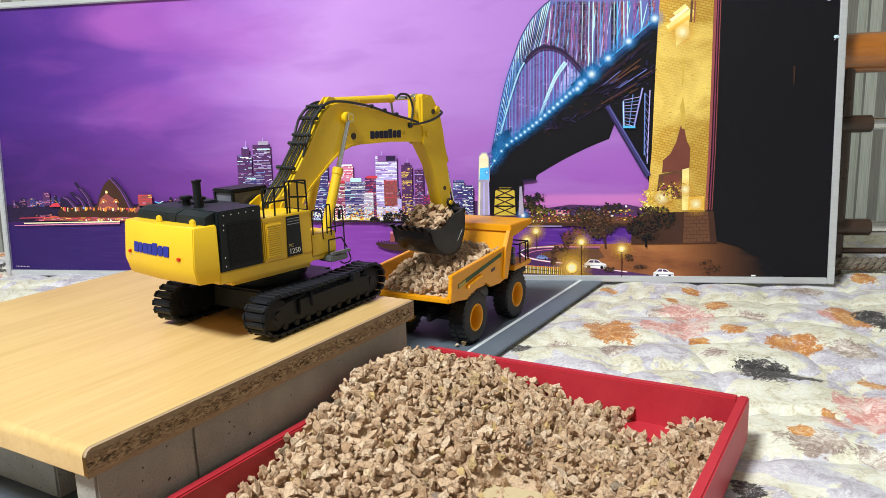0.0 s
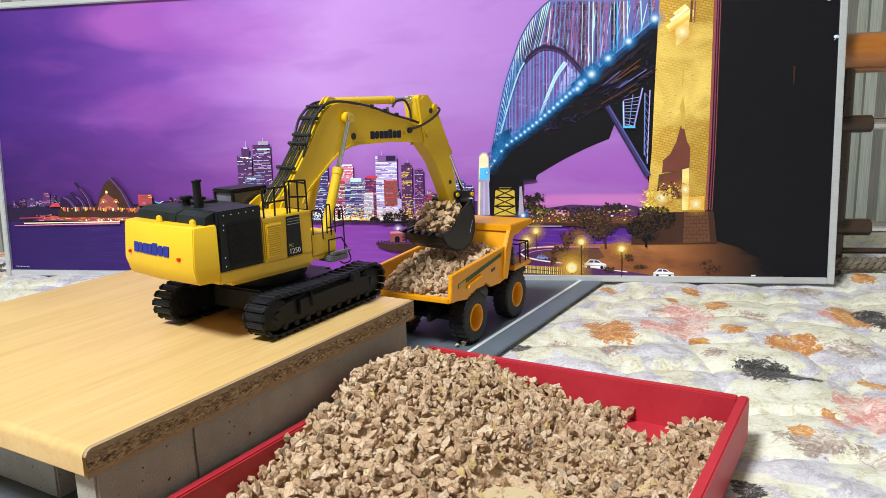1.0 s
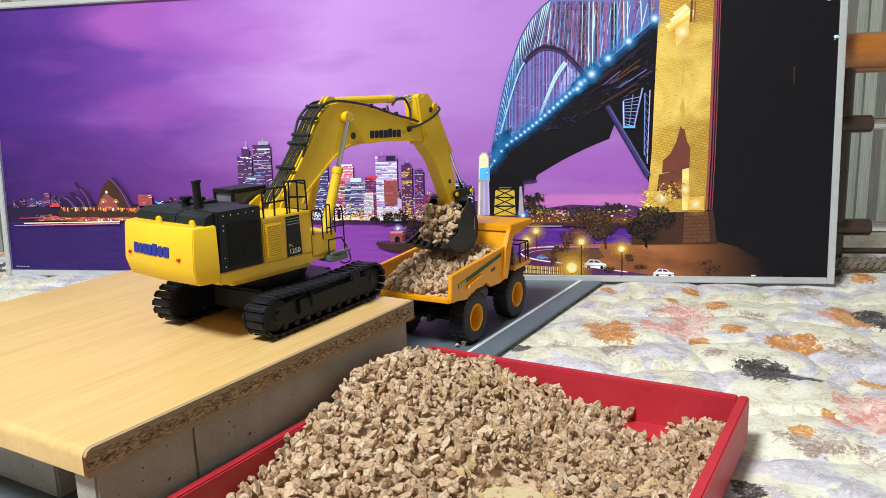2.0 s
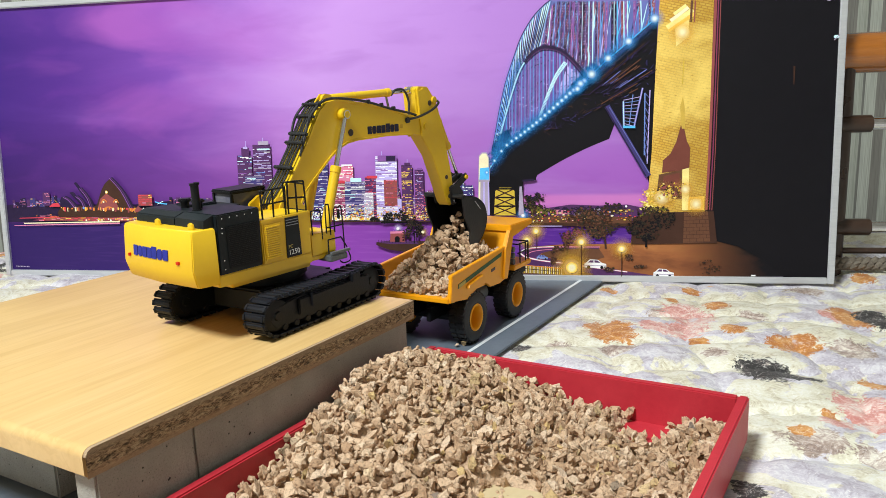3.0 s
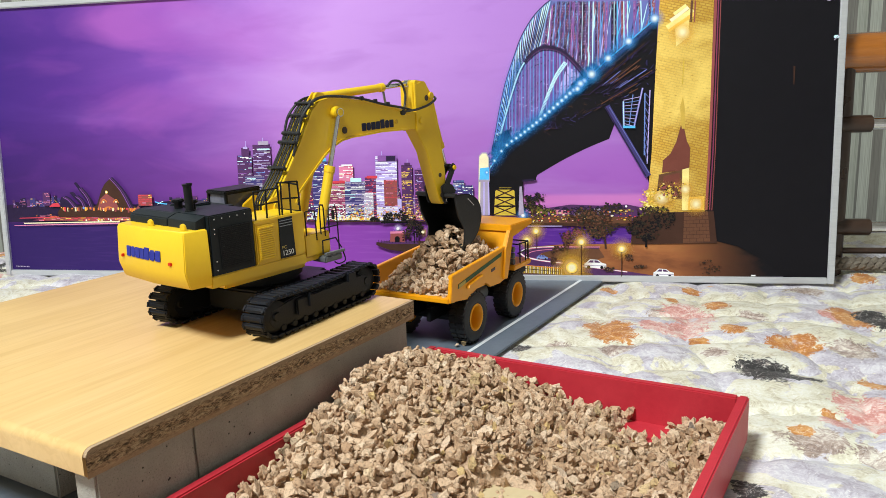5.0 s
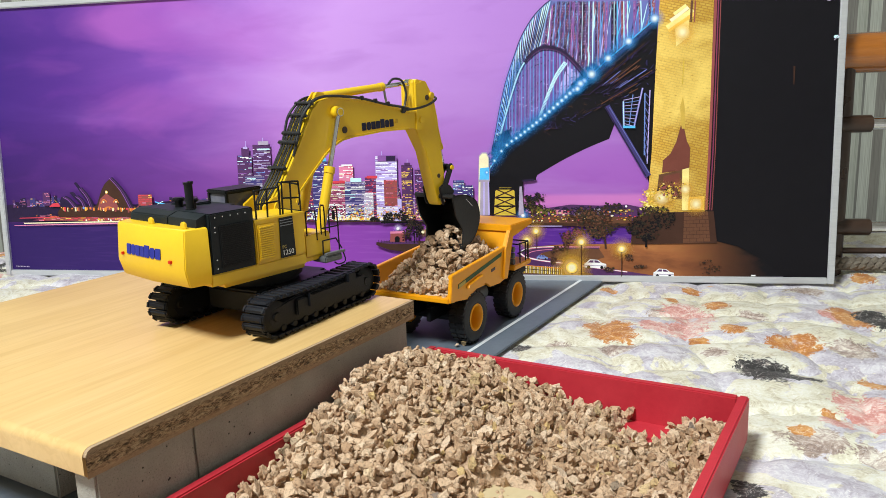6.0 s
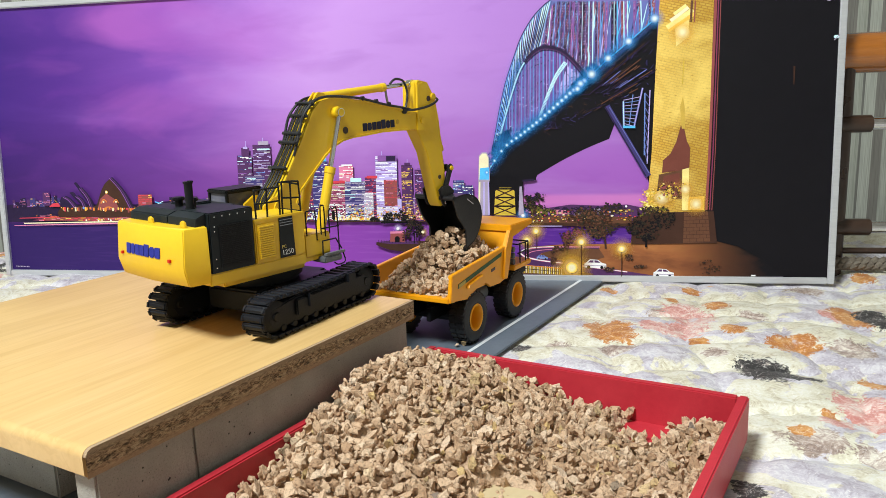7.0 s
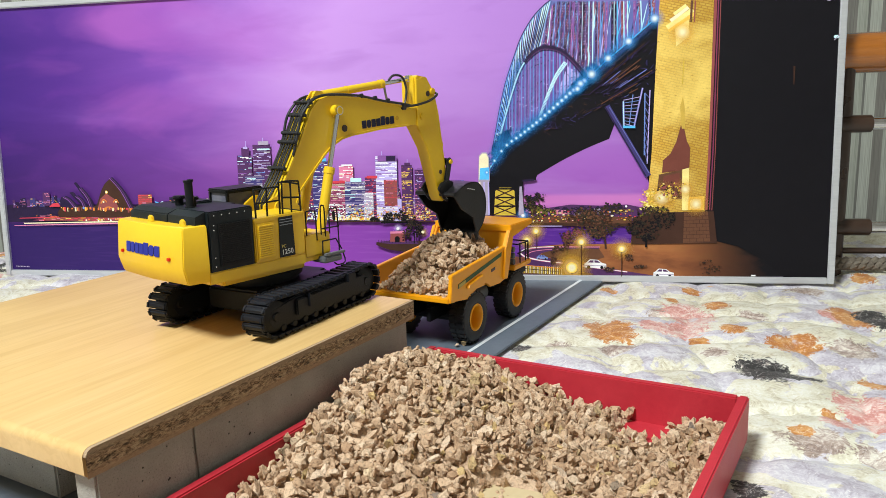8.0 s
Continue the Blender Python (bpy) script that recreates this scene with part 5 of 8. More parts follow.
    for k in range(24):
        x, y = along(((0.8493, 0.0121), (0.9174, 0.0094)), k / 24)
        d.rect(x, y, x + 0.0014, y + 0.0110, "gold" if k % 2 else "cream", 0.000002)
    d.line(((0.8494, 0.0238), (0.9206, 0.0177)), 0.0012, "orange")
    d.line(((0.8494, 0.0188), (0.9206, 0.0127)), 0.0010, "umber")
    # parked cars
    for (x, y), s, ink in (((0.9448, 0.0204), 0.031, "white"), ((1.0414, 0.0089), 0.028, "white"), ((0.8767, 0.0324), 0.016, "steel_blue")):
        d.poly(((x, y), (x + s, y - 0.03 * s), (x + s, y + 0.17 * s), (x + 0.80 * s, y + 0.22 * s), (x + 0.62 * s, y + 0.36 * s), (x + 0.25 * s, y + 0.38 * s), (x + 0.10 * s, y + 0.24 * s), (x, y + 0.18 * s)), ink)
        d.poly(((x + 0.16 * s, y + 0.23 * s), (x + 0.42 * s, y + 0.23 * s), (x + 0.42 * s, y + 0.34 * s), (x + 0.27 * s, y + 0.34 * s)), "plum")
        d.poly(((x + 0.46 * s, y + 0.23 * s), (x + 0.74 * s, y + 0.22 * s), (x + 0.60 * s, y + 0.33 * s), (x + 0.46 * s, y + 0.34 * s)), "plum")
        d.line(((x + 0.02 * s, y + 0.10 * s), (x + 0.98 * s, y + 0.08 * s)), 0.0010, "grey")
        d.disc(x + 0.2 * s, y + 0.02 * s, 0.075 * s, "night")
        d.disc(x + 0.8 * s, y, 0.075 * s, "night")
    # trees on the lawn: limbs, then a ragged crown
    for foot, fork, limbs in (((0.9749, 0.0477), (0.9732, 0.0657), ((0.9572, 0.0868), (0.9746, 0.0933), (0.9873, 0.0819))), ((1.0307, 0.0503), (1.0304, 0.0657), ((1.0139, 0.0834), (1.0324, 0.0898), (1.0495, 0.0802))), ((0.9198, 0.0343), (0.9206, 0.0442), ((0.9157, 0.0541), (0.9238, 0.0558)))):
        d.line((foot, fork), 0.0030, "umber", 0.0020)
        for tip in limbs:
            d.line((fork, tip), 0.0018, "umber", 0.0008)
    for (x, y), rx, ry, ink, n in (((0.9556, 0.0868), 0.034, 0.020, ("leaf", "umber", "brown", "umber"), 420), ((0.9700, 0.0771), 0.026, 0.016, ("leaf", "umber", "brown"), 300), ((0.9429, 0.0934), 0.018, 0.010, ("umber", "brown", "leaf"), 160), ((0.9270, 0.0689), 0.014, 0.016, ("umber", "brown", "wine"), 200), ((0.9850, 0.0762), 0.008, 0.009, ("leaf", "umber"), 80), ((0.9206, 0.0558), 0.006, 0.009, ("umber", "brown"), 60)):
        d.tuft(x, y, rx, ry, ink, n, 0.0026, rng)
    for (x, y), rx, ry in (((0.9060, 0.0458), 0.010, 0.006), ((1.0074, 0.0348), 0.008, 0.005), ((1.0209, 0.0226), 0.010, 0.002), ((1.1135, 0.0225), 0.018, 0.012), ((0.9011, 0.0292), 0.004, 0.006), ((0.9800, 0.0182), 0.008, 0.003)):
        d.tuft(x, y, rx, ry, ("umber", "leaf", "brown"), 60, 0.0022, rng)
    for (x, y), r, drop in (((0.8760, 0.0731), 0.0056, 0.026), ((0.8629, 0.0598), 0.0060, 0.026), ((0.9406, 0.0575), 0.0062, 0.048), ((0.9971, 0.0478), 0.0064, 0.044), ((0.9271, 0.0203), 0.0110, 0.010)):
        d.line(((x, y), (x + 0.0002, y - drop)), 0.0010, "umber")
        for share, ink in ((0.75, "amber"), (0.58, "straw"), (0.40, "cream")):
            d.disc(x, y, r * share, ink, 18)
        LAMPS.extend(((x, y, r * 1.3, "warm"), (x, y, r * 1.8, "warm"), (x, y, r * 3.0, "warm")))
    d.done("print_park", pic, "printed lamplit park, road and parked cars")

    # the stone tower and the black tower side
    py = bmesh.new()
    py.faces.new([py.verts.new((x, y, 0.0032)) for x, y in ((1.0315, 0.0962), (1.0325, 0.1305), (1.0363, 0.1832), (1.0397, 0.2986), (1.0435, 0.3876), (1.1145, 0.3839), (1.1130, 0.2733), (1.1117, 0.1818), (1.1086, 0.0959))])
    part("print_stone_tower", py, pylon_material(), pic, "printed floodlit yellow stone tower")
    e = Art()
    e.z = 0.0034
    e.poly(((1.1138, 0.3839), (1.2737, 0.3755), (1.2795, 0.0090), (1.2148, 0.0091), (1.1881, 0.0327), (1.1541, 0.0515), (1.1185, 0.0610), (1.1086, 0.0959), (1.1117, 0.1818)), "night")
    e.line(((1.1160, 0.3838), (1.1132, 0.1817), (1.1107, 0.1022)), 0.0036, "brick", 0.0034)
    e.line(((1.1196, 0.3836), (1.1176, 0.1817), (1.1152, 0.1022)), 0.0016, "wine", 0.0014)
    e.line(((1.1225, 0.3834), (1.1206, 0.1816), (1.1182, 0.1021)), 0.0010, "brick", 0.0010)
    # lit niche under a cornice
    e.poly(((1.0661, 0.3254), (1.0640, 0.3547), (1.0823, 0.3627), (1.0821, 0.3375)), "straw")
    for p, q, w, ink in (((1.0538, 0.3492), (1.0872, 0.3698), 0.0110, "amber"), ((1.0537, 0.3507), (1.0872, 0.3728), 0.0060, "straw"), ((1.0580, 0.3594), (1.0812, 0.3760), 0.0045, "cream"), ((1.0623, 0.3681), (1.0782, 0.3791), 0.0040, "straw"), ((1.0846, 0.3567), (1.0854, 0.3847), 0.0030, "brown"), ((1.0890, 0.3564), (1.0898, 0.3844), 0.0016, "brick"), ((1.0768, 0.3092), (1.0753, 0.2746), 0.0009, "gold")):
        e.line((p, q), w, ink)
    # the cast silhouette and the doorway beneath it
    e.poly(((1.0505, 0.1547), (1.0517, 0.1720), (1.0614, 0.1812), (1.0687, 0.1966), (1.0742, 0.2181), (1.0780, 0.2195), (1.0829, 0.1978), (1.0876, 0.1884), (1.0868, 0.1589)), "russet")
    e.poly(((1.0758, 0.2149), (1.0730, 0.2442), (1.0764, 0.2593), (1.0789, 0.2440), (1.0803, 0.2148)), "ochre")
    e.poly(((1.0427, 0.1185), (1.0467, 0.1524), (1.0770, 0.1583), (1.0786, 0.1182)), "brown")
    e.poly(((1.0510, 0.1279), (1.0529, 0.1500), (1.0741, 0.1544), (1.0754, 0.1277)), "russet")
    e.poly(((1.0782, 0.1024), (1.0777, 0.1590), (1.0867, 0.1612), (1.0873, 0.1023)), "straw")
    e.poly(((1.0865, 0.1023), (1.0869, 0.1205), (1.1080, 0.1219), (1.1077, 0.1022)), "amber")
    e.poly(((1.0887, 0.1047), (1.0892, 0.1173), (1.1035, 0.1180), (1.1031, 0.1046)), "straw")
    e.poly(((1.0095, 0.0543), (1.0122, 0.0923), (1.0353, 0.0994), (1.1205, 0.1006), (1.1262, 0.0562)), "umber")
    e.poly(((1.0807, 0.0561), (1.0813, 0.0992), (1.1130, 0.1006), (1.1171, 0.0578)), "brown")
    for k in range(8):
        p, q = along(((1.0806, 0.0577), (1.0813, 0.0984)), k / 8), along(((1.1171, 0.0586), (1.1130, 0.0998)), k / 8)
        e.line((p, q), 0.0005, "umber")
        for j in range(4):
            p2 = along((p, q), (j + 0.5 * (k % 2)) / 4)
            e.line((p2, (p2[0], p2[1] + 0.0048)), 0.0005, "umber", lift=0.000002)
    e.tuft(*(1.0519, 0.1184), 0.027, 0.017, ("amber", "gold", "straw", "gold", "straw", "gold"), 420, 0.0030, rng)
    e.tuft(*(1.0639, 0.1317), 0.018, 0.010, ("brown", "umber", "gold", "brick"), 160, 0.0026, rng)
    e.tuft(*(1.0414, 0.1026), 0.026, 0.008, ("leaf", "umber", "olive"), 130, 0.0026, rng)
    e.line(((1.0307, 0.0503), (1.0304, 0.0705)), 0.0024, "night")
    for (x, y), rx, ry in (((1.0355, 0.0914), 0.028, 0.012), ((1.0248, 0.0786), 0.020, 0.012), ((1.0465, 0.0770), 0.020, 0.012), ((1.0124, 0.0738), 0.008, 0.005), ((1.0631, 0.0929), 0.008, 0.006), ((1.0328, 0.0657), 0.012, 0.006)):
        e.tuft(x, y, rx, ry, ("night", "leaf", "night", "umber"), 170, 0.0026, rng)
    e.disc(*(1.2676, 0.3291), 0.0034, "pale_cyan", 10, 0.0022)
    e.line(((1.2651, 0.3249), (1.2717, 0.3318)), 0.0012, "grey")
    e.disc(*(1.2565, 0.3764), 0.003, "grey", 10, 0.0015)
    e.line(((1.2177, 0.2697), (1.2175, 0.2933)), 0.0012, "umber", 0.0024)
    e.done("print_dark_tower", pic, "printed black unlit tower side and garden wall")
    # soft printed halos round the lamps, clear towards their rims
    for (x, y), r in (((1.0969, 0.1110), 0.020), ((1.0821, 0.1316), 0.018), ((1.0504, 0.1200), 0.026), ((1.0738, 0.3438), 0.024), ((0.9271, 0.0203), 0.030), ((0.9271, 0.0203), 0.018)):
        LAMPS.append((x, y, r, "warm"))
    disc = bmesh.new()
    bmesh.ops.create_circle(disc, cap_ends=True, segments=24, radius=1.0)
    meshes = {}
    for i, (x, y, r, tone) in enumerate(LAMPS):
        if tone not in meshes:
            me = bpy.data.meshes.new("lamp_halo")
            disc.to_mesh(me)
            me.materials.append(halo_material(tone))
            meshes[tone] = me
        halo = tagged(new("lamp_halo", meshes[tone]), "soft printed glow of a lamp")
        halo.parent = pic
        halo.matrix_local = Matrix.LocRotScale((x, y, 0.0042 + 0.000004 * i), None, (r, r, 1))
    disc.free()
    # illegible small print in the corners
    s = Art()
    s.z = 0.0036
    for k in range(9):
        x, y = along(((0.0187, 0.0145), (0.0440, 0.0137)), k / 9)
        s.rect(x, y, x + 0.0017, y + 0.0016, "grey")
    x, y = 1.1725, 0.0099
    s.rect(x, y, x + 0.006, y + 0.002, "white")
    tagged(s.done("small_print", pic, "tiny pale line of print"), kind="stuff")


picture()


# ---- the model excavator ----
EX_HOME = RIG @ pose(-0.507, 0.549, 0.0722, 0, 0, -8)
FOOT, PIN, PIVOT = (0.004, 0.088), (0.2164, 0.1551), (0.0, 0.045)
BUCKET_PIN = (0.2525, 0.0580)
LINK_PIN = (0.2535, 0.0700)
BOOM_CYL_BASE, BOOM_CYL_EYE = (0.0400, 0.0585), (0.0855, 0.1795)
STICK_CYL_BASE, STICK_CYL_EYE = (0.0735, 0.1962), (0.2095, 0.1972)
BKT_CYL_BASE = (0.2440, 0.1800)
LINK_LEN = 0.0300
LINKAGE_PARTS = {}


def maker_mark(parent, material, x0, x1, z0, z1, m, label, bow=0.0):
    """A maker's mark as seven plain plates of its size, each set on the face; bow: how far the face's middle stands proud."""
    n = 7
    w = (x1 - x0) / n
    half = max(abs(x0), abs(x1)) + 0.018
    for i in range(n):
        a, b = x0 + (i + 0.05) * w, x0 + (i + 0.93) * w
        c = 0.22 * w if i in (1, 5) else 0.06 * w
        top = z1 + (0.0014 if i == 4 else 0)
        flat = [(a + c, z0), (b - c, z0), (b, z0 + c), (b, top - c), (b - c, top), (a + c, top), (a, top - c), (a, z0 + c)]
        bm = bmesh.new()
        rings = [[bm.verts.new(m @ Vector((x, d - bow * (1 - abs(x) / half), z))) for x, z in flat] for d in (-0.0001, 0.0005)]
        for k in range(8):
            bm.faces.new((rings[0][k], rings[0][(k + 1) % 8], rings[1][(k + 1) % 8], rings[1][k]))
        bm.faces.new(rings[0])
        bm.faces.new(rings[1])
        part("mark_block", bm, material, parent, label)


def text_mesh(body, size, material, parent, m, label, name="lettering"):
    cu = bpy.data.curves.new(name, "FONT")
    cu.body, cu.size, cu.extrude, cu.resolution_u = body, size, 0.0001, 3
    tmp = bpy.data.objects.new(name, cu)
    scene.collection.objects.link(tmp)
    me = bpy.data.meshes.new_from_object(tmp.evaluated_get(bpy.context.evaluated_depsgraph_get()))
    bpy.data.objects.remove(tmp)
    me.materials.clear()
    me.materials.append(material)
    ob = new(name, me)
    ob.parent = parent
    ob.matrix_local = m
    return tagged(ob, label)


def track_unit(ex, side_sign):
    """One crawler: side frame, wheels, and forty-four shoes round it."""
    turn = Matrix.Rotation(radians(8), 4, "Z")
    xc = 0.0590 if side_sign > 0 else -0.0535
    y0, y1, r = -0.0985, 0.0735, 0.0190
    ya, yb = y0 + r, y1 - r
    zc = 0.0230
    bm = bmesh.new()
    prism(bm, [(ya - 0.004, 0.010), (yb + 0.004, 0.010), (yb + 0.008, 0.020), (yb - 0.004, 0.034), (ya + 0.03, 0.037), (ya - 0.006, 0.031), (ya - 0.010, 0.020)], xc - 0.0085, xc + 0.0085, 0.0012)
    # side bracket, step and guard on the outer face
    xo = xc + side_sign * 0.0085
    block(bm, min(xo, xo + side_sign * 0.003), max(xo, xo + side_sign * 0.003), -0.055, 0.048, 0.0165, 0.0335, 0.001)
    block(bm, min(xo, xo + side_sign * 0.006), max(xo, xo + side_sign * 0.006), 0.018, 0.030, 0.032, 0.0415, 0.0008)
    block(bm, min(xo, xo + side_sign * 0.005), max(xo, xo + side_sign * 0.005), -0.040, -0.038, 0.022, 0.036, 0.0004)
    unit = part("track", bm, M["track"], ex, "dark crawler track")
    unit.matrix_local = turn @ Matrix.Translation((0, -0.0048, 0)) @ Matrix.Diagonal((1, 1.012, 0.85, 1))
    for k in range(9):
        y = ya + 0.008 + (yb - ya - 0.016) * k / 8
        part("roller", lathe(bmesh.new(), [(0.0, -0.0092), (0.0030, -0.0092), (0.0036, -0.0084), (0.0036, 0.0084), (0.0030, 0.0092), (0.0, 0.0092)], 16, Matrix.Translation((xc, y, 0.0090))), M["track"], unit, smooth=True)
    for y, name in ((ya, "idler_wheel"), (yb, "drive_sprocket")):
        prof = [(0.0, -0.0100), (0.004, -0.0100), (0.0048, -0.0085), (0.0135, -0.0080), (0.0160, -0.0070), (0.0160, 0.0070), (0.0135, 0.0080), (0.0048, 0.0085), (0.004, 0.0100), (0.0, 0.0100)]
        wheel = part(name, lathe(bmesh.new(), prof, 24, Matrix.Translation((xc, y, zc))), M["black"], unit, smooth=True)
    # shoe with two ribs, shared by all
    bm = bmesh.new()
    w = 0.0118
    block(bm, -w, w, -0.0038, 0.0038, -0.0011, 0.0009, 0.0003, segs=1)
    prism(bm, [(-0.0034, 0.0007), (0.0024, 0.0007), (0.0012, 0.0021), (-0.0018, 0.0021)], -w, w, 0.0003, segs=1)
    for x in (-w + 0.0006, w - 0.0026):
        block(bm, x, x + 0.0020, -0.0032, 0.0022, 0.0007, 0.0027)
    block(bm, -0.003, 0.003, -0.002, 0.002, -0.0045, -0.0009)
    me = None
    straight, arc = yb - ya, math.pi * r
    total = 2 * straight + 2 * arc
    n = 44
    for k in range(n):
        s = total * k / n
        if s < straight:
            y, z, a = ya + s, zc + r, 0.0
            z -= 0.0024 * math.sin(math.pi * s / straight)
        elif s < straight + arc:
            f = (s - straight) / r
            y, z, a = yb + r * math.sin(f), zc + r * math.cos(f), -f
        elif s < 2 * straight + arc:
            y, z, a = yb - (s - straight - arc), zc - r, math.pi
        else:
            f = (s - 2 * straight - arc) / r
            y, z, a = ya - r * math.sin(f), zc - r * math.cos(f), math.pi - f
        if me is None:
            shoe = part("shoe", bm, M["track"], unit)
            me = shoe.data
        else:
            shoe = new("shoe", me)
            shoe.parent = unit
        shoe.matrix_local = Matrix.Translation((xc, y, z)) @ Matrix.Rotation(a, 4, "X")
    return unit


def railing(name, parent, paths, r=0.00085):
    for p in paths:
        part(name, tube(bmesh.new(), p, r, 7), M["black"], parent, "thin black handrail", True)


def excavator():
    ex = thing("excavator", EX_HOME, "yellow and black model mining excavator standing on the board", "excavator")
    for s in (-1, 1):
        track_unit(ex, s)
    bm = bmesh.new()
    turn = Matrix.Rotation(radians(8), 4, "Z")
    block(bm, -0.046, 0.050, -0.045, 0.026, 0.013, 0.034, 0.002, turn)
    block(bm, -0.030, 0.030, -0.066, 0.038, 0.013, 0.033, 0.002, turn)
    part("undercarriage_frame", bm, M["black"], ex)
    bm = bmesh.new()
    rod(bm, (0, -0.022, 0.030), (0, -0.022, 0.0475), 0.036, 40)
    rod(bm, (0, -0.022, 0.038), (0, -0.022, 0.043), 0.039, 40)
    part("slew_ring", bm, M["black"], ex, smooth=True)

    # upper house: deck with everything that turns with it
    bm = bmesh.new()
    block(bm, -0.0535, 0.0535, -0.1115, -0.0092, 0.0512, 0.0612, 0.0008)
    block(bm, -0.0505, 0.0505, -0.0090, 0.0235, 0.0512, 0.0560, 0.0008)
    block(bm, -0.040, 0.040, -0.09, 0.0, 0.0440, 0.0500, 0.001)
    house = part("house", bm, M["yellow"], ex, "yellow slewing deck")
    LINKAGE_PARTS["house"] = house

    # counterweight: a bulged block, narrower at its foot
    bm = bmesh.new()
    rings = []
    for z, back, half, side_in in ((0.0540, -0.1300, 0.0500, 0.0532), (0.0556, -0.1318, 0.0508, 0.0540), (0.0690, -0.1352, 0.0518, 0.0545), (0.1000, -0.1325, 0.0512, 0.0545), (0.1018, -0.1310, 0.0500, 0.0535)):
        plan = [(-side_in, -0.1105), (-half, back + 0.0015), (0.0, back - 0.0018), (half, back + 0.0015), (side_in, -0.1105)]
        rings.append([bm.verts.new((x, y, z)) for x, y in plan])
    for a, b in zip(rings, rings[1:]):
        for i in range(len(a)):
            j = (i + 1) % len(a)
            bm.faces.new((a[i], a[j], b[j], b[i]))
    bm.faces.new(rings[0])
    bm.faces.new(rings[-1])
    bmesh.ops.recalc_face_normals(bm, faces=bm.faces)
    round_edges(bm, bm.faces, 0.0009, 2)
    cw = part("counterweight", bm, M["yellow"], house, "smooth yellow counterweight", True)
    for x in (-0.008, 0.0405):
        bm = prism(bmesh.new(), [(-0.004, 0.0), (0.004, 0.0), (0.003, 0.0045), (0.0, 0.0058), (-0.003, 0.0045)], -0.0012, 0.0012, 0.0005)
        lug = part("lifting_lug", bm, M["yellow"], house)
        lug.matrix_local = pose(x, -0.1235, 0.1016, 0, 0, 90)
    maker_mark(house, M["blue_ink"], -0.0335, 0.0210, -0.0044, 0.0044, pose(0, -0.1336, 0.0800, -5.7), "blue printed block of a maker's mark", 0.0030)
    for x in (-0.0405, 0.0335):
        bm = block(bmesh.new(), x - 0.0018 * (1 if x > 0 else 0.6), x + 0.0018 * (1 if x > 0 else 0.6), -0.1360, -0.1330, 0.0738, 0.0764, 0.0003)
        part("reflector", bm, M["red_lens"], house, "small red reflector")

    # engine housing
    bm = bmesh.new()
    prism(bm, [(-0.1100, 0.0615), (-0.0665, 0.0615), (-0.0650, 0.1120), (-0.1085, 0.1120)], 0.0100, 0.0546, 0.0010)
    prism(bm, [(-0.1100, 0.0615), (-0.0500, 0.0615), (-0.0500, 0.1095), (-0.1095, 0.1118), (-0.1185, 0.1085), (-0.1195, 0.1000)], -0.0500, 0.0102, 0.0010)
    block(bm, -0.040, -0.012, -0.085, -0.060, 0.1090, 0.1125, 0.001)
    prism(bm, [(-0.1090, 0.1000), (-0.1090, 0.1118), (-0.1180, 0.1085), (-0.1192, 0.1000)], 0.0104, 0.0505)
    engine = part("engine_housing", bm, M["charcoal"], house, "charcoal engine housing")
    bm = bmesh.new()
    block(bm, 0.0545, 0.0556, -0.1010, -0.0690, 0.0650, 0.1010, 0.0005)
    for k in range(22):
        z = 0.0668 + 0.0330 * k / 21
        block(bm, 0.0553, 0.0562, -0.0995, -0.0705, z, z + 0.0008)
    part("radiator_grille", bm, M["black"], house, "fine black radiator grille")
    bm = bmesh.new()
    for y, z in [(-0.1055, 0.066 + 0.0075 * k) for k in range(2)] + [(-0.1050, 0.0965), (-0.1048, 0.1005)] + [(-0.104 + 0.0075 * k, 0.1085) for k in range(5)]:
        rod(bm, (0.0544, y, z), (0.0554, y, z), 0.0006, 8)
    tagged(part("rivets", bm, M["chrome"], house, "tiny bright rivets"), kind="stuff")
    bm = bmesh.new()
    rod(bm, (0.0150, -0.0995, 0.1075), (0.0150, -0.0995, 0.1340), 0.0035, 18)
    rod(bm, (0.0150, -0.0995, 0.1110), (0.0150, -0.0995, 0.1130), 0.0043, 18)
    rod(bm, (0.0150, -0.0995, 0.1335), (0.0150, -0.0995, 0.1352), 0.0042, 18)
    block(bm, 0.0160, 0.0215, -0.1010, -0.0980, 0.1348, 0.1362, 0.0004, Matrix.Translation((0, 0, 0.0)))
    part("exhaust_pipe", bm, M["black"], house, "black upright exhaust pipe", True)
    for x, y in ((-0.0140, -0.0920), (0.0030, -0.0900)):
        bm = bmesh.new()
        rod(bm, (x, y, 0.1070), (x, y, 0.1170), 0.0036, 16)
        rod(bm, (x, y, 0.1165), (x, y, 0.1195), 0.0058, 20, bevel=0.0008)
        part("air_intake", bm, M["black"], house, "black mushroom air intake", True)

    # service side with louvres, model panel and walkway
    bm = bmesh.new()
    block(bm, 0.0120, 0.0540, -0.0648, -0.0095, 0.0613, 0.0985, 0.0010)
    block(bm, 0.0100, 0.0546, -0.0650, -0.0093, 0.0975, 0.1000, 0.0004)
    part("service_housing", bm, M["yellow"], house, "yellow service housing")
    bm = bmesh.new()
    block(bm, 0.0539, 0.0549, -0.0625, -0.0435, 0.0635, 0.0955, 0.0006)
    for k in range(15):
        z = 0.0655 + 0.0268 * k / 14
        block(bm, 0.0546, 0.0560, -0.0610, -0.0455, z, z + 0.0010, 0.0, Matrix.Translation((0, 0, 0)))
    part("louvre_panel", bm, M["yellow"], house, "yellow louvred vent panel")
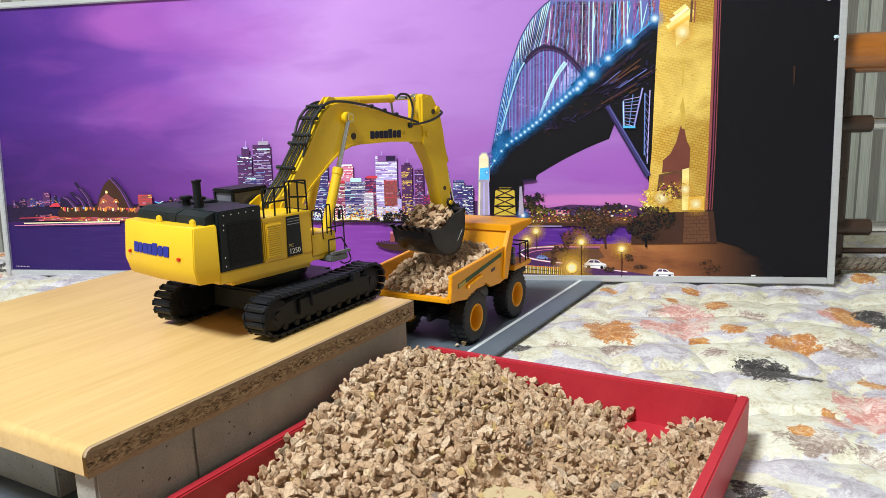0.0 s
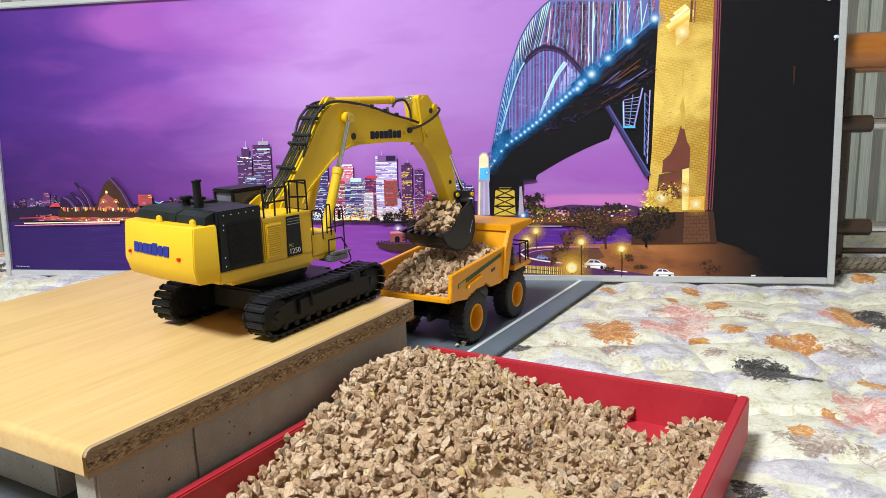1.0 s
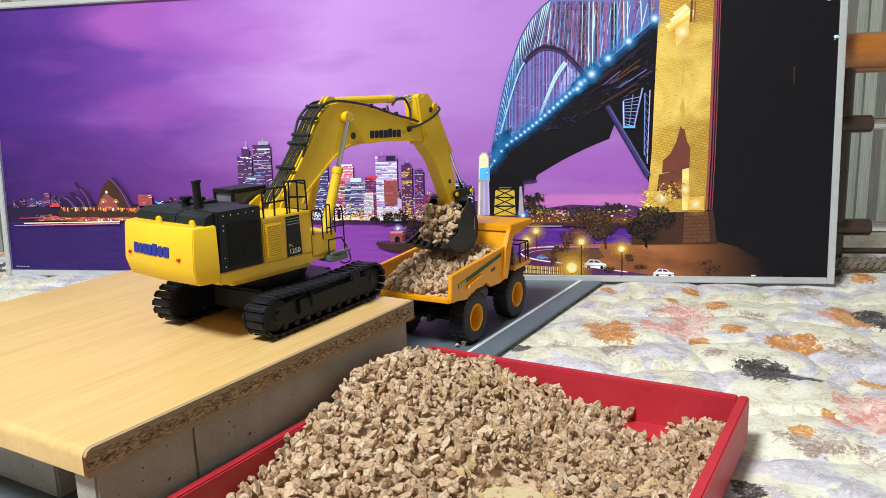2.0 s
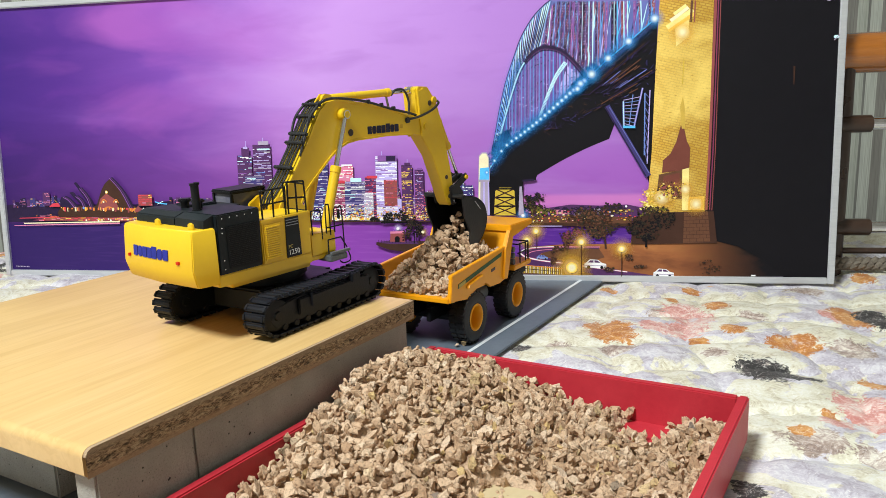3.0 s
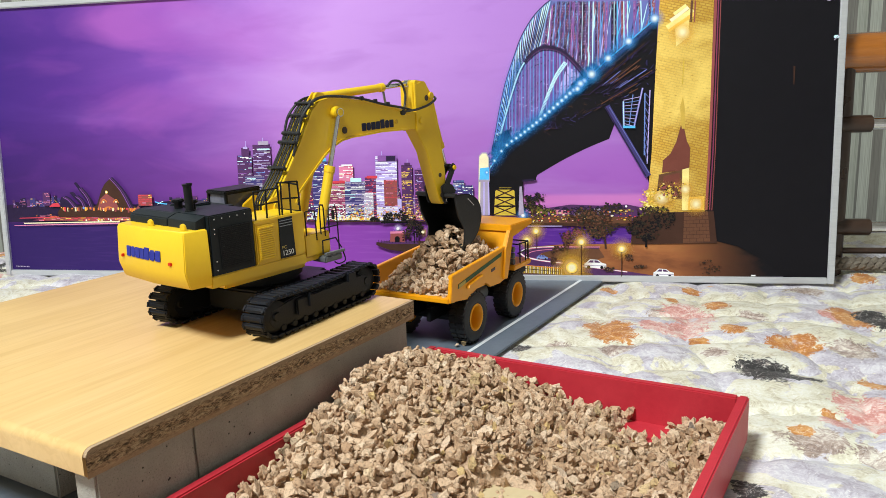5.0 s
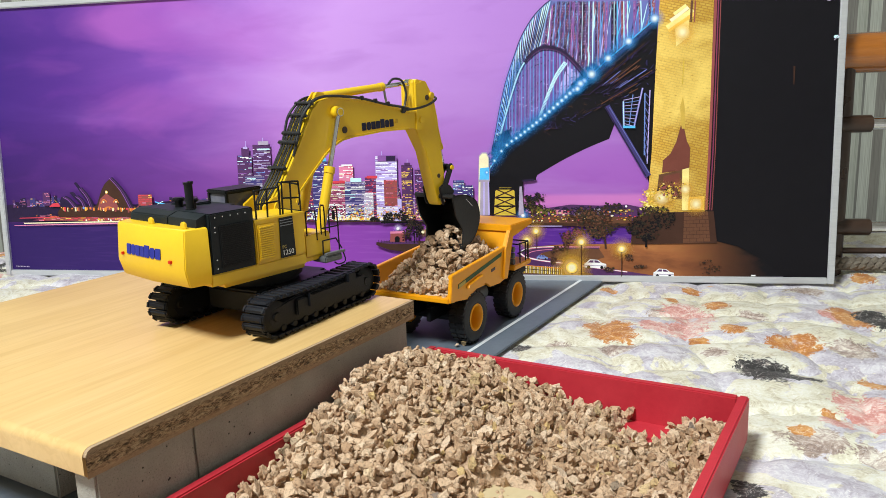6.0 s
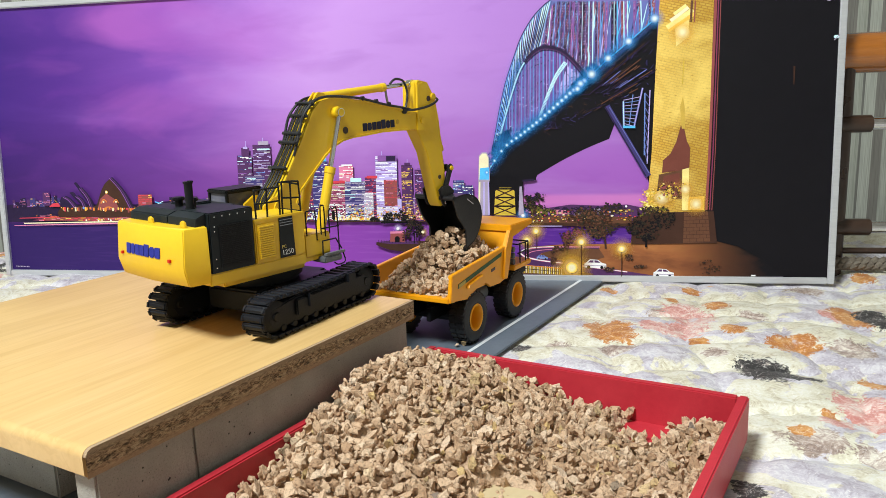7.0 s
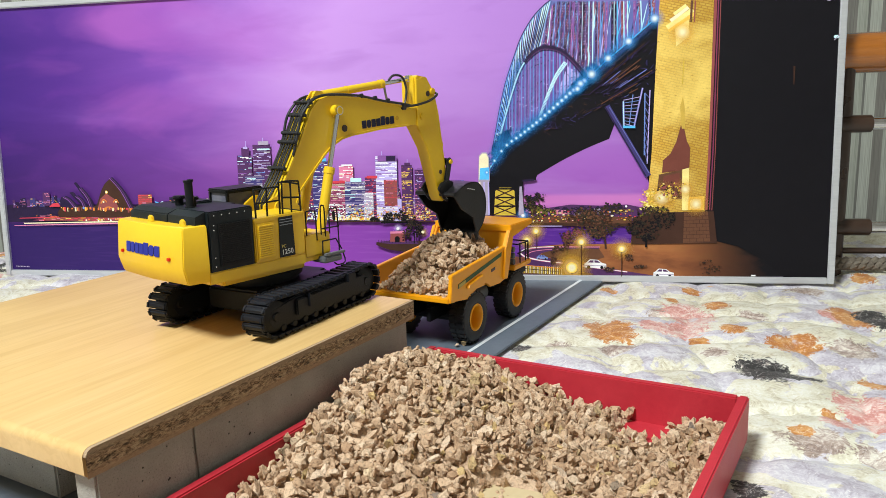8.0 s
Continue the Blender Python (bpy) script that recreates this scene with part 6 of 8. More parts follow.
    panel = part("model_panel", prism(bmesh.new(), [(-0.0395, 0.0618), (-0.0222, 0.0618), (-0.0232, 0.0980), (-0.0385, 0.0980)], 0.0541, 0.0549, 0.0002), M["charcoal"], house, "dark panel with white model number")
    for k in range(3):
        z = 0.0905 + 0.0024 * k
        part("stripe", block(bmesh.new(), 0.05495, 0.0552, -0.0380, -0.0240, z, z + 0.0006), M["steel"], house, "pale thin stripe")
    side_text = lambda y, z: Matrix.Translation((0.0552, y, z)) @ Matrix.Rotation(radians(90), 4, "Z") @ Matrix.Rotation(radians(90), 4, "X")
    text_mesh("1250", 0.0066, M["white_ink"], house, side_text(-0.0378, 0.0642), "white printed number")
    text_mesh("PC", 0.0042, M["gold_ink"], house, side_text(-0.0375, 0.0702), "small gold printed letters")
    # front box, step and mirrors
    bm = bmesh.new()
    block(bm, 0.0220, 0.0525, -0.0088, 0.0225, 0.0562, 0.0765, 0.0010)
    block(bm, -0.0120, 0.0215, -0.0300, 0.0230, 0.0562, 0.0720, 0.0010)
    part("front_housing", bm, M["yellow"], house, "yellow front housing")
    bm = bmesh.new()
    block(bm, 0.0400, 0.0600, 0.0080, 0.0300, 0.0480, 0.0540, 0.0010)
    block(bm, 0.0560, 0.0600, 0.0100, 0.0340, 0.0545, 0.0570, 0.0004)
    part("step_box", bm, M["grey_plastic"], house, "grey access step")
    top, mid, x = 0.1245, 0.1125, 0.0515
    railing("walkway_rail", house, [
        bend([(x, -0.0600, 0.0995), (x, -0.0602, top - 0.002), (x, -0.0585, top), (x, -0.0350, top), (x, -0.0340, top)], 3),
        [(x, -0.0340, 0.0995), (x, -0.0335, top)], [(x, -0.0480, 0.0995), (x, -0.0470, top)], [(x, -0.0600, mid), (x, -0.0340, mid)],
        bend([(x, -0.0310, 0.0995), (x, -0.0300, top + 0.002), (x, -0.0280, top + 0.004), (x, -0.0130, top + 0.003), (x, -0.0110, top), (x, -0.0105, 0.0995)], 3),
        [(x, -0.0310, mid + 0.002), (x, -0.0105, mid)], [(x, -0.0210, 0.0995), (x, -0.0205, top + 0.003)],
        bend([(x, -0.0105, 0.1000), (0.035, -0.0100, 0.1000), (0.020, -0.0100, 0.1000)], 2), [(0.022, -0.0105, 0.0995), (0.022, -0.0105, top)], bend([(x, -0.0110, top), (0.036, -0.0110, top + 0.001), (0.022, -0.0110, top)], 2)])
    railing("front_rail", house, [
        bend([(0.0525, -0.0060, 0.0760), (0.0525, -0.0062, 0.0960), (0.0525, -0.0040, 0.0985), (0.0525, 0.0035, 0.0980), (0.0525, 0.0055, 0.0950), (0.0525, 0.0058, 0.0700)], 3),
        bend([(0.0525, 0.0115, 0.0745), (0.0525, 0.0120, 0.1000), (0.0525, 0.0145, 0.1015), (0.0525, 0.0165, 0.0990), (0.0525, 0.0165, 0.0720)], 3),
        bend([(0.0525, 0.0220, 0.0740), (0.0530, 0.0222, 0.0960), (0.0535, 0.0270, 0.0970), (0.0540, 0.0310, 0.0950), (0.0545, 0.0312, 0.0530)], 3),
        [(0.0525, 0.0115, 0.0800), (0.0540, 0.0325, 0.0800)], [(0.0560, 0.0090, 0.0560), (0.0560, 0.0095, 0.0690)], [(0.0560, 0.0095, 0.0690), (0.0560, 0.0260, 0.0690)], [(0.0560, 0.0260, 0.0690), (0.0560, 0.0330, 0.0580)],
        bend([(0.0590, 0.0310, 0.0560), (0.0600, 0.0330, 0.0460), (0.0590, 0.0250, 0.0440), (0.0590, 0.0200, 0.0470)], 3)], 0.0007)
    part("mirror", block(bmesh.new(), 0.0515, 0.0550, 0.0265, 0.0285, 0.0860, 0.0950, 0.0007), M["charcoal"], house, "small dark mirror")
    # cab on the far side
    bm = bmesh.new()
    block(bm, -0.0500, -0.0185, -0.0400, 0.0020, 0.1145, 0.1185, 0.0012)
    block(bm, -0.0490, -0.0195, -0.0390, 0.0010, 0.0560, 0.0980, 0.0012)
    for xx in (-0.0480, -0.0205):
        for y in (-0.0380, 0.0000):
            block(bm, xx - 0.0012, xx + 0.0012, y - 0.0012, y + 0.0012, 0.0960, 0.1150)
    cab = part("cab", bm, M["black"], house, "black operator's cab")
    part("cab_glass", block(bmesh.new(), -0.0475, -0.0210, -0.0375, -0.0005, 0.0978, 0.1144), M["glass"], house, "dark cab window glass")
    # boom foot brackets
    bm = bmesh.new()
    for xx in (-0.0160, 0.0135):
        prism(bm, [(-0.030, 0.0560), (0.030, 0.0560), (0.022, 0.0950), (0.008, 0.1080), (-0.012, 0.1110), (-0.024, 0.1040)], xx, xx + 0.0025, 0.0006)
    rod(bm, (-0.0175, -0.006, 0.100), (0.0175, -0.006, 0.100), 0.0065, 20)
    part("boom_bracket", bm, M["yellow"], house, "yellow boom foot bracket")

    # boom
    bm = bmesh.new()
    mid_line = [(-0.0060, 0.1060), (0.0113, 0.1245), (0.0210, 0.1370), (0.0358, 0.1560), (0.0556, 0.1842), (0.0654, 0.1915), (0.0800, 0.1935), (0.0950, 0.1920), (0.1300, 0.1860), (0.1650, 0.1775), (0.1990, 0.1655), (0.2120, 0.1650), (0.2240, 0.1600), (0.2250, 0.1500), (0.2140, 0.1450), (0.1940, 0.1485), (0.1500, 0.1515), (0.1200, 0.1515), (0.1060, 0.1518), (0.0908, 0.1505), (0.0775, 0.1462), (0.0645, 0.1385), (0.0500, 0.1275), (0.0270, 0.1095), (0.0140, 0.0870), (0.0040, 0.0790), (-0.0060, 0.0840)]
    prism(bm, mid_line, -0.0095, 0.0095, 0.0006)
    # top and bottom flange plates stand a little proud of the webs
    for lo, hi in ((0, 13), (15, 24)):
        line = [Vector((0, y, z)) for y, z in mid_line[lo:hi + 1]]
        rings = []
        for k, p in enumerate(line):
            d = line[min(k + 1, len(line) - 1)] - line[max(k - 1, 0)]
            nrm = Vector((0, -d.z, d.y)).normalized() * 0.0010
            rings.append([bm.verts.new(p + Vector((x, 0, 0)) + q * nrm) for x, q in ((-0.0110, -1), (0.0110, -1), (0.0110, 1), (-0.0110, 1))])
        for p, q in zip(rings, rings[1:]):
            for k in range(4):
                bm.faces.new((p[k], p[(k + 1) % 4], q[(k + 1) % 4], q[k]))
        bm.faces.new(rings[0])
        bm.faces.new(rings[-1])
    rod(bm, (-0.0165, BOOM_CYL_EYE[0], BOOM_CYL_EYE[1]), (0.0165, BOOM_CYL_EYE[0], BOOM_CYL_EYE[1]), 0.0060, 24, bevel=0.0006)
    for xx in (-0.004, 0.0025):
        prism(bm, [(0.0600, 0.1920), (0.0860, 0.1900), (0.0780, 0.2000), (0.0700, 0.2015)], xx, xx + 0.0018, 0.0004)
    boom = part("boom", bm, M["yellow"], ex, "yellow bent boom", True)
    LINKAGE_PARTS["boom"] = boom
    maker_mark(boom, M["navy_ink"], 0.1215, 0.1715, -0.0042, 0.0040, Matrix.Translation((0.0098, 0, 0.1640)) @ Matrix.Rotation(radians(90), 4, "Z") @ Matrix.Rotation(radians(2), 4, "Y"), "dark printed block of a maker's mark")
    part("boom_hole", rod(bmesh.new(), (0.0088, 0.0965, 0.1600), (0.0100, 0.0965, 0.1600), 0.0036, 20), M["brown_sleeve"], boom, "dark round hole")
    part("boom_plug", rod(bmesh.new(), (0.0090, 0.1760, 0.1590), (0.0101, 0.1760, 0.1590), 0.0025, 18), M["yellow_dark"], boom, "round yellow plug")
    for y, z in (BOOM_CYL_EYE,):
        part("pin_cap", rod(bmesh.new(), (0.0160, y, z), (0.0185, y, z), 0.0042, 20, bevel=0.0006), M["yellow"], boom, "round pin cap")
    # hoses up the back of the boom and over to the stick
    back = [(-0.0120, 0.0980), (-0.0090, 0.1080), (0.0085, 0.1260), (0.0185, 0.1395), (0.0330, 0.1585), (0.0480, 0.1800), (0.0570, 0.1890), (0.0700, 0.1945)]
    for k in range(5):
        x = -0.0078 + 0.0039 * k
        pts = [(x, y - 0.0022 - 0.0005 * (k % 2), z + 0.0008) for y, z in back]
        part("hose", tube(bmesh.new(), bend(pts, 5), 0.0010, 7), M["hose"], boom, "thin hydraulic hose", True)
    for x in (-0.0105, 0.0105):
        pts = [(x, y + 0.001, z + 0.001) for y, z in ((0.0235, 0.1440), (0.0325, 0.1620), (0.0400, 0.1785), (0.0525, 0.1898), (0.0650, 0.1948), (0.0850, 0.1945), (0.1200, 0.1890), (0.1560, 0.1790), (0.1860, 0.1720), (0.2000, 0.1680))]
        part("hose", tube(bmesh.new(), bend(pts, 5), 0.0014, 7), M["hose"], boom, "black hydraulic hose", True)
    for y, z, rot in ((0.0130, 0.1340, 50), (0.0300, 0.1560, 52), (0.0360, 0.1640, 54), (0.0470, 0.1800, 52), (0.0570, 0.1905, 40)):
        bm = block(bmesh.new(), -0.0128, 0.0128, -0.0016, 0.0016, -0.0020, 0.0022, 0.0006)
        cl = part("hose_clamp", bm, M["hose"], boom, "black hose clamp bar")
        cl.matrix_local = pose(0, y - 0.002, z + 0.001, rot)
    for y, z in ((0.1250, 0.1895), (0.1450, 0.1845), (0.1640, 0.1795)):
        part("hose_clip", block(bmesh.new(), 0.0085, 0.0125, y - 0.002, y + 0.002, z - 0.0022, z + 0.0022, 0.0006), M["hose"], boom, "black hose clip")

    # cylinders, each a barrel and a rod that turn on their own pins (drawn along +y from the pin)
    def cylinder(key, barrel_len, r, rod_len, rr, xs):
        for x in xs:
            bm = bmesh.new()
            rod(bm, (0, 0.004, 0), (0, barrel_len, 0), r, 22, bevel=0.0006)
            rod(bm, (0, barrel_len - 0.0065, 0), (0, barrel_len + 0.0005, 0), r * 1.13, 22, bevel=0.0005)
            rod(bm, (0, barrel_len * 0.42, 0), (0, barrel_len * 0.42 + 0.0015, 0), r * 1.08, 22)
            rod(bm, (-r * 0.9, 0, 0), (r * 0.9, 0, 0), r * 1.05, 18)
            block(bm, -r * 0.7, r * 0.7, 0, 0.008, -r * 0.8, r * 0.8, 0.0004)
            a = part("cylinder_barrel", bm, M["yellow"], ex, "yellow hydraulic cylinder barrel", True)
            bm = bmesh.new()
            rod(bm, (0, 0.003, 0), (0, rod_len, 0), rr, 18)
            rod(bm, (-rr * 1.3, 0, 0), (rr * 1.3, 0, 0), rr * 1.7, 18)
            b = part("cylinder_rod", bm, M["chrome"], ex, "bright steel piston rod", True)
            LINKAGE_PARTS.setdefault(key, []).append((x, a, b))

    cylinder("boom_cyl", 0.0760, 0.0050, 0.0640, 0.0026, (-0.0150, 0.0150))
    cylinder("stick_cyl", 0.0960, 0.0042, 0.0600, 0.0025, (0.0,))
    cylinder("bucket_cyl", 0.0640, 0.0042, 0.0560, 0.0021, (0.0,))

    # stick, drawn about the boom-tip pin
    oy, oz = PIN
    rel = lambda pts: [(y - oy, z - oz) for y, z in pts]
    bm = bmesh.new()
    outline = rel([(0.2075, 0.1985), (0.2130, 0.2010), (0.2300, 0.1985), (0.2432, 0.1800), (0.2495, 0.1560), (0.2588, 0.0900), (0.2590, 0.0640), (0.2560, 0.0540), (0.2495, 0.0520), (0.2448, 0.0580), (0.2262, 0.1180), (0.2095, 0.1440), (0.2070, 0.1520)])
    prism(bm, outline, -0.0085, 0.0085, 0.0007)
    for s in (-1, 1):
        plate = rel([(0.2085, 0.1960), (0.2200, 0.1985), (0.2290, 0.1850), (0.2385, 0.1500), (0.2300, 0.1430), (0.2080, 0.1440)])
        prism(bm, plate, min(s * 0.0084, s * 0.0112), max(s * 0.0084, s * 0.0112), 0.0005)
    rod(bm, (-0.0128, 0, 0), (0.0128, 0, 0), 0.0040, 20, bevel=0.0005)
    for y, z, r in ((0.2130, 0.1962, 0.0045), (0.2385, 0.1820, 0.0042)):
        rod(bm, (-0.0105, y - oy, z - oz), (0.0105, y - oy, z - oz), r, 18, bevel=0.0005)
    stick = part("stick", bm, M["yellow"], ex, "yellow stick arm", True)
    LINKAGE_PARTS["stick"] = stick
    for y, z, r in ((0.2275, 0.1800, 0.0032), (0.2480, 0.0880, 0.0026)):
        part("stick_hole", rod(bmesh.new(), (0.0080, y - oy, z - oz), (0.0116 if z > 0.15 else 0.0090, y - oy, z - oz), r, 18), M["brown_sleeve"], stick, "dark round hole")
    part("bucket_pin", rod(bmesh.new(), (-0.0118, BUCKET_PIN[0] - oy, BUCKET_PIN[1] - oz), (0.0160, BUCKET_PIN[0] - oy, BUCKET_PIN[1] - oz), 0.0034, 16, bevel=0.0005), M["chrome"], stick, "bright bucket pin", True)
    part("link_pin", rod(bmesh.new(), (-0.0142, LINK_PIN[0] - oy, LINK_PIN[1] - oz), (0.0142, LINK_PIN[0] - oy, LINK_PIN[1] - oz), 0.0028, 16, bevel=0.0004), M["yellow"], stick, "yellow link pin", True)
    # hose loops at the stick head
    loop = [(0.0090, -0.0300, 0.0120), (0.0135, -0.0120, 0.0130), (0.0145, 0.0100, 0.0170), (0.0140, 0.0240, 0.0230), (0.0060, 0.0290, 0.0260), (0.0, 0.0290, 0.0290)]
    part("hose", tube(bmesh.new(), bend(loop, 6), 0.0014, 8), M["hose"], stick, "black hydraulic hose loop", True)
    loop = [(0.0030, -0.0440, 0.0410), (0.0045, -0.0370, 0.0462), (0.0050, -0.0240, 0.0440), (0.0060, -0.0190, 0.0310), (0.0080, -0.0240, 0.0170), (0.0080, -0.0280, 0.0120)]
    part("hose", tube(bmesh.new(), bend(loop, 6), 0.0013, 8), M["hose"], stick, "black hydraulic hose loop", True)
    loop = [(-0.0010, -0.0480, 0.0420), (0.0, -0.0470, 0.0280), (0.0010, -0.0440, 0.0140)]
    part("hose", tube(bmesh.new(), bend(loop, 5), 0.0013, 8), M["steel"], stick, "grey hose", True)
    part("hose_union", block(bmesh.new(), 0.0080, 0.0125, -0.0330, -0.0260, 0.0085, 0.0145, 0.0012), M["hose"], stick, "black hose union")

    # links between stick, bucket cylinder and bucket (drawn along +y)
    bm = bmesh.new()
    for x in (-0.0125, 0.0095):
        prism(bm, [(-0.0050, -0.0030), (-0.0030, -0.0046), (LINK_LEN + 0.0030, -0.0044), (LINK_LEN + 0.0050, -0.0028), (LINK_LEN + 0.0050, 0.0028), (LINK_LEN + 0.0030, 0.0044), (-0.0030, 0.0046), (-0.0050, 0.0030)], x, x + 0.0030, 0.0012)
    rod(bm, (-0.0125, LINK_LEN, 0), (0.0125, LINK_LEN, 0), 0.0026, 14)
    link = part("link_arm", bm, M["bucket"], ex, "black bucket link arm", True)
    LINKAGE_PARTS["link"] = link
    for x in (0.0122, -0.0146):
        part("link_pin", rod(bmesh.new(), (x, LINK_LEN, 0), (x + 0.0024, LINK_LEN, 0), 0.0028, 16, bevel=0.0004), M["yellow"], link, "yellow link pin", True)
    bm = bmesh.new()
    rod(bm, (0, 0.002, 0), (0, 0.0280, 0), 0.0042, 14)
    rod(bm, (-0.0055, 0, 0), (0.0055, 0, 0), 0.0045, 14)
    rod(bm, (-0.0055, 0.030, 0), (0.0055, 0.030, 0), 0.0045, 14)
    LINKAGE_PARTS["dogbone"] = part("push_link", bm, M["bucket"], ex, "black push link", True)

    # bucket, drawn about its pin: mouth towards -y and up at rest, teeth far from the pin
    bm = bmesh.new()
    W2 = 0.0300
    shell = [(-0.0620, 0.0010), (-0.0595, -0.0180), (-0.0480, -0.0340), (-0.0320, -0.0425), (-0.0140, -0.0400), (-0.0020, -0.0270), (0.0040, -0.0120), (0.0070, 0.0040)]
    shell = [(p.y, p.z) for p in bend([(0, y, z) for y, z in shell], 4)]
    inner = [(-0.0280 + (y + 0.0280) * 0.945, z * 0.95) for y, z in shell]
    for (a, b, c, d) in zip(shell, shell[1:], inner, inner[1:]):
        vs = [bm.verts.new((x, *p)) for p in (a, b, d, c) for x in (-W2, W2)]
        for q in ((0, 2, 3, 1), (4, 6, 7, 5), (1, 3, 5, 7), (0, 6, 4, 2), (0, 1, 7, 6), (2, 4, 5, 3)):
            try:
                bm.faces.new([vs[i] for i in q])
            except ValueError:
                pass
    for s in (-1, 1):
        side_plate = shell[:-1] + [(0.0070, 0.0040), (-0.0180, 0.0030), (-0.0400, -0.0060)]
        prism(bm, side_plate, min(s * W2, s * (W2 - 0.0022)), max(s * W2, s * (W2 - 0.0022)))
    # ears and torque tube
    for x in (-0.0145, 0.0110):
        prism(bm, [(-0.0060, -0.0050), (0.0050, -0.0200), (0.0150, -0.0140), (0.0200, -0.0020), (0.0180, 0.0060), (0.0020, 0.0060), (-0.0050, 0.0040)], x, x + 0.0035, 0.0010)
    rod(bm, (-W2, 0.0058, 0.0020), (W2, 0.0058, 0.0020), 0.0030, 12)
    bmesh.ops.remove_doubles(bm, verts=bm.verts, dist=0.00001)
    bucket = part("bucket", bm, M["bucket"], ex, "scuffed black digging bucket", True)
    LINKAGE_PARTS["bucket"] = bucket
    for k in range(6):
        x = -0.0275 + 0.0110 * k
        bm = prism(bmesh.new(), [(-0.0590, -0.0070), (-0.0700, 0.0050), (-0.0600, 0.0030)], x - 0.0022, x + 0.0022, 0.0004)
        part("tooth", bm, M["bucket"], bucket)
    part("wear_strip", prism(bmesh.new(), [(-0.0160, -0.0300), (-0.0040, -0.0200), (-0.0045, -0.0190), (-0.0165, -0.0290)], W2, W2 + 0.0005), M["chrome"], bucket, "bright worn scratch")
    return ex


EXCAVATOR = excavator()


# ---- the toy dump truck ----
TRUCK = ON_BED @ RIG @ pose(-0.4305, 0.7070, 0.0027)


def truck_wheel():
    """A tyre with blocky lugs and a dished rim, about the x direction, outer face at +x."""
    bm = bmesh.new()
    R = 0.0283
    prof = [(0.0146, 0.0015), (0.0168, 0.0), (0.0225, -0.0004), (0.0262, 0.0006), (0.0276, 0.0030), (0.0278, 0.0170), (0.0262, 0.0194), (0.0225, 0.0204), (0.0168, 0.0204), (0.0146, 0.0192)]
    lathe(bm, prof + prof[:1], 40, caps=False)
    for k in range(26):
        for row, (x0, x1, skew) in enumerate(((0.0012, 0.0085, 9), (0.0115, 0.0188, -9))):
            m = Matrix.Rotation(math.tau * (k + 0.5 * row) / 26, 4, "X") @ Matrix.Translation((0, 0, R - 0.0009)) @ Matrix.Rotation(radians(skew), 4, "Z")
            block(bm, x0, x1, -0.0019, 0.0019, -0.0012, 0.0013, 0.0, m)
    tyre = bm
    bm = bmesh.new()
    lathe(bm, [(0.0152, 0.0180), (0.0152, 0.0203), (0.0138, 0.0207), (0.0124, 0.0186), (0.0116, 0.0100), (0.0108, 0.0030), (0.0060, 0.0024), (0.0054, 0.0065), (0.0030, 0.0072), (0.0, 0.0072)], 32, caps=False)
    lathe(bm, [(0.0172, 0.0015), (0.0150, 0.0005), (0.0140, 0.0030), (0.0, 0.0035)], 24, caps=False)
    return tyre, bm


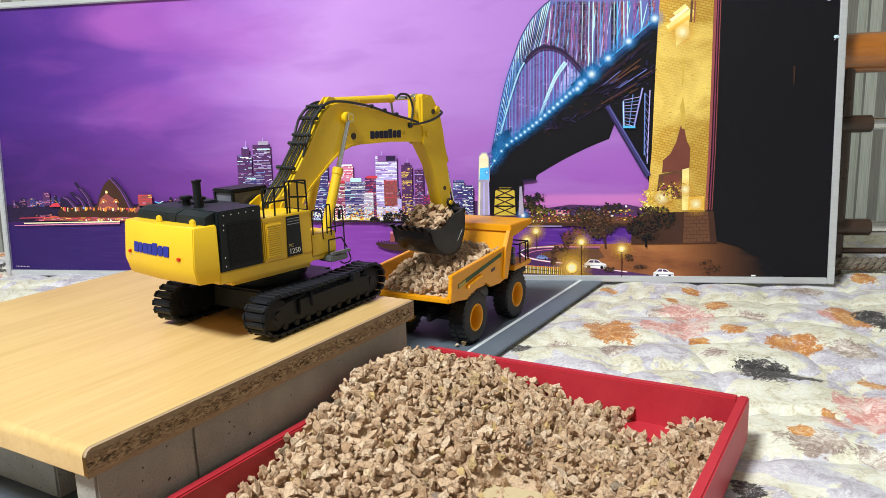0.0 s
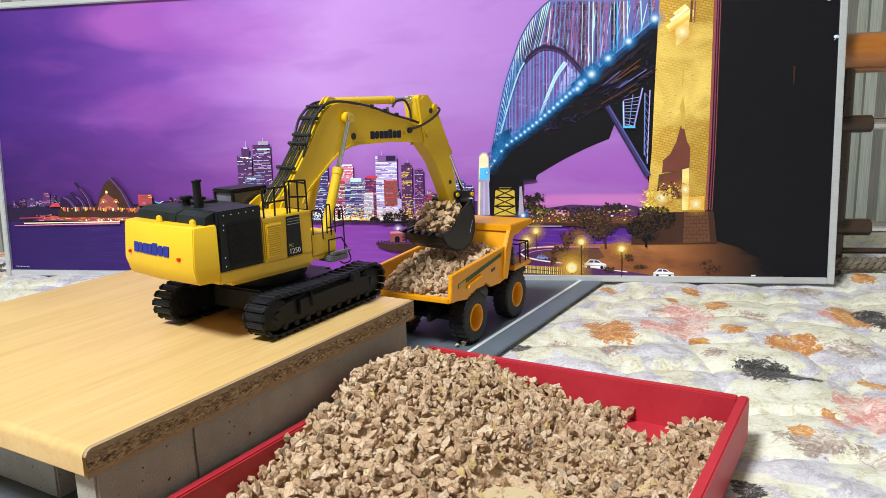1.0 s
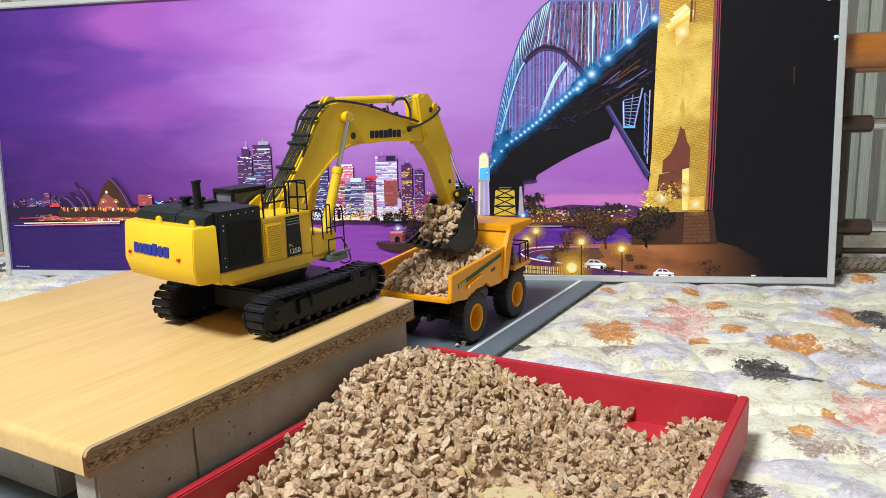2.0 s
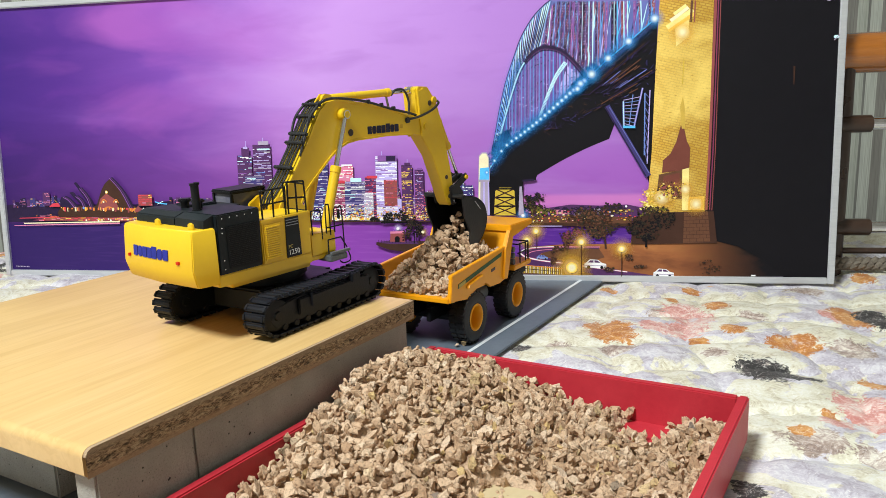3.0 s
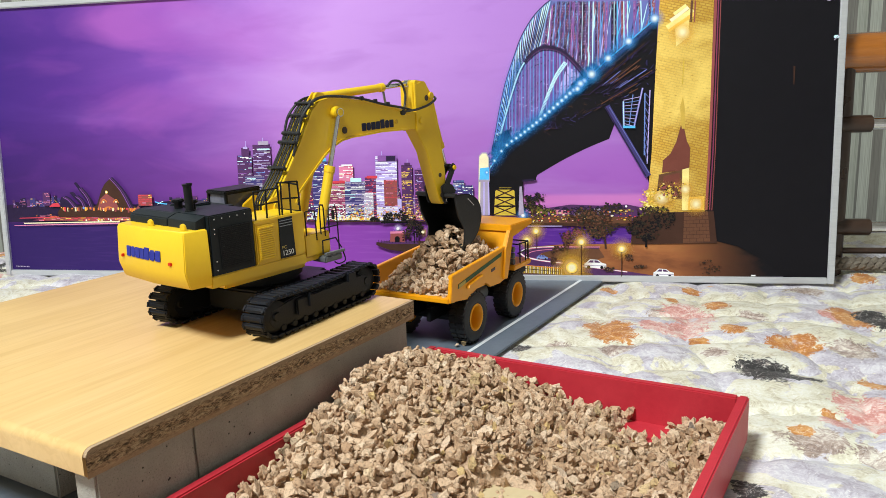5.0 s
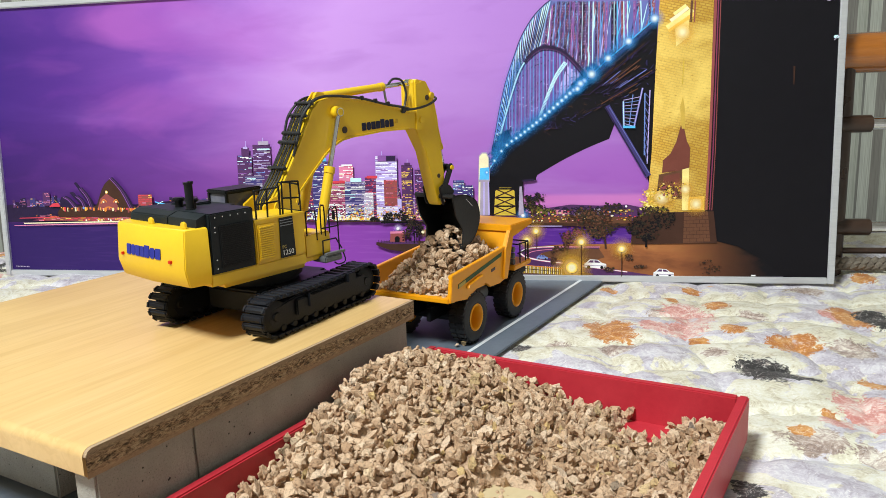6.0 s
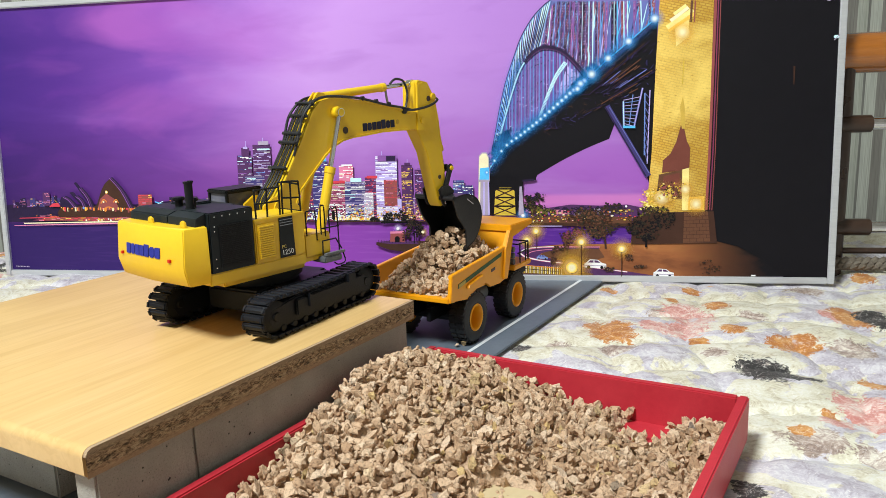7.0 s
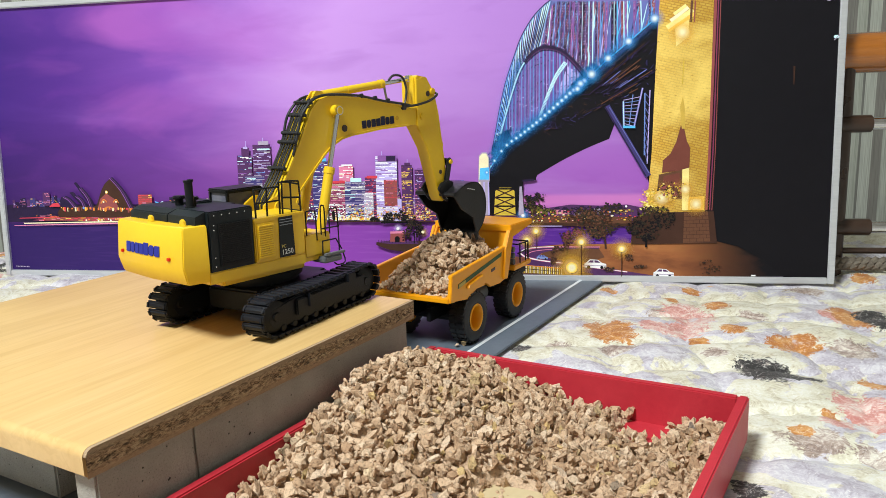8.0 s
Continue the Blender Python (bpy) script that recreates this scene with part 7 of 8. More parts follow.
def dump_truck():
    tk = thing("dump_truck", TRUCK, "orange-yellow toy mining dump truck heaped with crushed stone", "truck")
    tyre_bm, rim_bm = truck_wheel()
    first = None
    for y in (0.0, 0.1065):
        for s in (1, -1):
            m = Matrix.Translation((s * 0.0322, y, 0.0287)) @ (Matrix.Identity(4) if s > 0 else Matrix.Rotation(math.pi, 4, "Z")) @ Matrix.Rotation(y * 9, 4, "X")
            if first is None:
                first = part("wheel", tyre_bm, M["tyre"], tk, "black lugged tyre", True)
                rim = part("rim", rim_bm, M["orange"], first, "orange dished wheel rim", True)
                w = first
            else:
                w = tagged(new("wheel", first.data), "black lugged tyre")
                w.parent = tk
                r2 = tagged(new("rim", rim.data), "orange dished wheel rim")
                r2.parent = w
            w.matrix_local = m
    bm = bmesh.new()
    for x in (-0.018, 0.012):
        block(bm, x, x + 0.006, -0.040, 0.140, 0.030, 0.046, 0.001)
    rod(bm, (-0.035, 0, 0.0285), (0.035, 0, 0.0285), 0.007, 14)
    rod(bm, (-0.035, 0.1065, 0.0285), (0.035, 0.1065, 0.0285), 0.006, 14)
    block(bm, -0.020, 0.020, 0.020, 0.085, 0.028, 0.048, 0.002)
    block(bm, -0.030, 0.030, -0.020, 0.010, 0.042, 0.055, 0.002)
    block(bm, -0.044, 0.044, 0.090, 0.150, 0.046, 0.056, 0.002)
    part("chassis", bm, M["black"], tk, "black truck chassis")
    for x in (-0.024, 0.024):
        part("fuel_tank", rod(bmesh.new(), (x, 0.035, 0.040), (x, 0.066, 0.040), 0.010, 18, bevel=0.001), M["grey_plastic"], tk, smooth=True)

    # tipper body: floor, two sides, sloped headboard with canopy
    W2 = 0.0500
    body = part("tipper_floor", prism(bmesh.new(), [(-0.0530, 0.0585), (0.0800, 0.0560), (0.0810, 0.0590), (-0.0525, 0.0625)], -W2 + 0.0032, W2 - 0.0032, 0.0004), M["orange"], tk, "orange tipper body floor")
    side = [(-0.0535, 0.0585), (-0.0110, 0.0520), (0.0020, 0.0575), (0.0160, 0.0620), (0.0300, 0.0600), (0.0395, 0.0535), (0.0640, 0.0520), (0.0815, 0.0545), (0.0850, 0.0730), (0.0950, 0.1005), (0.0955, 0.1120), (0.0905, 0.1120), (0.0770, 0.0925), (-0.0480, 0.0850)]
    for s in (1, -1):
        wall = part("side_wall", prism(bmesh.new(), side, min(s * W2, s * (W2 - 0.0030)), max(s * W2, s * (W2 - 0.0030)), 0.0005), M["orange"], tk, "orange tipper side wall")
        xo = s * (W2 + 0.0014)
        part("top_rail", prism(bmesh.new(), [(-0.0500, 0.0822), (0.0765, 0.0900), (0.0765, 0.0938), (-0.0492, 0.0862)], min(s * (W2 - 0.0035), xo), max(s * (W2 - 0.0035), xo), 0.0006), M["orange"], tk)
        part("rear_post", prism(bmesh.new(), [(-0.0540, 0.0580), (-0.0440, 0.0566), (-0.0415, 0.0840), (-0.0490, 0.0860)], min(s * (W2 - 0.003), xo), max(s * (W2 - 0.003), xo), 0.0006), M["orange"], tk)
        part("front_rib", prism(bmesh.new(), [(0.0790, 0.0545), (0.0860, 0.0730), (0.0975, 0.1110), (0.0860, 0.1110), (0.0740, 0.0900), (0.0700, 0.0560)], min(s * (W2 - 0.001), s * (W2 + 0.0030)), max(s * (W2 - 0.001), s * (W2 + 0.0030)), 0.0007), M["orange"], tk)
        part("stripe", prism(bmesh.new(), [(-0.0360, 0.0690), (0.0680, 0.0835), (0.0690, 0.0880), (-0.0345, 0.0738)], min(s * W2, s * (W2 + 0.0004)), max(s * W2, s * (W2 + 0.0004))), M["green_ink"], tk, "dark green printed stripe")
        part("mark_plate", prism(bmesh.new(), [(-0.0350, 0.0696), (-0.0200, 0.0716), (-0.0192, 0.0754), (-0.0340, 0.0734)], min(s * W2, s * (W2 + 0.0007)), max(s * W2, s * (W2 + 0.0007))), M["gold_ink"], tk, "small gold mark")
        part("side_bar", prism(bmesh.new(), [(-0.0180, 0.0650), (0.0140, 0.0690), (0.0170, 0.0735), (-0.0150, 0.0690)], min(s * W2, s * (W2 + 0.0034)), max(s * W2, s * (W2 + 0.0034)), 0.0006), M["orange"], tk)
        part("small_mark", prism(bmesh.new(), [(0.0420, 0.0700), (0.0520, 0.0712), (0.0520, 0.0745), (0.0420, 0.0733)], min(s * W2, s * (W2 + 0.0004)), max(s * W2, s * (W2 + 0.0004))), M["brown_sleeve"], tk, "tiny dark printed mark")
    part("tail_lip", prism(bmesh.new(), [(-0.0560, 0.0575), (-0.0500, 0.0570), (-0.0500, 0.0625), (-0.0560, 0.0625)], -W2 + 0.0005, W2 - 0.0005, 0.0006), M["orange"], tk)
    part("headboard_panel", prism(bmesh.new(), [(0.0780, 0.0590), (0.0815, 0.0585), (0.0960, 0.1085), (0.0925, 0.1095)], -W2 + 0.0031, W2 - 0.0031, 0.0004), M["orange"], tk, "sloped orange front panel")
    canopy = prism(bmesh.new(), [(0.0895, 0.1080), (0.1500, 0.1085), (0.1515, 0.1150), (0.0895, 0.1165)], -W2 - 0.001, W2 + 0.003, 0.0010)
    part("canopy", canopy, M["orange"], tk, "flat orange cab canopy")
    part("front_panel", prism(bmesh.new(), [(0.0905, 0.1095), (0.0925, 0.0905), (0.0965, 0.1015), (0.1450, 0.1080)], W2 + 0.0001, W2 + 0.0026, 0.0004), M["orange"], tk)
    bm = block(bmesh.new(), -0.050, 0.0525, 0.1000, 0.1480, 0.0590, 0.0655, 0.0012)
    part("front_deck", bm, M["orange"], tk, "orange front deck")
    part("cab", block(bmesh.new(), -0.046, -0.004, 0.1050, 0.1450, 0.0656, 0.1030, 0.0020), M["orange"], tk, "orange driver's cab")
    for k in range(3):
        part("vent_tube", rod(bmesh.new(), (0.030, 0.1040 + 0.0002 * k, 0.0690 + 0.0075 * k), (0.0500, 0.1040 + 0.0002 * k, 0.0690 + 0.0075 * k), 0.0036, 14, bevel=0.0005), M["grey_plastic"], tk, "grey vent tube", True)
    bm = bmesh.new()
    x = 0.0510
    for p in (((x, 0.1180, 0.0650), (x, 0.1180, 0.0900)), ((x, 0.1340, 0.0650), (x, 0.1340, 0.0890)), ((x, 0.1120, 0.0890), (x, 0.1420, 0.0880)), ((x, 0.1120, 0.0780), (x, 0.1420, 0.0775)), ((x, 0.1120, 0.0890), (0.030, 0.1120, 0.0900)), ((x, 0.1420, 0.0880), (0.030, 0.1420, 0.0880)), ((x, 0.1420, 0.0650), (x, 0.1420, 0.0880))):
        tube(bm, p, 0.0009, 7)
    part("deck_railing", bm, M["black"], tk, "thin black deck railing")
    return tk


dump_truck()


# ---- crushed stone ----
def stone_meshes(n, seed):
    """Angular broken stones about one unit across: hulls of scattered points."""
    rng = random.Random(seed)
    out = []
    for i in range(n):
        bm = bmesh.new()
        sx, sy, sz = rng.uniform(0.46, 0.64), rng.uniform(0.34, 0.50), rng.uniform(0.17, 0.36)
        for _ in range(rng.randint(14, 20)):
            v = Vector((rng.gauss(0, 1), rng.gauss(0, 1), rng.gauss(0, 1))).normalized() * rng.uniform(0.86, 1.05)
            bm.verts.new((v.x * sx, v.y * sy, v.z * sz))
        res = bmesh.ops.convex_hull(bm, input=bm.verts)
        bmesh.ops.delete(bm, geom=[g for g in res["geom_interior"] if isinstance(g, bmesh.types.BMVert)], context="VERTS")
        # broken faces: split and pushed about
        bmesh.ops.subdivide_edges(bm, edges=[e for e in bm.edges if e.calc_length() > 0.34], cuts=1)
        bmesh.ops.triangulate(bm, faces=bm.faces)
        for v in bm.verts:
            v.co *= 1 + rng.uniform(-0.22, 0.10)
        bmesh.ops.recalc_face_normals(bm, faces=bm.faces)
        me = bpy.data.meshes.new("stone")
        bm.to_mesh(me)
        bm.free()
        me.materials.append(M["stone"])
        out.append(me)
    return out


def stone_material():
    mat = bpy.data.materials.new("tan_crushed_stone")
    nt, b, nz, ramp, mix, maths, mapped, bump = node_kit(mat)
    oi = nt.nodes.new("ShaderNodeObjectInfo")
    geo = nt.nodes.new("ShaderNodeNewGeometry")
    rnd = maths("FRACT", maths("ADD", oi.outputs["Random"], geo.outputs["Random Per Island"]))
    v = geo.outputs["Position"]
    base = ramp(rnd, (0.0, (0.42, 0.255, 0.145)), (0.25, (0.54, 0.355, 0.215)), (0.5, (0.62, 0.425, 0.270)), (0.75, (0.68, 0.485, 0.320)), (0.93, (0.76, 0.585, 0.42)), (0.96, (0.64, 0.44, 0.19)), (1.0, (0.25, 0.19, 0.15)))
    spot = ramp(nz(v, 420, 5, 0.6), (0.34, (0.46,) * 3), (0.48, (1.0,) * 3), (0.7, (1.10,) * 3))
    m = nt.nodes.new("ShaderNodeMix")
    m.data_type, m.blend_type = "RGBA", "MULTIPLY"
    m.inputs[0].default_value = 0.85
    nt.links.new(base, m.inputs[6])
    nt.links.new(spot, m.inputs[7])
    nt.links.new(m.outputs[2], b.inputs["Base Color"])
    b.inputs["Roughness"].default_value = 0.92
    bump(maths("ADD", nz(v, 500, 6, 0.65), maths("MULTIPLY", nz(v, 180, 3), 1.2)), 0.85, 0.0028)
    return mat


M["stone"] = stone_material()
STONES = stone_meshes(26, 5)


def stone_pose(rng, x, y, z, size):
    return Matrix.LocRotScale((x, y, z), Euler((rng.uniform(-1.5, 1.5), rng.uniform(-1.5, 1.5), rng.uniform(0, 6.28))), (size,) * 3)


def joined_stones(poses, rng, name, parent, label):
    """Many stones as one mesh."""
    verts, faces = [], []
    shapes = [([v.co.copy() for v in me.vertices], [tuple(p.vertices) for p in me.polygons]) for me in STONES]
    for m in poses:
        vs, fs = rng.choice(shapes)
        k = len(verts)
        verts += [m @ v for v in vs]
        faces += [tuple(i + k for i in f) for f in fs]
    me = bpy.data.meshes.new(name)
    me.from_pydata([tuple(v) for v in verts], [], faces)
    me.materials.append(M["stone"])
    ob = new(name, me)
    ob.parent = parent
    return tagged(ob, label, kind="stuff")


def mound(height, x0, x1, y0, y1, step, parent, name="bed_of_stone"):
    bm = bmesh.new()
    nx, ny = int((x1 - x0) / step), int((y1 - y0) / step)
    g = [[bm.verts.new((x0 + (x1 - x0) * i / nx, y0 + (y1 - y0) * j / ny, height(x0 + (x1 - x0) * i / nx, y0 + (y1 - y0) * j / ny))) for i in range(nx + 1)] for j in range(ny + 1)]
    for a, b in zip(g, g[1:]):
        for i in range(nx):
            bm.faces.new((a[i], a[i + 1], b[i + 1], b[i]))
    return part(name, bm, M["stone"], parent, "packed stone under the loose ones")


def tray_heap(x, y):
    """Height of the heap over the tray, in the layout's own x and y."""
    h = 0.0675 - 0.385 * math.hypot(x + 0.332, (y - 0.475) * (0.80 if y > 0.475 else 0.72))
    h += 0.007 * noise.noise(Vector((x * 26, y * 26, 0.2))) + 0.004 * noise.noise(Vector((x * 60, y * 60, 4.2)))
    low = 0.0135 + 0.005 * noise.noise(Vector((x * 30, y * 30, 2.2))) + 0.012 * max(0.0, 1 - math.hypot(x + 0.098, y - 0.54) / 0.035)
    if math.hypot(x + 0.150, (y - 0.560) * 1.3) < 0.022:
        low -= 0.012
    if math.hypot((x + 0.200) * 0.8, y - 0.415) < 0.020:
        low -= 0.014
        h -= 0.012
    return max(h, low)


def gravel_heap():
    rng = random.Random(21)
    x0, x1, y0, y1 = TRAY[0] + 0.009, TRAY[1] - 0.009, TRAY[2] + 0.009, TRAY[3] - 0.009
    heap = thing("gravel_heap", ON_BED @ RIG @ pose(0, 0, 0.0035), "heap of loose tan crushed stone in the red tray", "gravel")
    mound(lambda x, y: max(0.0, tray_heap(x, y) - 0.0090), x0, x1, y0, y1, 0.006, heap)
    near, rest = [], []
    y = y0 + 0.003
    while y < y1 - 0.002:
        x = x0 + 0.003
        while x < x1 - 0.001:
            px, py = x + rng.uniform(-0.0035, 0.0035), y + rng.uniform(-0.0035, 0.0035)
            h = tray_heap(px, py)
            if px < x1 and py < y1 and h > 0.0045:
                size = rng.choice((0.0058, 0.0076, 0.0090, 0.0102, 0.0122)) * rng.uniform(0.85, 1.15)
                (near if 0.36 < py < 0.44 and px < -0.16 and len(near) < 300 else rest).append(stone_pose(rng, px, py, h - 0.0040 + rng.uniform(-0.0035, 0.0035), size))
            x += 0.0049
        y += 0.0049
    for m in near:
        ob = new("stone", rng.choice(STONES))
        ob.parent = heap
        ob.matrix_local = m
    joined_stones(rest, rng, "loose_stone", heap, "loose tan crushed stones")
    card = thing("card_sheet", ON_BED @ RIG @ pose(-0.205, 0.405, 0.0068, 0, 0, 6), "flat tan cardboard sheet lying under the stones", "cardboard")
    part("sheet", block(bmesh.new(), -0.032, 0.032, -0.035, 0.025, 0, 0.0016, 0.0003), M["tan_card"], card)


def truck_heap(x, y):
    """Load at the start, in the truck's space."""
    h = 0.0700 + 0.017 * min(1.0, max(0.0, (y + 0.052) / 0.050)) + 0.009 * min(1.0, max(0.0, (y - 0.005) / 0.055)) - 2.6 * x * x
    return h + 0.003 * noise.noise(Vector((x * 60, y * 60, 7.7)))


def truck_load():
    rng = random.Random(33)
    load = thing("stone_load", TRUCK, "load of tan crushed stone filling the tipper body", "gravel")
    mound(lambda x, y: truck_heap(x, y) - 0.008, -0.0462, 0.0462, -0.0505, 0.0775, 0.006, load)
    y = -0.0500
    while y < 0.078:
        x = -0.0430
        while x < 0.0440:
            px, py = x + rng.uniform(-0.003, 0.003), y + rng.uniform(-0.003, 0.003)
            size = rng.choice((0.0070, 0.0086, 0.0100, 0.0116)) * rng.uniform(0.9, 1.15)
            ob = new("stone", rng.choice(STONES))
            ob.parent = load
            ob.matrix_local = stone_pose(rng, max(-0.0425, min(0.0425, px)), max(-0.0490, py), truck_heap(px, py) - 0.0028 + rng.uniform(-0.002, 0.003), size)
            x += 0.0062
        y += 0.0062


SCOOP = thing("scooped_stones", TRUCK, "scoop of tan crushed stones tipped from the bucket", "gravel")
SCOOPED = []


def scoop():
    rng = random.Random(8)
    n = 250
    spots = []
    for i in range(n):
        # within the bucket: fuller towards the middle, heaped over the mouth
        while True:
            x, y, z = rng.uniform(-0.0255, 0.0255), rng.uniform(-0.056, 0.000), rng.uniform(-0.036, 0.020)
            floor_z = -0.040 + 0.040 * min(1, abs((y + 0.028) / 0.031)) ** 2.2 + 0.005
            top_z = 0.0190 - 0.016 * abs((y + 0.026) / 0.030) ** 2 - 0.010 * abs(x / 0.0255) ** 2
            if floor_z < z < top_z:
                break
        spots.append((x, y, z))
    # shallow and forward ones go first
    order = sorted(range(n), key=lambda i: spots[i][1] * 0.7 - spots[i][2] * 1.0 + rng.uniform(-0.008, 0.008))
    for rank, i in enumerate(order):
        x, y, z = spots[i]
        f = rank / n
        size = rng.choice((0.0080, 0.0095, 0.0110, 0.0122)) * rng.uniform(0.9, 1.15)
        ob = new("stone", rng.choice(STONES))
        ob.parent = SCOOP
        ob.scale = (size,) * 3
        # rest on a growing cone in the truck
        a, r = rng.uniform(0, math.tau), math.sqrt(rng.random()) * (0.047 - 0.012 * f)
        ex, ey = max(-0.041, min(0.041, 0.006 + r * math.cos(a))), min(0.068, 0.028 + r * math.sin(a) * 1.15)
        ez = truck_heap(ex, ey) + 0.002 + 0.027 * (0.40 + 0.60 * f) * max(0.0, 1 - r / 0.052)
        # the last ones stay a while as a steep column under the bucket
        a2, r2 = rng.uniform(0, math.tau), math.sqrt(rng.random())
        pause = Vector((max(-0.040, min(0.040, 0.006 + 0.035 * r2 * math.cos(a2))), 0.024 + 0.038 * r2 * math.sin(a2), 0.1265 - 0.030 * r2 - rng.uniform(0, 0.004)))
        start = Matrix.LocRotScale((x, y, z), Euler((rng.uniform(-1, 1), rng.uniform(-1, 1), rng.uniform(0, 6))), None)
        stay = f > 0.46
        SCOOPED.append((ob, start, Vector((ex, ey, min(ez, 0.1175))), 2.05 + 0.85 * f, pause if stay else None, 6.5 + 1.1 * (f - 0.46) / 0.54))


def stray_stones():
    rng = random.Random(3)
    for x, y, s, up in ((-0.4395, 0.7785, 0.010, 0.0030), (-0.4215, 0.7665, 0.009, 0.0025), (-0.386, 0.690, 0.010, 0.0026), (-0.3905, 0.6835, 0.008, 0.0026)):
        ob = new("stray_stone", rng.choice(STONES))
        tagged(ob, "stray tan stone lying on the road mat", "stone", "stray stones on the mat")
        ob.matrix_world = ON_BED @ RIG @ stone_pose(rng, x, y, 0.0028 + 0.28 * s, s)


gravel_heap()
truck_load()
scoop()
stray_stones()


# ---- what moves ----
# seconds, base x, base y, base turn, house pitch, slew, boom, stick, bucket, link arm (degrees; metres)
STEPS = [
    (0.0, 0, 0, 0, 0, 0, 0.1, 0, 11, -33),
    (0.2, 0, 0, 0, 0, 0, 0, 5, 19, -18),
    (0.4, 0, 0, 0, 0, 0, 0, 10, 27, -5),
    (1.7, 0, 0, 0, 0, 0, 0, 10, 27, -5),
    (2.2, 0, 0, 0, 0.5, -0.1, 0.3, 8, 62, 10),
    (2.8, 0, 0, 0, 1.2, -0.2, 1.1, 4.6, 92, 25),
    (3.0, 0, 0, 0, 1.25, -0.2, 1.3, 3.8, 94, 27),
    (3.5, 0, 0, 0, 1.25, -0.1, 1.9, 2.7, 97, 31),
    (3.9, -0.0002, -0.0006, 0.2, 1.5, -0.25, 2.5, -0.5, 98, 45),
    (4.2, -0.0027, -0.0044, 2, 1.55, -2.6, 2.7, -1.4, 98, 50),
    (4.5, -0.0027, -0.0044, 2, 1.45, -2.7, 2.75, -1.5, 98, 52),
    (4.7, -0.0027, -0.0044, 2, 1.45, -2.7, 2.8, -1.8, 99, 53),
    (5.8, -0.0023, -0.005, 2, 0.6, -2.65, 4, -4.6, 101, 60),
    (6.0, -0.0023, -0.005, 2, 0.55, -2.65, 4.05, -4.9, 101, 60),
    (6.5, -0.0023, -0.005, 2, 0.8, -2.6, 4.1, -5.8, 103, 63),
    (7.0, -0.0023, -0.005, 2, 0.25, -3, 4.1, -5.4, 108, 65),
    (7.5, -0.0023, -0.005, 2, -0.3, -3.2, 4.8, -5.2, 118, 69),
    (8.0, -0.0023, -0.005, 2, -0.3, -3.4, 6.1, -5.2, 128, 74),
]


def about(point, angle):
    """A turn about the x direction through (y, z); positive lifts the front."""
    m = Matrix.Translation((0, *point))
    return m @ Matrix.Rotation(radians(angle), 4, "X") @ m.inverted()


def aimed(p, q, x=0.0):
    """At p, with +y towards q, both given as (y, z)."""
    return Matrix.Translation((x, *p)) @ Matrix.Rotation(math.atan2(q[1] - p[1], q[0] - p[0]), 4, "X")


def yz(m, p):
    v = m @ Vector((0, *p))
    return (v.y, v.z)


def linkage(row):
    """Poses of every moving part in the excavator's space."""
    t, bx, by, turn, pitch, slew, boom, stick, bucket, arm = row
    house = Matrix.Rotation(radians(slew), 4, "Z") @ about(PIVOT, pitch)
    mb = about(FOOT, boom)
    pin = yz(mb, PIN)
    ms = mb @ Matrix.Translation((0, *PIN)) @ Matrix.Rotation(radians(stick), 4, "X")
    from_pin = lambda p: yz(ms, (p[0] - PIN[0], p[1] - PIN[1]))
    bpin = from_pin(BUCKET_PIN)
    mk = Matrix.Translation((0, *bpin)) @ Matrix.Rotation(radians(bucket), 4, "X")
    ear = yz(mk, (0.0165, 0.0000))
    lp = from_pin(LINK_PIN)
    tip = (lp[0] + LINK_LEN * math.cos(radians(arm)), lp[1] + LINK_LEN * math.sin(radians(arm)))
    out = {"house": house, "boom": house @ mb, "stick": house @ ms, "bucket": house @ mk, "link": house @ aimed(lp, tip), "dogbone": house @ aimed(tip, ear)}
    cyl = {}
    for key, a, b in (("boom_cyl", BOOM_CYL_BASE, yz(mb, BOOM_CYL_EYE)), ("stick_cyl", yz(mb, STICK_CYL_BASE), from_pin(STICK_CYL_EYE)), ("bucket_cyl", from_pin(BKT_CYL_BASE), tip)):
        cyl[key] = (a, b)
    return out, cyl, house


def base_pose(row):
    return EX_HOME @ Matrix.Rotation(radians(8), 4, "Z") @ pose(row[1], row[2], 0) @ Matrix.Rotation(radians(-8 + row[3]), 4, "Z")


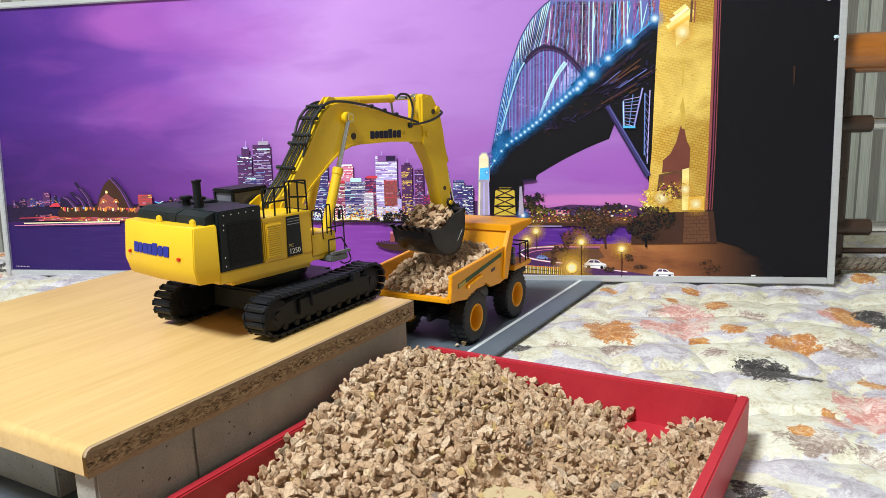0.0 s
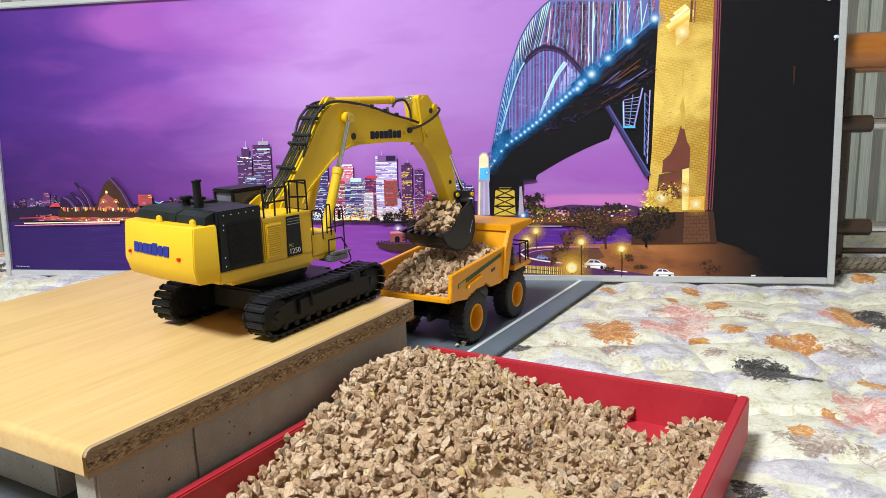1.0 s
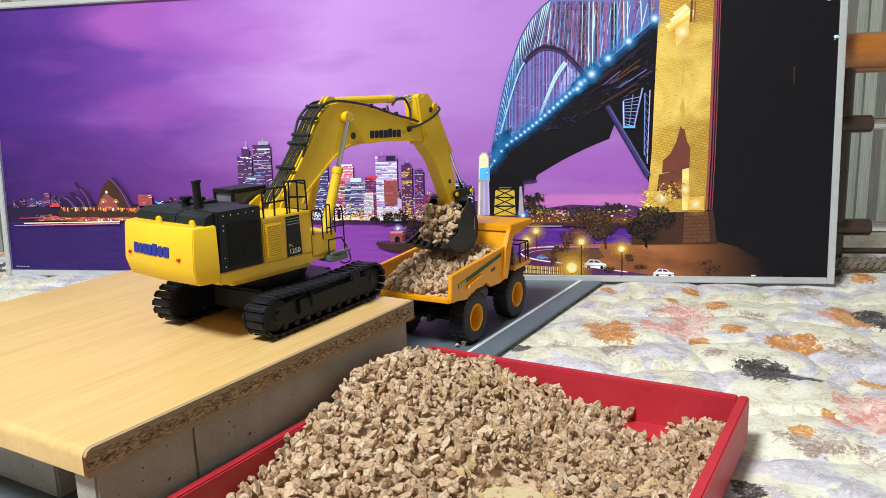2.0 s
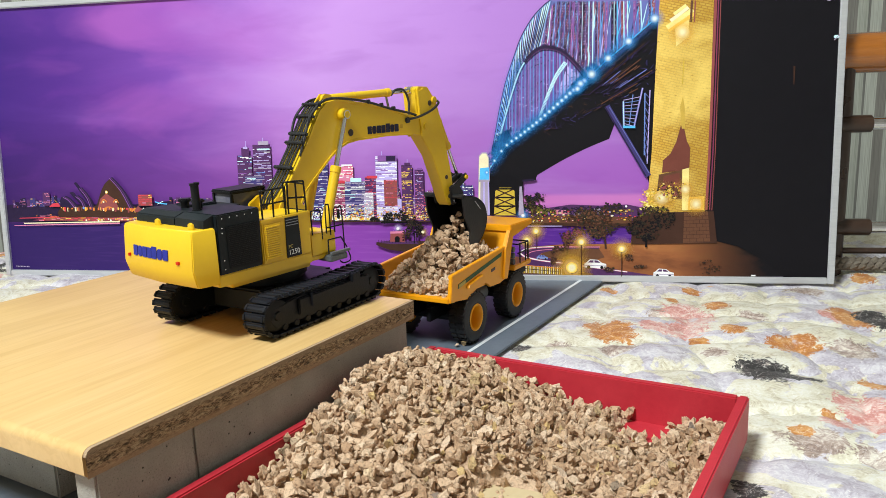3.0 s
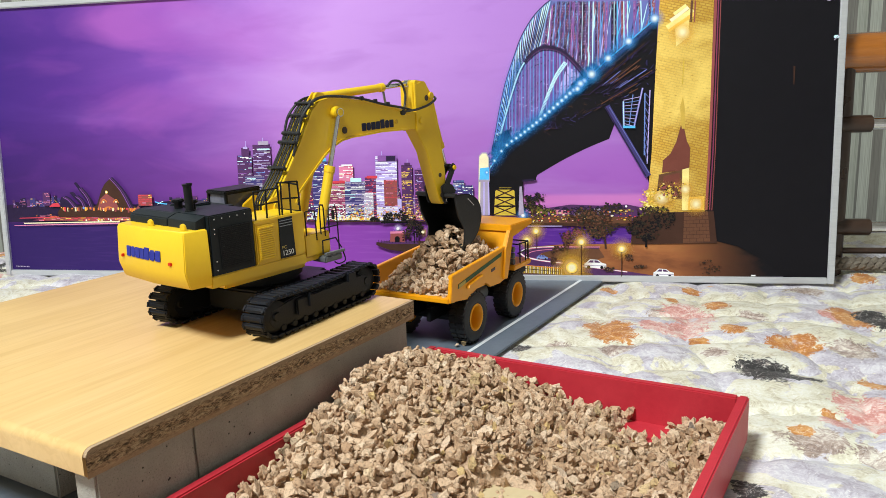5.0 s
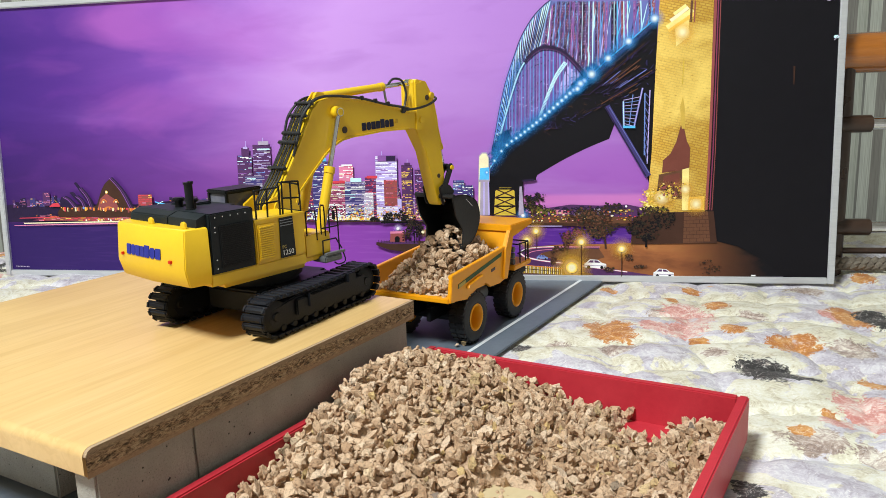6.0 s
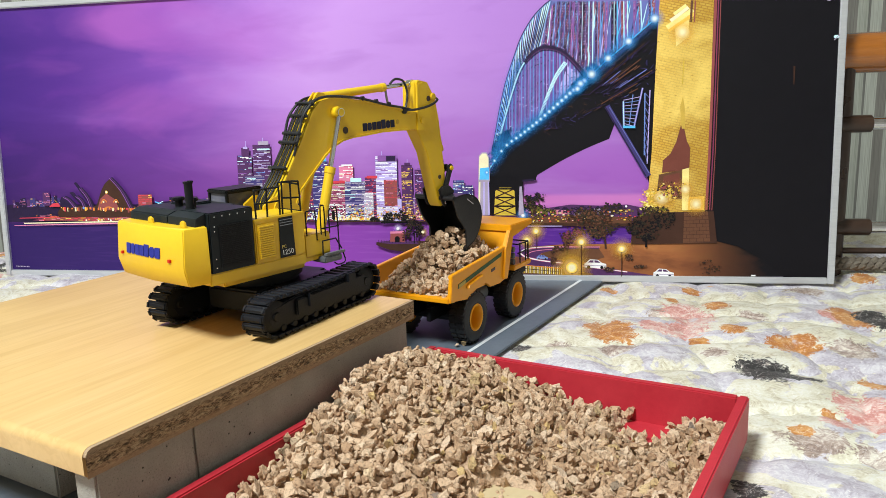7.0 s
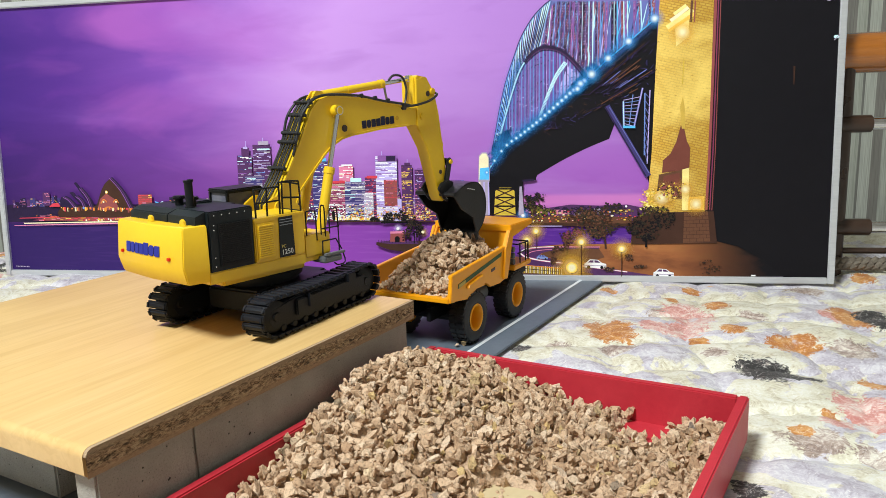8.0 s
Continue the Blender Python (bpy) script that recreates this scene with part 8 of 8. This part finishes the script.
def motions():
    walk(EXCAVATOR, [(r[0], base_pose(r)) for r in STEPS])
    solved = [(r[0], *linkage(r)) for r in STEPS]
    for key in ("house", "boom", "stick", "bucket", "link", "dogbone"):
        walk(LINKAGE_PARTS[key], [(t, o[key]) for t, o, c, h in solved])
    for key in ("boom_cyl", "stick_cyl", "bucket_cyl"):
        for x, barrel, piston in LINKAGE_PARTS[key]:
            walk(barrel, [(t, h @ aimed(*c[key], x)) for t, o, c, h in solved])
            walk(piston, [(t, h @ aimed(c[key][1], c[key][0], x)) for t, o, c, h in solved])

    scoop_motion()


def bucket_world(row):
    out, cyl, house = linkage(row)
    return base_pose(row) @ out["bucket"]


def scoop_motion():
    """Stones ride in the bucket, spill out as it tips, and come to rest on the heap in the truck."""
    home = SCOOP.matrix_world.inverted()
    ride = {r[0]: bucket_world(r) for r in STEPS}
    for ob, start, rest, leave, pause, slide in SCOOPED:
        rows = [(t, home @ m @ start) for t, m in ride.items() if t <= leave]
        last = rows[-1][1]
        # the pose at the moment of leaving, between two steps of the bucket
        t0, t1 = max(t for t in ride if t <= leave), min(t for t in ride if t > leave)
        f = (leave - t0) / (t1 - t0)
        a, b = home @ ride[t0] @ start, home @ ride[t1] @ start
        if f > 0.02:
            last = Matrix.LocRotScale(a.translation.lerp(b.translation, f), a.to_quaternion().slerp(b.to_quaternion(), f), None)
            rows.append((leave, last))
        q = last.to_quaternion()
        end = Matrix.LocRotScale(rest, q @ Euler((0.5, 0.3, 0.4)).to_quaternion(), None)
        goal = rest if pause is None else pause
        mid = Matrix.LocRotScale(last.translation.lerp(goal, 0.45) + Vector((0, 0, 0.003)), q @ Euler((0.25, 0.15, 0.2)).to_quaternion(), None)
        rows.append((leave + 0.1, mid))
        if pause is not None:
            held = Matrix.LocRotScale(pause, q @ Euler((0.3, 0.2, 0.3)).to_quaternion(), None)
            rows += [(leave + 0.2, held), (slide, held), (slide + 0.3, end)]
        else:
            rows.append((leave + 0.2, end))
        rows.append((8.0, end))
        walk(ob, rows)


motions()
